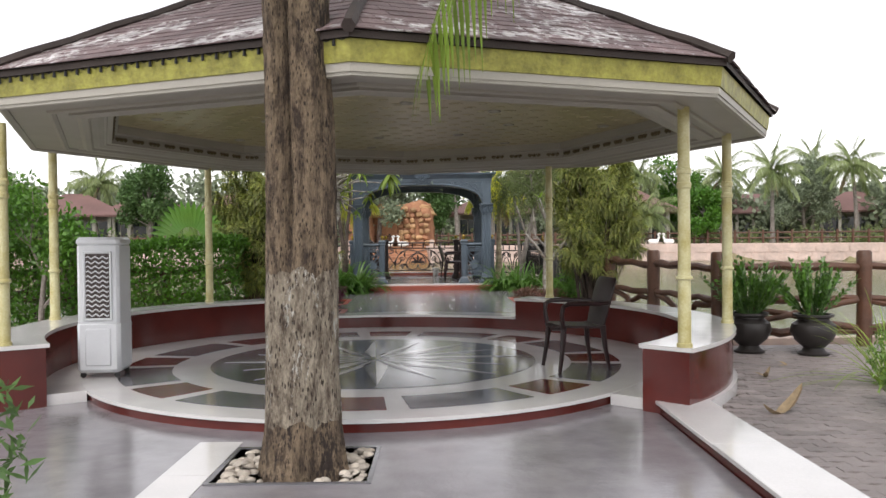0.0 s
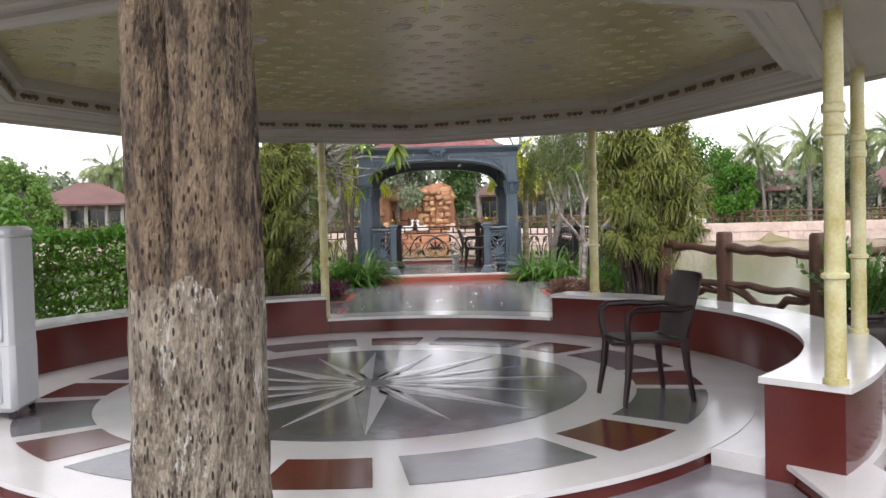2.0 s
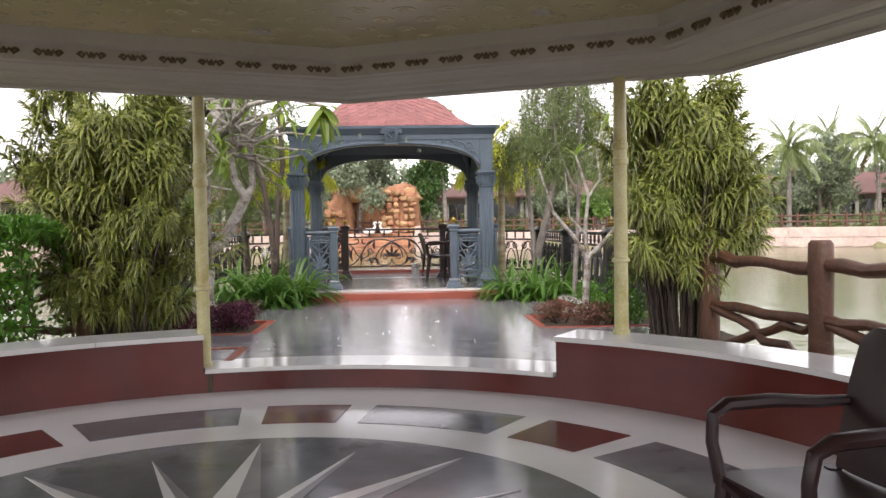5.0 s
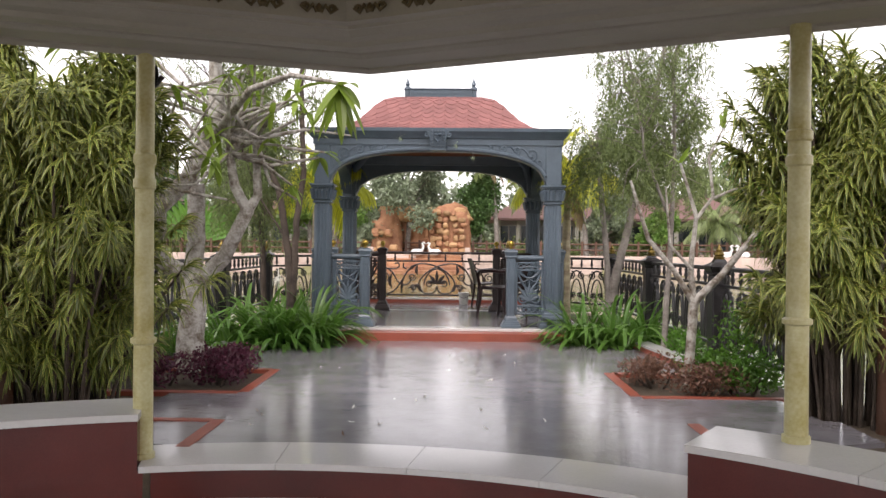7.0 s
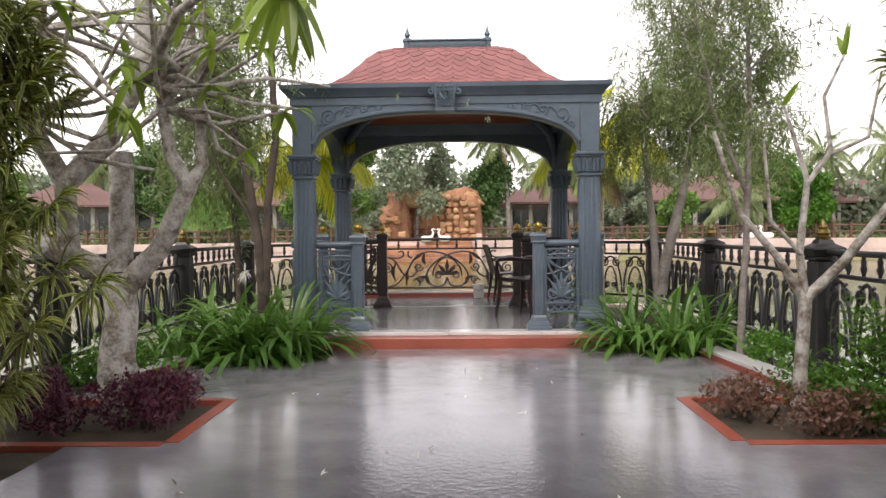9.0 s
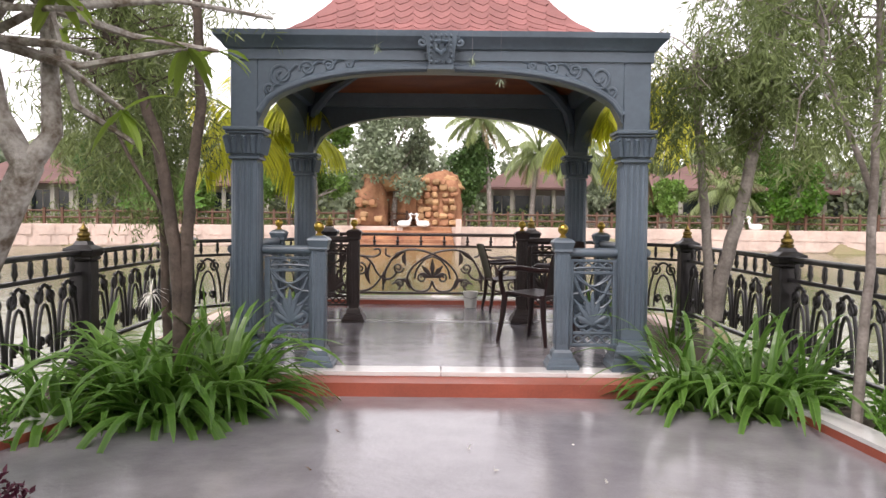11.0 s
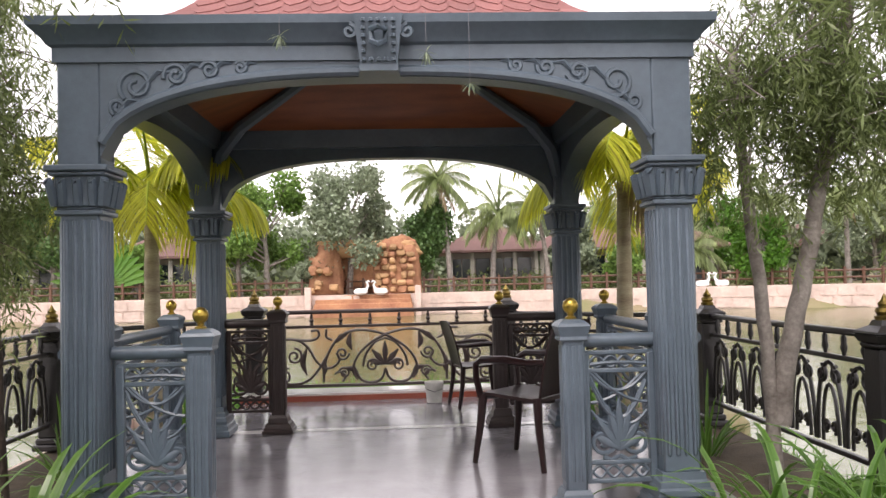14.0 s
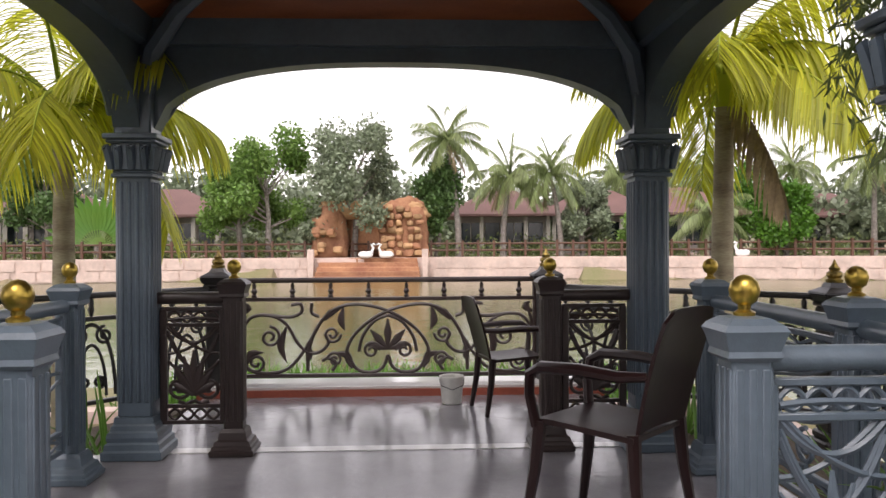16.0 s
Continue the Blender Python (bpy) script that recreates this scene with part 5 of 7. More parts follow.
def dracaena(at, size, stems, r, label, low=0.14):
    """A tall bush of cane stems, with rosettes of striped strap leaves all over its outside."""
    t = thing("dracaena", label, "shrub", Matrix.Translation(at))
    lf = Mesh()
    for k in range(int(stems * 5.6)):
        a, z = r.uniform(0, 2 * math.pi), low + (1 - low) * r.random() ** 0.85
        wide = (0.82 + 0.22 * math.sin(3 * a + z * 6) + 0.16 * math.sin(5 * a - z * 11)) * min(1.0, 0.55 + z * 1.3) * (1.0 if z < 0.8 else 1.0 - 0.9 * (z - 0.8))
        q = r.uniform(0.5, 1.05)
        c = Vector((math.cos(a) * size[0] * wide * q * 0.95, math.sin(a) * size[1] * wide * q * 0.95, size[2] * z * (0.94 + 0.10 * math.sin(2 * a + 1) - 0.04 * q * q)))
        axis = Vector((math.cos(a) * 0.8, math.sin(a) * 0.8, 0.35 + z * 0.8)).normalized()
        if k < stems:
            b = Vector((c.x * 0.45, c.y * 0.45, 0))
            part("cane", Mesh().tube([b, b.lerp(c, 0.55) - Vector((c.x, c.y, 0)) * 0.15, c], [0.015, 0.012, 0.008], 5), M_BARK3, t)
        u = axis.orthogonal().normalized()
        v = axis.cross(u)
        turn, big = r.uniform(0, 6.28), r.uniform(0.8, 1.15)
        for i in range(30):
            b, e = turn + i * 2.39996, radians(78 - 95 * i / 30)
            w = (u * math.cos(b) + v * math.sin(b)) * math.cos(e) + axis * math.sin(e)
            lf.blade(c + axis * (0.07 - 0.005 * i), w, axis, 0.245 * big * r.uniform(0.8, 1.1) * (0.7 + 0.01 * i), 0.023, 1.7, 4, 0.55, 0.14)
    part("leaves", lf, L_DRAC, t, "green strap leaves with creamy yellow margins")
    return t


def weeping(label, at, limbs, leafm, bark, r, twigs=60, top=1.5, strand=0.5, dens=17, size=0.085):
    """A slender tree: drawn limbs, thin side twigs, and hanging strands of narrow leaves."""
    t = thing("weeping_tree", label, "tree", TURN @ Matrix.Translation(at))
    lf, paths = Mesh(), []
    for pts, r0, r1 in limbs:
        pts = [Vector(p) for p in pts]
        fine = []
        for p, q in zip(pts, pts[1:]):
            fine += [p.lerp(q, u / 4) + unit(r) * 0.008 for u in range(4)]
        fine.append(pts[-1])
        n = len(fine) - 1
        part("limb", Mesh().tube(fine, [r0 + (r1 - r0) * i / n for i in range(n + 1)], 9), bark, t, smooth=60)
        paths += [p for p in fine if p.z > top]
    tw = Mesh()
    for _ in range(twigs):
        p = r.choice(paths)
        d = (unit(r) + Vector((0, 0, 0.35))).normalized()
        q = p + d * r.uniform(0.15, 0.4)
        e = q + (d + unit(r) * 0.5 + Vector((0, 0, -0.25))).normalized() * r.uniform(0.15, 0.4)
        tw.tube([p, q, e], [0.009, 0.006, 0.003], 4)
        for _ in range(9):
            s = q.lerp(e, r.random()) + unit(r) * 0.08
            ln = strand * r.uniform(0.4, 1.1)
            dr = (unit(r) * 0.35 + Vector((0, 0, -1))).normalized()
            for i in range(dens):
                lf.leaf(s + dr * ln * i / dens + unit(r) * 0.02, (unit(r) * 0.8 + dr * 0.8).normalized(), unit(r), size * r.uniform(0.7, 1.3), 0.012)
    tagged(part("twig_growth", tw, bark, t), kind="stuff")
    part("crown", lf, leafm, t, "hanging strands of narrow leaves")
    return t


# ---- the big tree in its pit ----
def big_tree():
    r = random.Random(3)
    t = thing("big_tree", "tall rough-barked tree with a limewashed lower trunk in a pebble pit", "tree", pose(-0.505, 4.56, FRONT - 0.05))

    def trunk(z0, z1, n=34):
        m, k = Mesh(), 72
        vs = []
        for j in range(n + 1):
            z = z0 + (z1 - z0) * j / n
            rad = 0.216 + 0.05 * math.exp(-z * 4.0) - 0.014 * min(1, z / 2.0)
            cx, cy = 0.025 * math.sin(z * 0.9), 0.02 * math.sin(z * 0.7 + 1)
            for i in range(k):
                a = 2 * math.pi * i / k
                lob = 1 + 0.07 * math.cos(a * 3 + z * 0.35) + 0.05 * math.cos(a * 5 - z * 0.6) + (0.16 * math.exp(-z * 3)) * math.cos(a * 4 + 1)
                crease = -0.42 * math.exp(-((a - 4.50 - 0.05 * math.sin(z * 2)) / 0.14) ** 2) * min(1, max(0, (z - 1.15) / 0.5))
                q = rad * (lob + crease + 0.05 * noise.noise(Vector((math.cos(a) * 3, math.sin(a) * 3, z * 1.3))) + 0.045 * noise.noise(Vector((math.cos(a) * 11, math.sin(a) * 11, z * 3.5))) + 0.035 * noise.noise(Vector((math.cos(a) * 26, math.sin(a) * 26, z * 9))))
                vs.append((cx + q * math.cos(a), cy + q * math.sin(a), z + min(1, z * 3) * 0.09 * noise.noise(Vector((math.cos(a) * 2.5, math.sin(a) * 2.5, 7))) + min(1, z * 3) * 0.03 * noise.noise(Vector((math.cos(a) * 9, math.sin(a) * 9, 3)))))
        m.add(vs, [(j * k + i, j * k + (i + 1) % k, (j + 1) * k + (i + 1) % k, (j + 1) * k + i) for j in range(n) for i in range(k)])
        return m

    part("trunk_foot", trunk(0.0, 0.36, 16), M_BARK, t, "bare brown foot of the trunk", smooth=60)
    part("limewash", trunk(0.36, 1.28, 44), M_LIME, t, "limewashed band of bark", smooth=60)
    part("trunk", trunk(1.28, 4.2, 110), M_BARK, t, "cracked brown bark", smooth=60)
    w, c = Mesh(), Mesh()
    for k in range(6):
        a = k * 1.05
        pts = [(0, 0, 4.1), (math.cos(a) * 0.7, math.sin(a) * 0.7, 5.0), (math.cos(a) * 1.7, math.sin(a) * 1.7, 6.0 + 0.3 * (k % 2))]
        w.tube(pts, [0.13, 0.09, 0.03], 8)
        leaf_cloud(c, r, 900, lambda q: Vector(pts[2]) + unit(q) * 1.1 * q.random() ** 0.4, 0.16, 0.07, 0.0)
    part("limbs", w, M_BARK, t)
    part("crown", c, L_GREEN, t)


big_tree()
r = random.Random(5)
for k in range(190):
    x, y = r.uniform(-0.95, -0.09), r.uniform(4.31, 5.03)
    if math.hypot(x + 0.505, y - 4.56) < 0.27:
        continue
    s = r.uniform(0.026, 0.05)
    m = Mesh()
    m.lathe([(s * 0.3, -s * 0.6), (s * 0.85, -s * 0.3), (s, 0), (s * 0.8, s * 0.35), (s * 0.3, s * 0.55)], 8)
    ob = solid("pebble", m, M_PEBBLE, "smooth pale brown pebble in the tree pit", "pebble", group="pebbles round the tree", m=pose(x, y, FRONT - 0.04 + s * 0.55 + r.uniform(0, 0.02), r.uniform(-25, 25), r.uniform(-25, 25), r.uniform(0, 360)))
    ob.scale = (1, r.uniform(0.7, 1.0), r.uniform(0.8, 1.0))

# ---- furniture ----
def armchair(at, group="brown plastic chairs"):
    """A moulded plastic armchair, facing -x, standing at its middle."""
    t = thing("plastic_chair", "dark brown moulded plastic armchair with a high back", "chair", at, group)
    sm = Mesh()
    n = 10
    vs = []
    for i in range(n + 1):
        for j in range(n + 1):
            u, v = -1 + 2 * i / n, -1 + 2 * j / n
            x, y = u * 0.22, v * (0.225 + 0.01 * u)
            z = 0.445 - 0.018 * (1 - u * u) * (1 - v * v) - 0.02 * max(0, -u - 0.75) * 4 * 0.5 - 0.012 * u
            vs.append((x, y, z))
    top = len(vs)
    vs += [(x, y, z - 0.022) for x, y, z in vs]
    fs = [(a * (n + 1) + b, a * (n + 1) + b + 1, (a + 1) * (n + 1) + b + 1, (a + 1) * (n + 1) + b) for a in range(n) for b in range(n)]
    fs += [tuple(top + i for i in f[::-1]) for f in fs]
    edge = [i for i in range(n + 1)] + [a * (n + 1) + n for a in range(1, n + 1)] + [n * (n + 1) + b for b in range(n - 1, -1, -1)] + [a * (n + 1) for a in range(n - 1, 0, -1)]
    fs += [(edge[i], edge[(i + 1) % len(edge)], top + edge[(i + 1) % len(edge)], top + edge[i]) for i in range(len(edge))]
    part("seat", sm.add(vs, fs), M_CHAIR, t)
    bk, vs = Mesh(), []
    for i in range(n + 1):
        for j in range(n + 1):
            u, v = i / n, -1 + 2 * j / n
            wdt = 0.205 + 0.02 * math.sin(u * 2.6) - (0.03 * max(0, u - 0.9) * 10 * abs(v) ** 4)
            x = 0.215 + 0.10 * u + 0.03 * u * u - 0.022 * (1 - v * v)
            vs.append((x, v * wdt, 0.44 + 0.47 * u - 0.012 * v ** 4 * (u > 0.95)))
    top = len(vs)
    vs += [(x + 0.016, y, z) for x, y, z in vs]
    bk.add(vs, fs)
    part("backrest", bk, M_CHAIR, t)
    for sx in (-1, 1):
        for sy in (-1, 1):
            x0, y0 = sx * 0.205, sy * 0.205
            lg = Mesh().tube([(x0, y0, 0.44), (x0 + sx * 0.015, y0 + sy * 0.012, 0.25), (x0 + sx * 0.055, y0 + sy * 0.03, 0.0)], [0.030, 0.025, 0.018], 8)
            part("leg", lg, M_CHAIR, t)
    for sy in (-1, 1):
        y = sy * 0.235
        part("armrest", Mesh().tube([(-0.215, sy * 0.215, 0.42), (-0.235, y, 0.55), (-0.225, y + sy * 0.01, 0.635), (-0.17, y + sy * 0.015, 0.665), (0.0, y + sy * 0.01, 0.668), (0.16, y, 0.655), (0.262, sy * 0.205, 0.66)], [0.022, 0.02, 0.021, 0.024, 0.025, 0.022, 0.018], 8, 1.25), M_CHAIR, t)
    part("apron", Mesh().tube([(-0.21, -0.2, 0.425), (-0.235, 0, 0.40), (-0.21, 0.2, 0.425)], 0.02, 6), M_CHAIR, t)
    return t


chair = armchair(pose(1.73, 7.71, 0.004, 0, 0, 13))
copy_thing(chair, TURN @ pose(0.81, 18.80, PLAT, 0, 0, -42))
copy_thing(chair, TURN @ pose(0.70, 21.14, PLAT, 0, 0, 190) @ Matrix.Scale(0.87, 4))

cool = thing("air_cooler", "pale grey tower air cooler with a dark louvred grille on castors", "air cooler", pose(-2.93, 7.55, 0.004, 0, 0, 4))
part("body", Mesh().box(-0.2, 0.2, -0.19, 0.19, 0.07, 1.30, 0.03), M_COOLER, cool)
part("tank", Mesh().box(-0.205, 0.205, -0.2, 0.195, 0.05, 0.55, 0.035), M_COOLER, cool)
part("tank_panel", Mesh().box(-0.12, 0.12, -0.212, -0.19, 0.12, 0.48, 0.012), M_COOLER, cool)
part("top_cap", Mesh().box(-0.205, 0.205, -0.2, 0.195, 1.27, 1.36, 0.03), M_COOLER, cool)
gr = part("grille", Mesh().box(-0.115, 0.115, -0.197, -0.18, 0.58, 1.2, 0.006), M_GRILLE, cool, "dark grille")
for k in range(13):
    z = 0.61 + 0.046 * k
    part("louvre", Mesh().tube([(-0.105 + 0.0175 * i, -0.2, z + 0.012 * math.sin(i * 1.57)) for i in range(13)], 0.007, 5), M_COOLER, gr)
part("grille_frame", Mesh().box(-0.135, -0.112, -0.206, -0.185, 0.56, 1.22, 0.006).box(0.112, 0.135, -0.206, -0.185, 0.56, 1.22, 0.006).box(-0.135, 0.135, -0.206, -0.185, 1.2, 1.225, 0.006).box(-0.135, 0.135, -0.206, -0.185, 0.555, 0.58, 0.006), M_COOLER, cool)
for sx in (-1, 1):
    for sy in (-1, 1):
        part("castor", Mesh().lathe([(0.008, -0.014), (0.026, -0.012), (0.028, 0), (0.026, 0.012), (0.008, 0.014)], 12), M_WIRE, cool, m=pose(sx * 0.16, sy * 0.15, 0.028, 90, 0, 0))

bk = thing("bucket", "white plastic paint bucket with a wire handle", "bucket", TURN @ pose(0.305, 21.40, PLAT) @ Matrix.Scale(0.8, 4))
part("body", Mesh().lathe([(0.085, 0), (0.09, 0.005), (0.108, 0.22), (0.114, 0.222), (0.114, 0.245), (0.108, 0.25), (0.1, 0.245), (0.085, 0.02), (0.01, 0.015)], 24), M_BUCKET, bk)
part("handle", Mesh().tube([(-0.112, 0, 0.225), (-0.1, -0.07, 0.17), (0, -0.13, 0.14), (0.1, -0.07, 0.17), (0.112, 0, 0.225)], 0.004, 5), M_IRON, bk)

# ---- near plants ----
r = random.Random(11)
dracaena((-2.40, 12.95, 0.12), (0.92, 0.72, 2.66), 105, r, "tall variegated dracaena bush beside the terrace")
dracaena((3.04, 13.15, 0.12), (0.76, 0.72, 2.60), 90, r, "dense variegated dracaena bush beside the log fence", 0.27)
for x, y, n, ln in ((-1.42, 16.35, 78, 0.86), (-1.74, 16.12, 78, 0.90), (-2.08, 16.25, 66, 0.9), (-1.6, 16.65, 50, 0.88), (-2.05, 16.8, 44, 0.85), (-2.4, 16.0, 40, 0.75)):
    strap_plant("spider_lily", "clump of arching green strap-leaved spider lily", (x, y + TY + 0.28, 0.17), int(n * 1.5), ln * 0.97, 0.074, L_LILY, r, 2.5, 0.2, (40, 88), "spider lilies")
for x, y, n, ln in ((1.68, 16.6, 70, 0.86), (2.02, 16.42, 66, 0.9), (1.66, 16.9, 44, 0.85), (2.36, 16.6, 60, 0.92), (2.2, 17.05, 40, 0.9)):
    strap_plant("spider_lily", "clump of arching green strap-leaved spider lily", (x, y + TY + 0.22, 0.17), int(n * 1.15), ln * 0.95, 0.070, L_LILY, r, 2.4, 0.2, (40, 88), "spider lilies")
for x, y in ((-2.0, 20.6), (-1.75, 20.3), (1.7, 20.3), (1.9, 21.0), (-2.3, 19.3), (2.2, 19.4), (-1.95, 18.7)):
    strap_plant("spider_lily", "low green strap-leaved clump behind the railing", (x, y, 0.17), 22, 0.6, 0.05, L_LILY, r, 1.3, 0.1, (35, 88), "spider lilies")
fl = thing("lily_flower", "white spidery lily flower head on a stalk", "flower", TURN @ pose(-1.82, 16.4 + TY, 0.17))
part("stalk", Mesh().tube([(0, 0, 0), (0.02, -0.04, 0.45), (0.03, -0.12, 0.78)], 0.008, 5), L_LILY, fl)
fm2 = Mesh()
for k in range(34):
    fm2.blade((0.03, -0.12, 0.78), unit(r) + Vector((0, 0, 0.5)), (0, 0, 1), 0.13, 0.009, 1.4, 3, 0.5, 0.05)
part("petals", fm2, L_FLOWER, fl)

for x, y, sx, sy in ((-1.78, 13.95, 0.30, 0.34), (-2.25, 13.95, 0.32, 0.34), (-1.85, 14.38, 0.3, 0.2), (-2.6, 14.2, 0.28, 0.34)):
    shrub("purple_shrub", "low dark purple-leaved border shrub", (x, y + TY, 0.15), (sx, sy, 0.30), 1700, L_PURPLE, r, 0.04, 0.02, 8, group="bed border")
for x, y, sx, sy in ((1.85, 14.2, 0.28, 0.4), (2.15, 13.85, 0.3, 0.25)):
    shrub("rusty_shrub", "low reddish-brown border shrub", (x, y + TY, 0.15), (sx, sy, 0.26), 1300, L_RUST, r, 0.04, 0.02, 8, group="bed border")
for x, y, h in ((2.45, 13.8, 0.35), (2.65, 14.3, 0.7), (2.35, 14.45, 0.3), (-2.65, 15.0, 0.3), (-2.6, 15.6, 0.35), (2.6, 15.9, 0.3)):
    shrub("green_shrub", "small bright green leafy shrub", (x, y + TY, 0.15), (0.3, 0.3, h), 1100, L_HEDGE, r, 0.055, 0.022, 8, group="bed border")

# frangipani on the left bed: stout forked limbs, some sawn off
fp = thing("frangipani", "old frangipani with pale forked limbs and sawn stumps", "tree", pose(-2.10, 14.80, 0.14))
part("limb", Mesh().tube([(0.0, 0, 0.0), (-0.05, 0.02, 0.3), (-0.02, 0.05, 0.62), (-0.06, 0.08, 0.9)], [0.169, 0.124, 0.111, 0.111], 12), M_PALEBARK, fp, smooth=60)
part("limb", Mesh().tube([(-0.06, 0.08, 0.85), (-0.30, -0.1, 1.02), (-0.62, -0.3, 1.18), (-0.95, -0.4, 1.5)], [0.098, 0.078, 0.065, 0.046], 10), M_PALEBARK, fp, smooth=60)
part("limb", Mesh().tube([(-0.05, 0.06, 0.85), (-0.02, 0.08, 1.2), (-0.03, 0.1, 1.72)], [0.091, 0.085, 0.081], 10), M_PALEBARK, fp, smooth=60)
part("limb", Mesh().tube([(0.0, 0.06, 0.8), (0.25, 0.05, 1.05), (0.48, 0.0, 1.48), (0.36, 0.0, 1.7), (0.30, 0.0, 2.05)], [0.091, 0.072, 0.065, 0.047, 0.036], 10), M_PALEBARK, fp, smooth=60)
part("limb", Mesh().tube([(0.48, 0.0, 1.48), (0.56, 0.05, 1.62), (0.52, 0.1, 2.2), (0.7, 0.1, 2.5)], [0.052, 0.042, 0.031, 0.018], 8), M_PALEBARK, fp, smooth=60)
part("limb", Mesh().tube([(-0.3, -0.1, 1.0), (-0.22, -0.3, 1.5), (-0.36, -0.5, 1.9), (-0.2, -0.6, 2.5), (-0.35, -0.7, 3.1)], [0.072, 0.065, 0.058, 0.052, 0.039], 10), M_PALEBARK, fp, smooth=60)
part("limb", Mesh().tube([(-0.22, -0.3, 1.48), (0.0, -0.2, 1.75), (0.15, 0.1, 2.3), (0.1, 0.2, 3.2)], [0.072, 0.078, 0.072, 0.052], 10), M_PALEBARK, fp, smooth=60)
TW = []
for k in range(74):
    p = Vector(r.choice([(-0.36, -0.5, 1.9), (-0.2, -0.6, 2.4), (0.15, 0.1, 2.2), (0.3, 0.0, 2.0), (0.52, 0.1, 2.15), (-0.25, -0.65, 2.8), (0.1, 0.2, 2.9)]))
    d = (unit(r) * 0.8 + Vector((0.55, -0.25, 0.25))).normalized()
    q = p + d * r.uniform(0.3, 0.6)
    e = q + (d + unit(r) * 0.5 + Vector((0, 0, 0.15))).normalized() * r.uniform(0.25, 0.5)
    part("twig", Mesh().tube([p, q, e], [0.022, 0.016, 0.010], 6), M_PALEBARK, fp, smooth=60)
    TW.append(e)
part("limb", Mesh().tube([(0.15, 0.1, 2.2), (0.7, -0.7, 2.45), (1.2, -1.4, 2.42), (1.66, -1.95, 2.25)], [0.039, 0.029, 0.021, 0.013], 7), M_PALEBARK, fp, smooth=60)
lv = Mesh()
for k in range(14):
    lv.blade((1.66, -1.95, 2.24), unit(r) * 0.6 + Vector((0, 0, -0.45)), (0, 0, 1), 0.40, 0.08, 0.6, 5, 0.6, 0.12)
for e in TW[:42]:
    for k in range(5):
        lv.blade(e, unit(r) + Vector((0, 0, 0.2)), (0, 0, 1), 0.22, 0.055, 1.0, 4, 0.6, 0.12)
part("leaves", lv, L_FROND, fp, "long drooping green leaves")

fq = thing("frangipani", "young bare frangipani with thin pale forked branches", "tree", pose(2.28, 14.50, 0.14))
part("limb", Mesh().tube([(0, 0, 0), (0.02, 0, 0.3), (0.05, 0, 0.72)], [0.05, 0.042, 0.04], 10), M_PALEBARK, fq, smooth=60)
part("limb", Mesh().tube([(0.05, 0, 0.7), (-0.12, 0, 0.98), (-0.34, 0.02, 1.25), (-0.5, 0, 1.75)], [0.03, 0.024, 0.02, 0.012], 8), M_PALEBARK, fq, smooth=60)
part("limb", Mesh().tube([(0.05, 0, 0.7), (0.02, 0.02, 1.0), (0.06, 0.0, 1.45), (-0.08, 0, 1.9)], [0.028, 0.024, 0.018, 0.01], 8), M_PALEBARK, fq, smooth=60)
part("limb", Mesh().tube([(0.05, 0, 0.72), (0.28, 0, 0.95), (0.55, 0, 1.3), (0.62, 0, 1.7)], [0.036, 0.03, 0.024, 0.014], 8), M_PALEBARK, fq, smooth=60)
part("limb", Mesh().tube([(0.06, 0, 1.42), (0.2, 0, 1.62), (0.16, 0.0, 1.95), (0.28, 0, 2.2)], [0.018, 0.015, 0.012, 0.008], 7), M_PALEBARK, fq, smooth=60)
part("limb", Mesh().tube([(0.2, 0, 1.6), (0.42, 0, 1.7), (0.5, 0, 2.1)], [0.015, 0.012, 0.007], 7), M_PALEBARK, fq, smooth=60)
part("limb", Mesh().tube([(0.02, 0, 1.0), (-0.16, 0, 1.2), (-0.2, 0, 1.7)], [0.016, 0.013, 0.008], 7), M_PALEBARK, fq, smooth=60)
part("limb", Mesh().tube([(0.55, 0, 1.3), (0.75, 0, 1.5), (0.72, 0, 1.9)], [0.02, 0.015, 0.008], 7), M_PALEBARK, fq, smooth=60)
lv = Mesh()
for p in ((0.28, 0, 2.2), (-0.08, 0, 1.9)):
    for k in range(3):
        lv.blade(p, unit(r) * 0.7 + Vector((0, 0, 0.9)), (0, 0, 1), 0.2, 0.05, 0.5, 4, 0.6, 0.12)
part("leaves", lv, L_FROND, fq)

# slender weeping trees on both sides of the gazebo
weeping("slender dark-stemmed tree with fine weeping foliage", (-1.72, 16.6 + TY, 0.14),
        [([(0, 0, 0), (0, 0, 0.83), (-0.06, 0, 1.3), (-0.15, 0, 1.8), (-0.34, 0.05, 2.3), (-0.5, 0.1, 3.0), (-0.6, 0.1, 3.8)], 0.052, 0.022),
         ([(0.02, 0, 0.5), (0.05, 0, 1.1), (0.07, 0, 1.5), (0.14, 0, 2.0), (0.12, 0, 2.5), (0.1, 0.05, 3.1), (0.2, 0.1, 3.9)], 0.042, 0.024),
         ([(0, 0, 0.7), (-0.08, 0.02, 1.25), (-0.42, 0.05, 1.8), (-0.6, 0.1, 2.3)], 0.018, 0.007),
         ([(-0.34, 0.05, 2.3), (-0.75, -0.1, 2.7), (-1.0, -0.1, 3.2)], 0.018, 0.007)], L_OLIVE, M_BARK3, random.Random(21), 70, 2.15, 0.42)
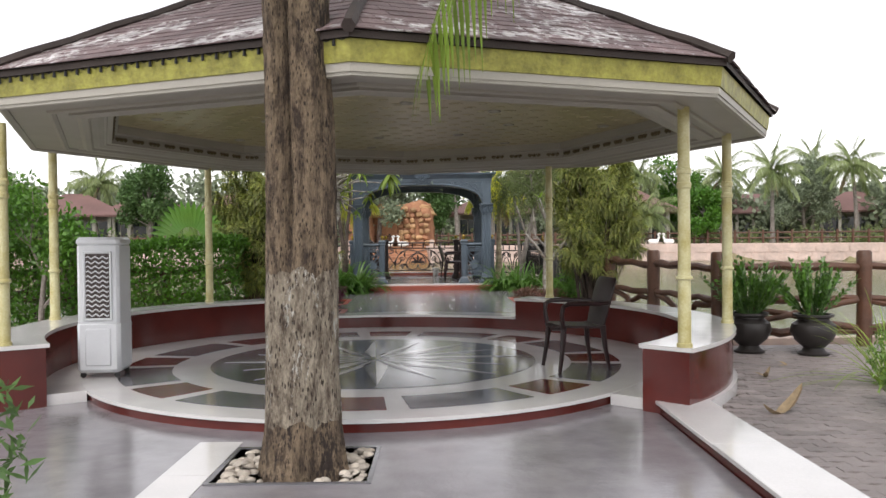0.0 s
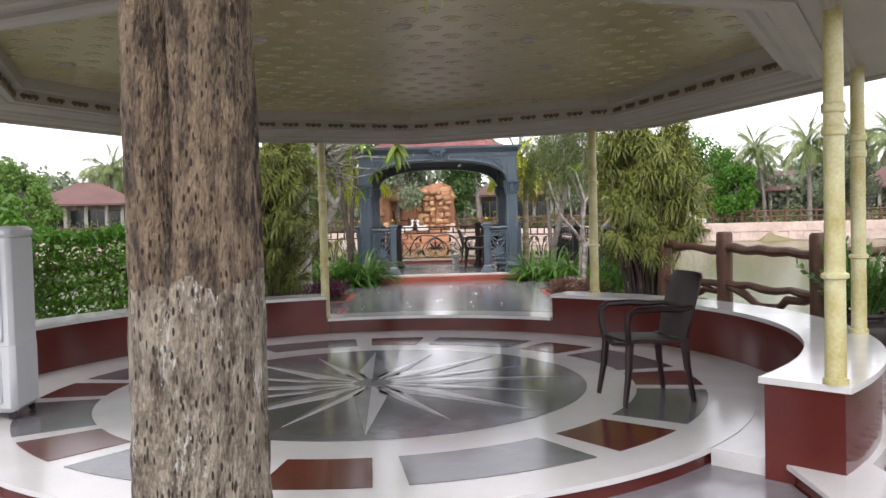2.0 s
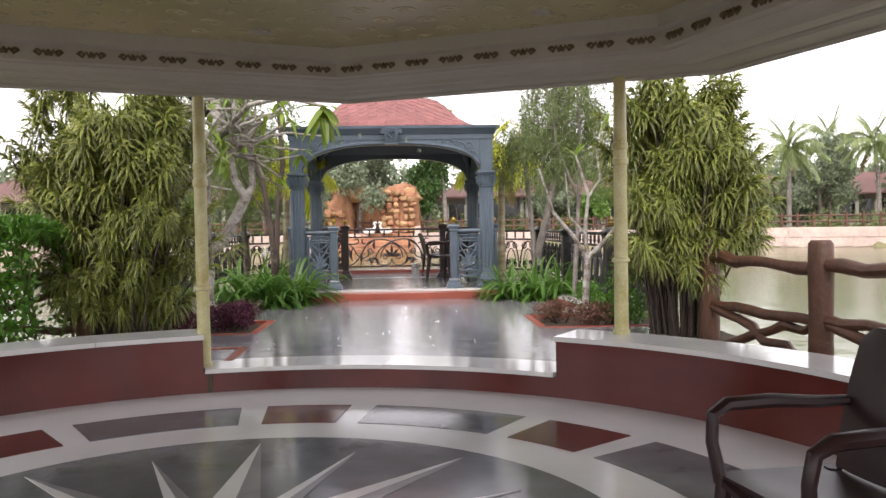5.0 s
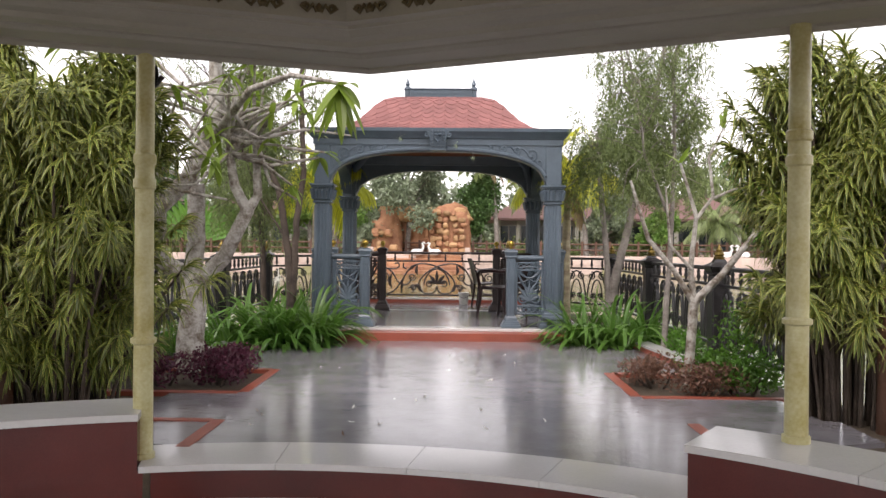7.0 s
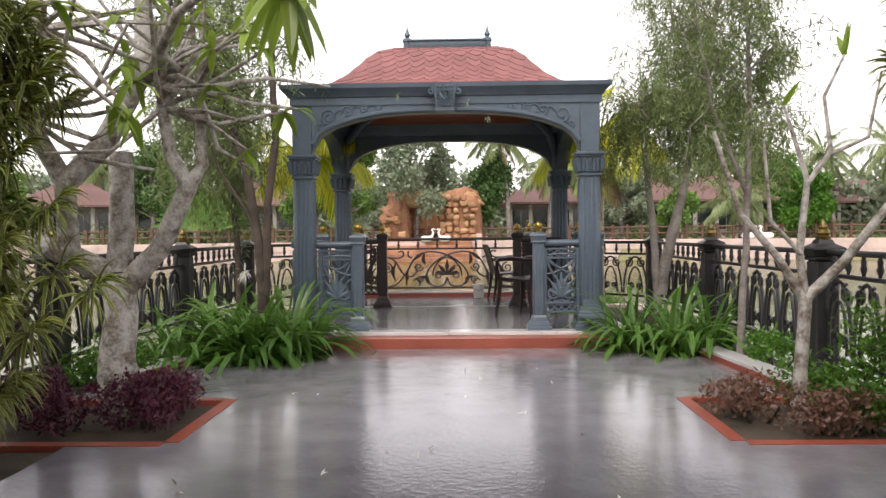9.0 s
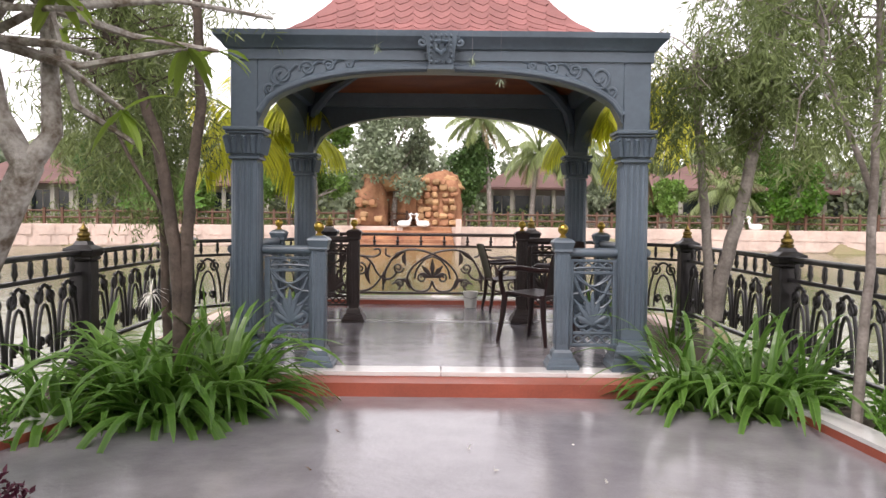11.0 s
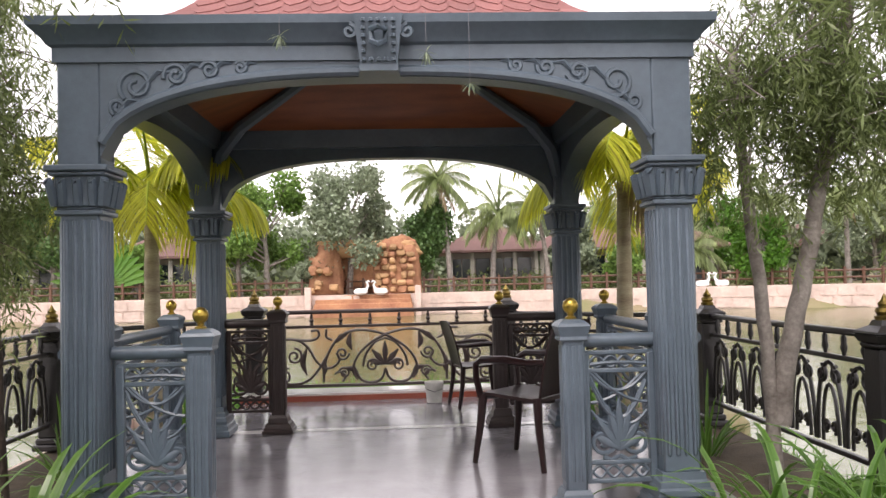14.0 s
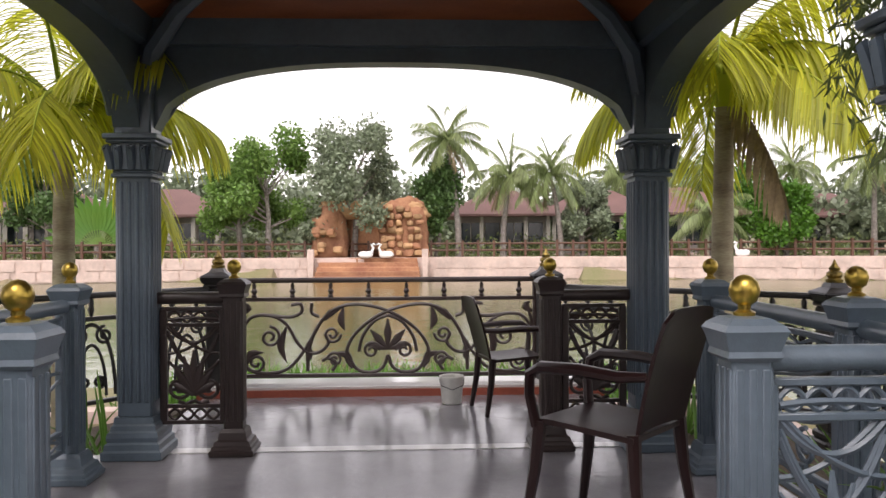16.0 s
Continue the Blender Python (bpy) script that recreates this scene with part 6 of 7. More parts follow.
weeping("slender grey-stemmed forked tree with weeping foliage", (2.2, 18.3, 0.14),
        [([(0, 0, 0), (0, 0, 0.5), (-0.06, 0, 1.3), (-0.13, 0, 2.0), (-0.17, 0, 2.65)], 0.046, 0.032),
         ([(0.03, 0, 0.45), (0.1, 0, 0.85), (0.23, 0, 1.35), (0.36, 0, 2.0), (0.53, 0, 2.7), (0.6, 0, 3.3), (0.75, 0, 4.1)], 0.066, 0.026),
         ([(-0.13, 0, 2.4), (0.15, 0, 2.45), (0.4, 0.05, 2.6)], 0.022, 0.014),
         ([(0.36, 0, 2.0), (0.75, -0.1, 2.3), (1.2, -0.15, 2.5)], 0.03, 0.01),
         ([(0.53, 0, 2.7), (0.2, 0, 3.3), (0.1, 0, 4.0)], 0.025, 0.01)], L_OLIVE, M_BARK2, random.Random(22), 170, 2.0, 0.5)
weeping("tall thin tree with light hanging foliage", (2.42, 16.2 + TY, 0.14),
        [([(0, 0, 0), (0.05, 0, 1.0), (0.12, 0.1, 2.0), (0.1, 0.1, 3.0), (0.2, 0.1, 4.0)], 0.035, 0.01), ([(0.1, 0.05, 1.4), (-0.2, 0.1, 2.2), (-0.35, 0.1, 3.1), (-0.5, 0.2, 3.7)], 0.02, 0.008)], L_OLIVE, M_BARK2, random.Random(27), 70, 1.9, 0.45)
weeping("tall thin grey tree with light hanging foliage", (-2.5, 18.8, 0.14),
        [([(0, 0, 0), (-0.05, 0, 1.2), (-0.15, 0, 2.2), (-0.1, 0, 3.4), (0, 0, 4.3)], 0.045, 0.012), ([(-0.1, 0, 1.6), (-0.5, 0.1, 2.4), (-0.7, 0.1, 3.3)], 0.025, 0.008)], L_OLIVE, M_BARK3, random.Random(28), 150, 1.7, 0.6)

palm("golden_palm", "golden-leaved palm with drooping yellow-green fronds beside the gazebo", (-2.15, 20.5, 0.14), 1.95, (0.0, 0, 0), 12, 1.10, 0.50, L_GOLD, random.Random(31), 54, 0.027, 0.55, 0.066, els=(80, 12), droop=1.7, seg=3, group="golden palms")
palm("golden_palm", "golden-leaved palm with drooping yellow-green fronds beside the gazebo", (1.86, 20.5, 0.14), 2.15, (0.03, 0, 0), 12, 1.10, 0.50, L_GOLD, random.Random(32), 54, 0.027, 0.55, 0.066, els=(80, 12), droop=1.7, seg=3, dead=1, group="golden palms")

# hedge and left trees
hd = thing("hedge", "clipped bright green leafy hedge behind the bench", "hedge", pose(-5.6, 12.2, -0.14))
hr = random.Random(41)


def hedge_point(q):
    x, y = q.uniform(-2.95, 2.95), q.uniform(-0.38, 0.38)
    top = 1.45 + 0.10 * noise.noise(Vector((x * 1.3, y * 2, 0))) + 0.05 * noise.noise(Vector((x * 5, y * 5, 3)))
    f = q.choice((0, 0, 1))
    return Vector((x, y, top - abs(q.gauss(0, 0.06)))) if f == 1 else Vector((x, (-0.38 if q.random() < 0.75 else 0.38) * q.uniform(0.8, 1.15), top * q.uniform(0.12, 1.0)))


part("foliage", leaf_cloud(Mesh(), hr, 26000, hedge_point, 0.085, 0.04, 0.4), L_HEDGE, hd)
st = Mesh()
for k in range(60):
    x = hr.uniform(-2.9, 2.9)
    st.tube([(x, 0, 0), (x + hr.uniform(-0.15, 0.15), hr.uniform(-0.1, 0.1), 0.6), (x + hr.uniform(-0.25, 0.25), hr.uniform(-0.2, 0.2), 1.25)], [0.015, 0.012, 0.006], 5)
tagged(part("stem_growth", st, M_BARK3, hd), kind="stuff")
tree("leafy_tree", "young light green tree beyond the hedge", (-6.9, 11.2, -0.14), [((0, 0, 0), (0.05, 0, 1), 0.06, 1.1), ((0.1, 0, 0), (0.25, 0.1, 1), 0.04, 1.0)], 3, L_HEDGE, M_BARK2, random.Random(51), 0.10, 0.05, 22, 0.35, 0.1, 0.72, 3, 0.7)
tree("leafy_tree", "young light green tree beyond the hedge", (-5.3, 11.0, -0.14), [((0, 0, 0), (0.0, 0, 1), 0.05, 1.0)], 3, L_HEDGE, M_BARK2, random.Random(52), 0.10, 0.05, 18, 0.32, 0.1, 0.7, 3, 0.7)

# plants at the edges of the front floor
shrub("dark_shrub", "dark glossy-leaved shrub beside the front floor", (-2.05, 3.45, -0.10), (0.42, 0.35, 0.85), 700, L_DEEP, r, 0.13, 0.03, 8)
strap_plant("fountain_palm", "feathery yellow-green potted foliage", (4.55, 7.1, -0.10), 70, 1.0, 0.02, L_FROND, r, 1.3, 0.1, (20, 85), cat="plant")
shrub("round_shrub", "clipped round green shrub on the paving", (4.3, 5.9, -0.10), (0.42, 0.42, 0.75), 5200, L_GREEN, r, 0.08, 0.014, 8)

# coconut palm beside the path, one frond hanging into the picture
cp = palm("coconut_palm", "coconut palm whose frond hangs before the pavilion", (3.3, 1.3, -0.14), 4.6, (-0.5, 0.3, 0), 8, 2.6, 0.6, L_COCO, random.Random(61), 30, 0.03, 0.5, 0.13, els=(70, 15))
st, lf = Mesh(), Mesh()
frond(st, lf, (-0.5, 0.3, 4.7), math.atan2(2.5, -2.1), radians(12), 4.7, 1.5, 60, 0.95, 0.034, 1.3, random.Random(62))
f = part("frond", lf, L_FROND, cp, "fresh green hanging frond")
part("rib", st, L_FROND, f)

# pots by the log fence
for x, y in ((4.74, 9.05), (4.08, 9.3)):
    pt = thing("plant_pot", "dark urn-shaped pot with a leafy green plant", "potted plant", pose(x, y, -0.09) @ Matrix.Scale(0.86, 4), "pots by the fence")
    part("pot", Mesh().lathe([(0.2, 0), (0.21, 0.03), (0.15, 0.06), (0.13, 0.1), (0.24, 0.2), (0.30, 0.32), (0.28, 0.42), (0.2, 0.48), (0.2, 0.50), (0.26, 0.53), (0.26, 0.56), (0.22, 0.56), (0.19, 0.5), (0.02, 0.49)], 24), M_POT, pt)
    lf, sm = Mesh(), Mesh()
    for k in range(46):
        a, e = r.uniform(0, 6.28), radians(r.uniform(40, 88))
        d = Vector((math.cos(a) * math.cos(e), math.sin(a) * math.cos(e), math.sin(e)))
        ln = r.uniform(0.45, 0.82)
        b = Vector((math.cos(a) * 0.08, math.sin(a) * 0.08, 0.5))
        sm.tube([b, b + d * ln], [0.012, 0.006], 5)
        for j in range(9):
            for s in (-1, 1):
                lf.leaf(b + d * ln * (0.25 + 0.75 * j / 8), (d * 0.7 + d.orthogonal().normalized() * s * 0.8).normalized(), unit(r), 0.12, 0.05)
    tagged(part("stem_growth", sm, L_DEEP, pt), kind="stuff")
    part("leaves", lf, L_LILY, pt)

# ---- log fence ----
lfence = thing("log_fence", "rustic brown log-shaped fence along the water", "fence")
lr = random.Random(71)
FP = [(3.12, 12.75), (3.45, 11.28), (3.85, 9.7), (5.7, 9.75), (7.6, 9.8), (9.6, 9.85)]


def log(p, q, rad, bend=0.05):
    p, q = Vector(p), Vector(q)
    pts = [p.lerp(q, i / 7) + Vector((lr.uniform(-1, 1), lr.uniform(-1, 1), lr.uniform(-1, 1))) * bend * (0 < i < 7) for i in range(8)]
    return Mesh().tube(pts, [rad * lr.uniform(0.82, 1.2) for _ in pts], 9)


for x, y in FP:
    part("log_post", Mesh().lathe([(0.09, -0.2), (0.095, 0.2), (0.088, 0.6), (0.094, 1.0), (0.09, 1.19), (0.07, 1.215)], 14, (x, y, -0.1)), M_LOG, lfence)
for (x0, y0), (x1, y1) in zip(FP, FP[1:]):
    part("log_rail", log((x0, y0, 0.93), (x1, y1, 0.90), 0.05, 0.02), M_LOG, lfence)
    part("log_rail", log((x0, y0, 0.52), (x1, y1, 0.50), 0.045, 0.03), M_LOG, lfence)
    part("log_rail", log((x0, y0, 0.10), (x1, y1, 0.12), 0.05, 0.03), M_LOG, lfence)
    part("log_brace", log((x0, y0, 0.50), (x1, y1, 0.12), 0.04, 0.04), M_LOG, lfence)
    part("log_brace", log((x0, y0, 0.12), (x1, y1, 0.50), 0.04, 0.04), M_LOG, lfence)
hf = thing("log_fence", "dark log-shaped fence behind the hedge", "fence")
for k in range(5):
    x = -8.4 + 1.45 * k
    part("log_post", Mesh().lathe([(0.07, -0.2), (0.075, 0.5), (0.07, 1.0), (0.05, 1.02)], 10, (x, 12.62, -0.1)), M_LOG, hf)
    if k < 4:
        for z in (0.35, 0.8):
            part("log_rail", log((x, 12.62, z), (x + 1.45, 12.62, z + 0.05), 0.04, 0.03), M_LOG, hf)
        part("log_brace", log((x, 12.62, 0.35), (x + 1.45, 12.62, 0.8), 0.035, 0.03), M_LOG, hf)

# ---- loose litter ----
for k in range(26):
    x, y = r.uniform(-1.2, 1.2), r.uniform(12.2, 16.6)
    m = Mesh()
    for j in range(3):
        m.blade((0, 0, 0.004), unit(r) + Vector((0, 0, 0.2)), (0, 0, 1), 0.03, 0.016, 0.6, 2, 0.5, 0.1)
    solid("fallen_petal", m, L_FLOWER if k % 4 else L_RUST, "small fallen petal on the wet floor", "petal", group="fallen petals", m=TURN @ pose(x, y, SILL))
dl = Mesh()
dl.blade((0, 0, 0.01), (0.8, 0.3, 0.35), (0, 0, 1), 0.32, 0.12, -0.8, 6, 0.6, 0.3)
dl.blade((0, 0, 0.01), (-0.6, -0.1, 0.1), (0, 0, 1), 0.16, 0.09, -0.6, 4, 0.6, 0.3)
solid("dry_leaf", dl, M_DRYLEAF, "large curled dry leaf on the paving", "leaf", m=pose(3.05, 5.95, -0.09), smooth=0)
for x, y in ((3.6, 7.6), (4.1, 8.3)):
    dl = Mesh()
    for k in range(4):
        dl.blade((0, 0, 0.005), unit(r) + Vector((0, 0, 0.3)), (0, 0, 1), 0.12, 0.05, 0.5, 3, 0.5, 0.2)
    solid("dry_leaf", dl, M_DRYLEAF, "small dry leaves on the paving", "leaf", m=pose(x, y, -0.09), smooth=0)
for x, z, ln in ((0.42, 2.62, 0.35), (-0.45, 2.72, 0.12), (0.22, 2.70, 0.2)):
    ap = thing("air_plant", "small dried air plant hung from the gazebo beam on a thread", "hanging plant", TURN @ pose(AX + x, 17.27, 2.74))
    part("thread", Mesh().tube([(0, 0, 0), (0, 0, -ln)], 0.0012, 4), M_GREY, ap)
    m = Mesh()
    for k in range(16):
        m.blade((0, 0, -ln), unit(r) + Vector((0, 0, -0.3)), (0, 0, 1), 0.07, 0.008, 0.8, 3, 0.5, 0.1)
    part("leaves", m, L_GREYG, ap)

# ---- far shore ----
def bank_point(az, extra=0.0):
    """A point on the far shore by its bearing in degrees from the terrace."""
    a = radians(90 - az)
    for k in range(4000):
        d = 20 + k * 0.02
        x, y = d * math.cos(a), 15 + d * math.sin(a)
        if math.hypot(x * 0.8, y - 14) > 49.6 + extra:
            return x, y
    return 0.0, 70.0


def house(at, label, w=6.0, d=5.4):
    """A low villa with a hipped roof, a verandah on posts, doors and windows, facing -y."""
    t = thing("villa", label, "house", at, "lakeside villas")
    part("wall", Mesh().box(-w / 2, w / 2, 0, d, 0, 2.9), M_WALL, t, smooth=0)
    e, rz = 1.2, 2.75
    part("roof", Mesh().add([(-w / 2 - e, -e - 0.8, rz), (w / 2 + e, -e - 0.8, rz), (w / 2 + e, d + e, rz), (-w / 2 - e, d + e, rz), (-w / 2 + 2.2, d / 2 - 0.4, rz + 1.9), (w / 2 - 2.2, d / 2 - 0.4, rz + 1.9),
                             (-w / 2 - e, -e - 0.8, rz - 0.15), (w / 2 + e, -e - 0.8, rz - 0.15), (w / 2 + e, d + e, rz - 0.15), (-w / 2 - e, d + e, rz - 0.15)],
                            [(0, 1, 5, 4), (1, 2, 5), (2, 3, 4, 5), (3, 0, 4), (0, 1, 7, 6), (1, 2, 8, 7), (2, 3, 9, 8), (3, 0, 6, 9), (6, 7, 8, 9)]), M_ROOF, t, "red-brown hipped roof", smooth=0)
    for k in range(5):
        x = -w / 2 + w * k / 4
        part("verandah_post", Mesh().box(x - 0.14, x + 0.14, -1.5, -1.22, 0, 2.65, 0.02), M_SOFFIT, t)
    for k in range(4):
        x = -w / 2 + w * (k + 0.5) / 4
        if k % 2:
            part("door", Mesh().box(x - 0.5, x + 0.5, -0.05, 0.02, 0.02, 2.2, 0.01), M_WINDOW, t, "dark glazed door")
        else:
            wi = part("window", Mesh().box(x - 0.7, x + 0.7, -0.04, 0.02, 0.6, 2.2, 0.01), M_WINDOW, t)
            part("window_frame", Mesh().box(x - 0.03, x + 0.03, -0.07, -0.03, 0.6, 2.2).box(x - 0.76, x + 0.76, -0.07, -0.03, 2.2, 2.28), M_SOFFIT, wi, smooth=0)
    part("plinth", Mesh().box(-w / 2 - 0.6, w / 2 + 0.6, -1.7, d + 0.3, -0.3, 0.06), M_BANK, t, smooth=0)
    return t


first = None
for az in (-54, -46, -38, -30, -24.5, -17.5, 5.0, 11.5, 17.0, 25.8, 33, 40, 48):
    x, y = bank_point(az, 8.5 if az < 20 else 19.0)
    m = Matrix.Translation((x, y, 0.68)) @ Euler((0, 0, radians(-az * 0.7))).to_matrix().to_4x4()
    first = copy_thing(first, m) if first else house(m, "low lakeside villa with a red-brown hipped roof and verandah")

bf = thing("bank_fence", "brown wooden two-rail fence along the far bank", "fence")
fm3, fr3 = Mesh(), Mesh()
pts = [bank_point(-60 + 120 * k / 110, 0.5) for k in range(111)]
for (x0, y0), (x1, y1) in zip(pts, pts[1:]):
    fm3.box(x0 - 0.07, x0 + 0.07, y0 - 0.07, y0 + 0.07, 0.5, 1.65)
    for z in (1.05, 1.45):
        fr3.tube([(x0, y0, z), (x1, y1, z)], 0.06, 5)
tagged(part("fence_post", fm3, M_LOG, bf, smooth=0), kind="stuff")
tagged(part("fence_rail", fr3, M_LOG, bf), kind="stuff")

# waterfall rock
RX, RY = -3.6, 63.2
rk = thing("waterfall_rock", "orange-brown artificial waterfall rock with a recess and stepped base", "rock", pose(RX, RY, 0.0))
rr2 = random.Random(81)


def boulder(c, s, seed, n=14):
    m, vs = Mesh(), []
    for j in range(n + 1):
        th = math.pi * j / n
        for i in range(2 * n):
            ph = math.pi * i / n
            d = Vector((math.sin(th) * math.cos(ph), math.sin(th) * math.sin(ph), math.cos(th)))
            q = 1 + 0.22 * noise.noise(d * 1.7 + Vector((seed, 0, 0))) + 0.12 * noise.noise(d * 4.5 + Vector((0, seed, 0)))
            sq = Vector((abs(d.x) ** 0.7 * (1 if d.x > 0 else -1), abs(d.y) ** 0.7 * (1 if d.y > 0 else -1), abs(d.z) ** 0.7 * (1 if d.z > 0 else -1)))
            vs.append((c[0] + sq.x * s[0] * q, c[1] + sq.y * s[1] * q, c[2] + sq.z * s[2] * q))
    m.add(vs, [(j * 2 * n + i, j * 2 * n + (i + 1) % (2 * n), (j + 1) * 2 * n + (i + 1) % (2 * n), (j + 1) * 2 * n + i) for j in range(n) for i in range(2 * n)])
    return m


for c, s, k in (((1.9, 0.8, 2.1), (1.55, 1.2, 2.0), 1), ((-2.4, 0.9, 2.0), (1.1, 1.1, 1.9), 2), ((-0.2, 2.4, 2.2), (2.3, 1.0, 1.7), 3), ((1.8, 0.9, 3.35), (1.6, 1.1, 0.6), 4), ((-1.7, 1.2, 3.45), (1.9, 1.0, 0.6), 5)):
    part("boulder", boulder(c, s, k * 3.1, 22), M_ROCKPALE if k > 3 else M_ROCK, rk, smooth=60)
for k in range(44):
    x = 0.75 + 0.52 * (k % 5) + rr2.uniform(-0.12, 0.12) if k < 34 else rr2.uniform(-3.2, -1.8)
    z = 0.95 + 0.42 * (k // 5) + rr2.uniform(-0.08, 0.08) if k < 34 else rr2.uniform(0.9, 2.6)
    part("rock_block", boulder((x, -0.42 - 0.22 * rr2.random(), z), (rr2.uniform(0.18, 0.30), 0.25, rr2.uniform(0.15, 0.24)), k * 1.7, 6), M_ROCKPALE if k % 3 else M_ROCK, rk, smooth=30)
for k in range(5):
    part("ledge", Mesh().box(-3.0 + 0.05 * k, 3.0 - 0.05 * k, -2.4 + 0.38 * k, 0.3, -1.2, -0.35 + 0.25 * k, 0.05), M_ROCK, rk, "stepped orange ledge")
for s in (-1, 1):
    part("end_post", Mesh().box(s * 3.25 - 0.18, s * 3.25 + 0.18, -1.6, -1.2, -1.2, 1.15, 0.04), M_BANK, rk)


def swan(at, flip):
    t = thing("swan_statue", "white concrete swan statue by the water", "statue", at, "swan statues")
    m = Mesh()
    m.add(boulder((0, 0, 0.28), (0.5, 0.26, 0.24), 5, 8).v, boulder((0, 0, 0.28), (0.5, 0.26, 0.24), 5, 8).f)
    m.tube([(-flip * 0.4, 0, 0.4), (-flip * 0.55, 0, 0.75), (-flip * 0.42, 0, 1.0), (-flip * 0.56, 0, 1.05), (-flip * 0.72, 0, 0.96)], [0.13, 0.09, 0.08, 0.09, 0.03], 8)
    part("body", m, M_SWAN, t, smooth=60)
    t.scale = (0.8, 0.8, 0.8)


swan(pose(RX - 0.15, RY - 1.2, 0.62), -1)
swan(pose(RX + 1.05, RY - 1.2, 0.62), 1)
x, y = bank_point(20.2, 0.2)
swan(pose(x - 0.6, y, 0.62), -1)
swan(pose(x + 0.6, y, 0.62), 1)

# trees of the far shore
def far_tree(az, extra, h, leafm, seed, label, fat=1.0):
    x, y = bank_point(az, extra)
    q = random.Random(seed)
    t = thing("shore_tree", label, "tree", Matrix.Translation((x, y, 0.6)))
    w, c = Mesh(), Mesh()
    w.tube([(0, 0, 0), (q.uniform(-0.2, 0.2), 0, h * 0.3), (q.uniform(-0.4, 0.4), 0, h * 0.7)], [0.22, 0.16, 0.06], 8)
    lumps = []
    for k in range(16):
        a, u = q.uniform(0, 6.28), q.random()
        lumps.append((Vector((math.cos(a) * h * 0.28 * fat * (1.1 - 0.5 * u), math.sin(a) * h * 0.28 * fat * (1.1 - 0.5 * u), h * (0.3 + 0.62 * u))), h * q.uniform(0.09, 0.17)))
        w.tube([(0, 0, h * (0.2 + 0.4 * u)), tuple(lumps[-1][0])], [0.07, 0.02], 5)
    for p, rad in lumps:
        for _ in range(620):
            c.leaf(p + unit(q) * rad * q.uniform(0.45, 1.2), unit(q), unit(q), 0.3 * q.uniform(0.6, 1.2), 0.17)
    part("trunk", w, M_BARK2, t)
    part("crown", c, leafm, t)


far_tree(-11.2, 1.5, 8.0, L_GREEN, 101, "dense round green tree on the far bank", 1.0)
far_tree(-13.0, 3.0, 6.0, L_GREEN, 102, "green tree on the far bank", 1.0)
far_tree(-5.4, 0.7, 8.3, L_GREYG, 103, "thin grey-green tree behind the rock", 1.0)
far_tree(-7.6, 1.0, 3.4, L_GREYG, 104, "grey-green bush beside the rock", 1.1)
far_tree(0.4, 2.0, 5.6, L_DEEP, 105, "dark green columnar tree beside the rock", 0.6)
far_tree(-20, 2.0, 3.2, L_GREEN, 106, "small green tree on the far bank", 1.2)
far_tree(14.6, 1.5, 3.2, L_GREEN, 107, "small green tree on the far bank", 1.2)
far_tree(23.5, 1.5, 4.0, L_HEDGE, 108, "small bright green tree on the far bank", 1.1)
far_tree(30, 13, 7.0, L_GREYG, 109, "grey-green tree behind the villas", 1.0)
far_tree(-25, 3, 6.5, L_DEEP, 110, "dark green tree between the villas", 1.0)
far_tree(-35, 2, 5.5, L_GREEN, 111, "green tree between the villas", 1.1)
far_tree(41, 2, 5.5, L_GREEN, 112, "green tree between the villas", 1.1)
far_tree(20.5, 16, 8.0, L_HEDGE, 113, "bright green tree behind the villas", 1.2)
far_tree(10.5, 3, 4.5, L_GREYG, 114, "grey-green tree on the far bank", 1.1)

for az, extra, h, seed, label in ((1.9, 1.5, 7.0, 201, "tall coconut palm on the far bank"), (5.0, 2.5, 4.8, 202, "coconut palm on the far bank"), (9.0, 2.0, 4.9, 203, "coconut palm on the far bank"),
                                  (13.0, 12.0, 5.4, 204, "coconut palm behind the villas"), (17.5, 14.0, 6.1, 205, "coconut palm behind the villas"), (24.5, 15.0, 6.1, 206, "coconut palm behind the villas"), (28.5, 5.0, 5.6, 207, "coconut palm beside a villa"),
                                  (34.0, 9.0, 6.1, 208, "coconut palm behind the villas"), (30.5, 14.0, 6.8, 209, "coconut palm behind the villas"), (19.0, 2.0, 2.2, 210, "young coconut palm on the far bank"), (-28, 12, 5.4, 211, "coconut palm behind the villas"), (39, 12, 6.1, 212, "coconut palm behind the villas")):
    x, y = bank_point(az, extra)
    palm("coconut_palm", label, (x, y, 0.6), h, (random.Random(seed).uniform(-0.8, 0.8), 0, 0), 22, 2.9, 0.95, L_COCO, random.Random(seed), 26, 0.14, 0.42, 0.15, M_BARK2, els=(86, -20), droop=1.5, dead=2 if seed < 204 else 1, seg=1, group="coconut palms")

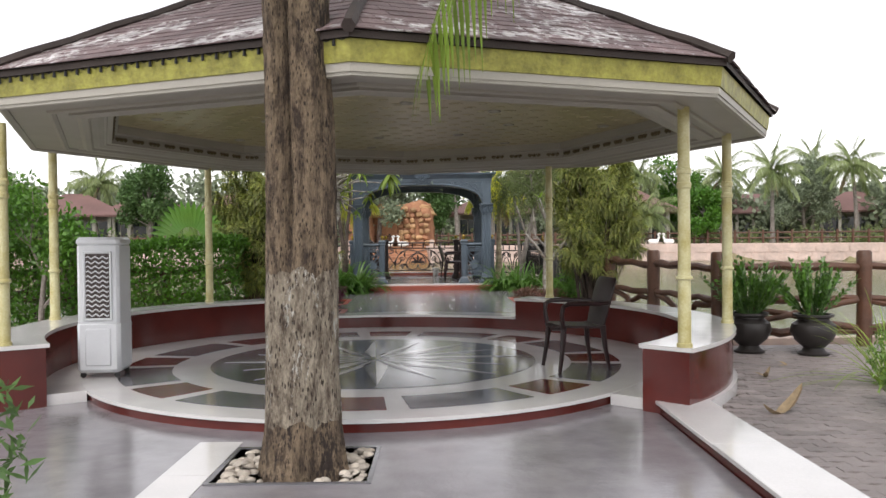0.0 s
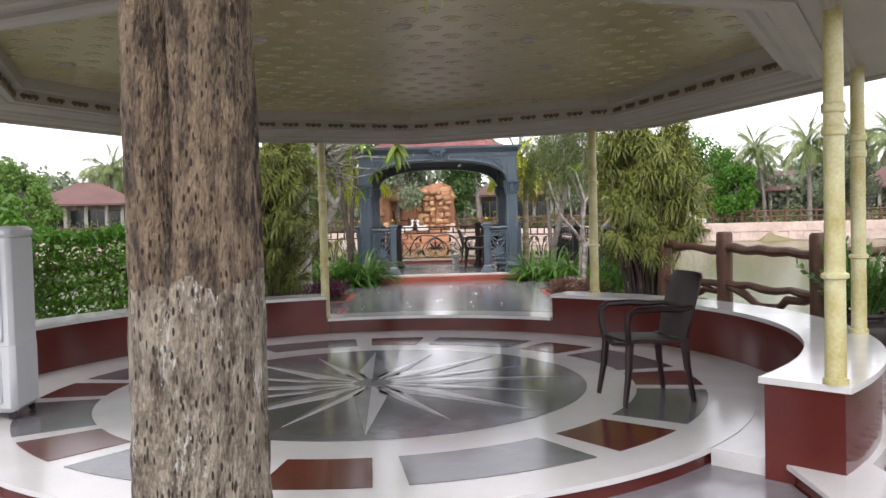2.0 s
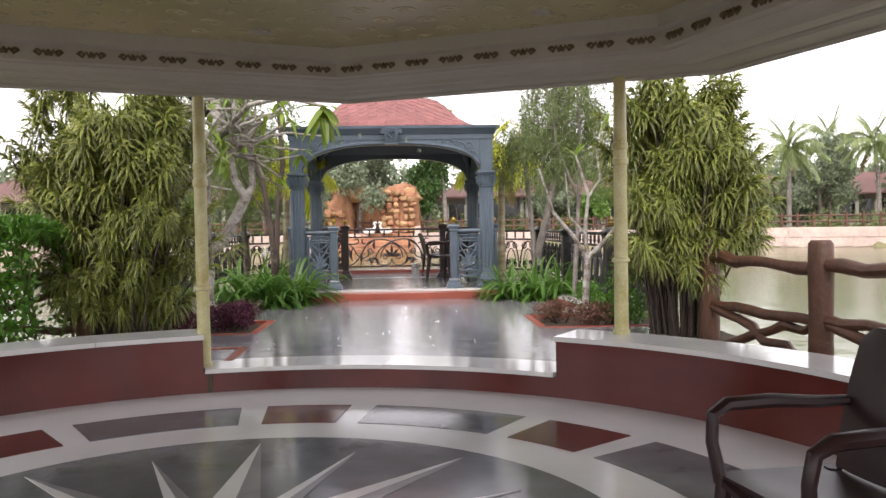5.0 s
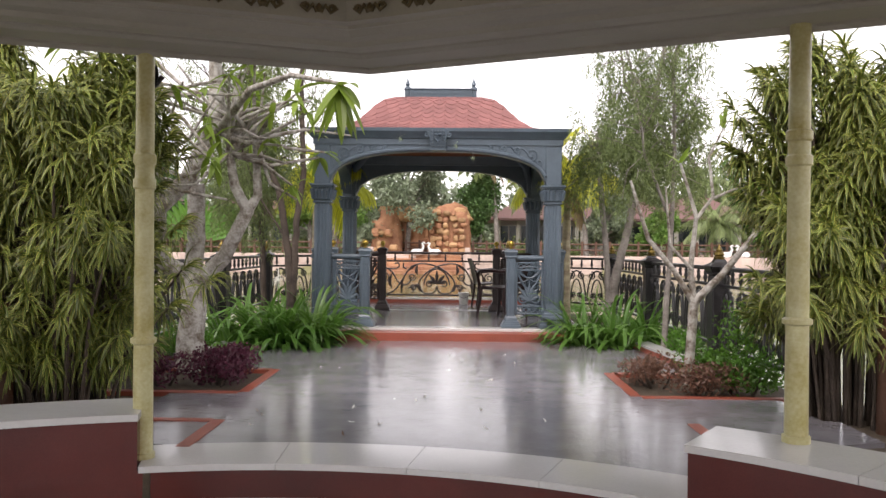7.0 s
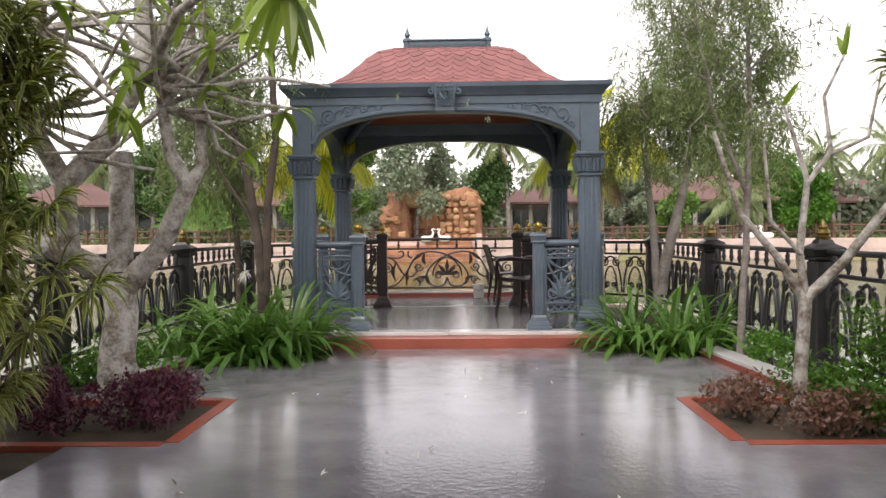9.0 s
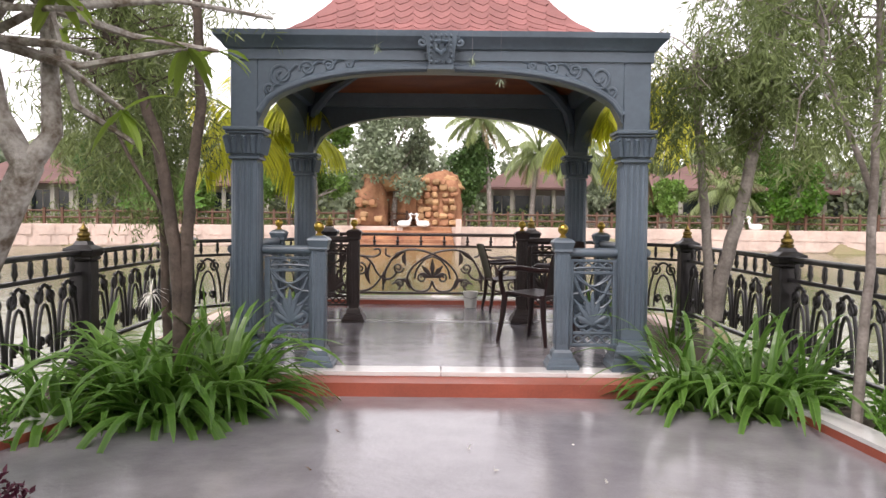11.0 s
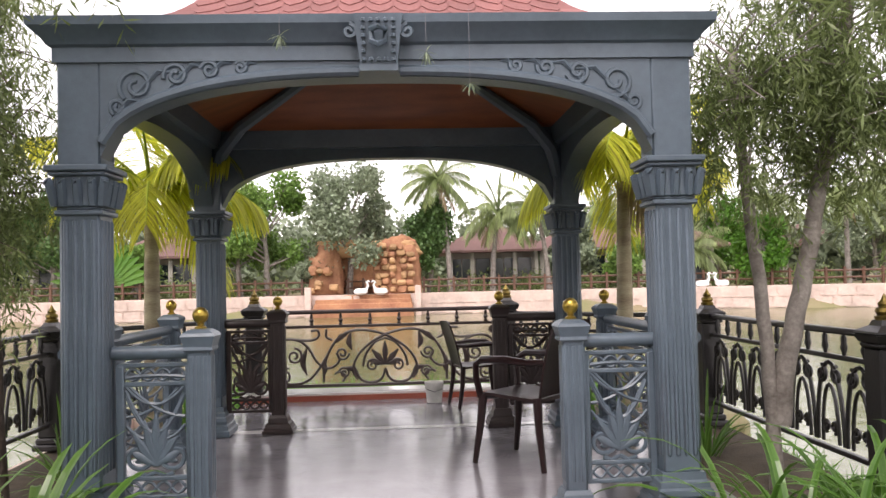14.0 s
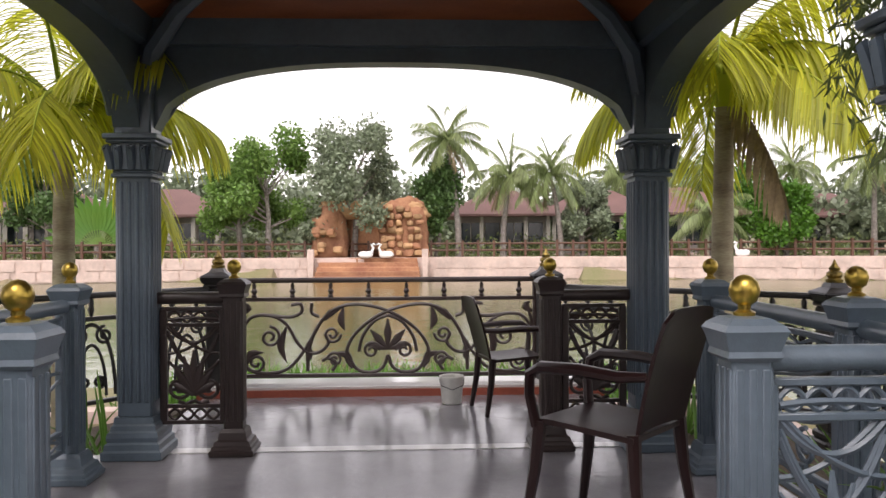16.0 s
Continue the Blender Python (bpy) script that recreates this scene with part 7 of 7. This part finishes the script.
x, y = bank_point(-22.0, 0.8)
tp = thing("fan_palm", "fan-shaped traveller's palm on the far bank", "palm tree", Matrix.Translation((x, y, 0.6)))
part("trunk", Mesh().tube([(0, 0, 0), (0, 0, 0.9)], [0.22, 0.18], 10), M_BARK2, tp)
for k in range(17):
    a = radians(-75 + 150 * k / 16)
    lf = Mesh()
    lf.blade((math.sin(a) * 0.9, 0, 0.8 + math.cos(a) * 0.9), (math.sin(a), -0.1, math.cos(a)), (0, -1, 0.1), 2.1, 0.55, 0.25, 5, 0.6, 0.1)
    f = part("frond", lf, L_HEDGE, tp)
    part("stalk", Mesh().tube([(0, 0, 0.7), (math.sin(a) * 0.95, 0, 0.8 + math.cos(a) * 0.95)], 0.04, 5), L_GREEN, f)

# woods behind the villas
wr = random.Random(91)
wd = Mesh()
for k in range(170):
    az = -66 + 132 * k / 169 + wr.uniform(-0.3, 0.3)
    x, y = bank_point(az, wr.uniform(17, 30))
    h = wr.uniform(3.5, 7.5)
    for j in range(7):
        c = Vector((x + wr.uniform(-2, 2), y + wr.uniform(-2, 2), 0.6 + h * wr.uniform(0.15, 0.9)))
        rad = wr.uniform(1.0, 1.9)
        for _ in range(75):
            wd.leaf(c + unit(wr) * rad * wr.uniform(0.4, 1.1), unit(wr), unit(wr), 0.75 * wr.uniform(0.6, 1.2), 0.42)
solid("far_woods", wd, L_GREYG, "grey-green woods behind the villas, paled by haze in the leaf colour", "woods", "stuff")
sb = Mesh()
for k in range(130):
    az = wr.uniform(-60, 60)
    if -9.5 < az < 0.5:
        continue
    x, y = bank_point(az, wr.uniform(1.2, 7))
    for _ in range(150):
        sb.leaf(Vector((x, y, 0.6)) + Vector((wr.gauss(0, 0.6), wr.gauss(0, 0.6), abs(wr.gauss(0, 0.55)))), unit(wr), unit(wr), 0.3, 0.12)
solid("shore_bushes", sb, L_OLIVE, "low scattered bushes along the far bank", "bushes", "stuff")
gm = Mesh()
for k in range(7800):
    s = wr.choice((0, 1, 2))
    p = (wr.uniform(-2.6, 2.5), wr.uniform(22.35, 24.3), -0.08) if s else (wr.choice((-3.3, 3.2)) + wr.uniform(-0.4, 0.4), wr.uniform(13, 22), -0.35)
    gm.blade(p, unit(wr) * 0.5 + Vector((0, 0, 1)), (0, 1, 0), wr.uniform(0.15, 0.4), 0.02, 0.5, 2, 0.5, 0.1)
solid("shore_grass", gm, L_HEDGE, "bright green grass tufts at the foot of the terrace", "grass", "stuff")
solid("shore_berm", Mesh().box(-3.8, 3.7, 22.4, 24.4, -1.6, -0.07, 0.1), M_LAND, "grassy strip at the foot of the terrace", "ground", "structure")
for s in (-1, 1):
    solid("shore_berm", Mesh().box(AX + s * 2.95, AX + s * 3.8, 12.85, 22.4, -1.6, -0.36, 0.1), M_LAND, "grassy strip beside the terrace", "ground", "structure")

# ---- interlocking pavers ----
pv = thing("pavement", "zigzag interlocking grey-pink concrete pavers", "paving", kind="structure")
PL, PW, ZZ = 0.23, 0.115, 0.022
prof = [(-0.5, 0), (-0.25, 1), (0, 0), (0.25, -1), (0.5, 0)]
outline = [(a * PL, -PW / 2 + b * ZZ) for a, b in prof] + [(a * PL, PW / 2 + b * ZZ) for a, b in prof[::-1]]
ins = [(x * 0.965, y * 0.93) for x, y in outline]
n = len(outline)
pm = Mesh().add([(x * 0.985, y * 0.97, -0.06) for x, y in outline] + [(x * 0.985, y * 0.97, -0.006) for x, y in outline] + [(x, y, 0) for x, y in ins],
                [(i, (i + 1) % n, n + (i + 1) % n, n + i) for i in range(n)] + [(n + i, n + (i + 1) % n, 2 * n + (i + 1) % n, 2 * n + i) for i in range(n)] + [tuple(range(2 * n, 3 * n))])
paver = pm.data("paver", M_PAVER, 0)
pr, rest, count = random.Random(95), Mesh(), 0
for j in range(72):
    for i in range(32):
        x, y = 2.66 + i * PL + (j % 2) * PL / 2, 2.6 + j * PW * 0.985
        if y > 9.9 or math.hypot(x - CX, y - CY) < RB1 + 0.02:
            continue
        z = -0.09 + pr.uniform(-0.003, 0.003)
        if count < 300 and x < 4.3 and 4.8 < y < 8.6:
            part("paver", paver, None, pv, m=pose(x, y, z, pr.uniform(-0.6, 0.6), pr.uniform(-0.6, 0.6), pr.uniform(-0.6, 0.6)))
            count += 1
        else:
            rest.add([(a + x, b + y, c + z) for a, b, c in pm.v], pm.f)
tagged(part("pavers", rest, M_PAVER, pv, smooth=0), kind="stuff")
part("bed", Mesh().box(2.54, 10.0, -3.0, 10.05, -0.3, -0.115), M_SOIL, pv, "dark sand in the joints", smooth=0)
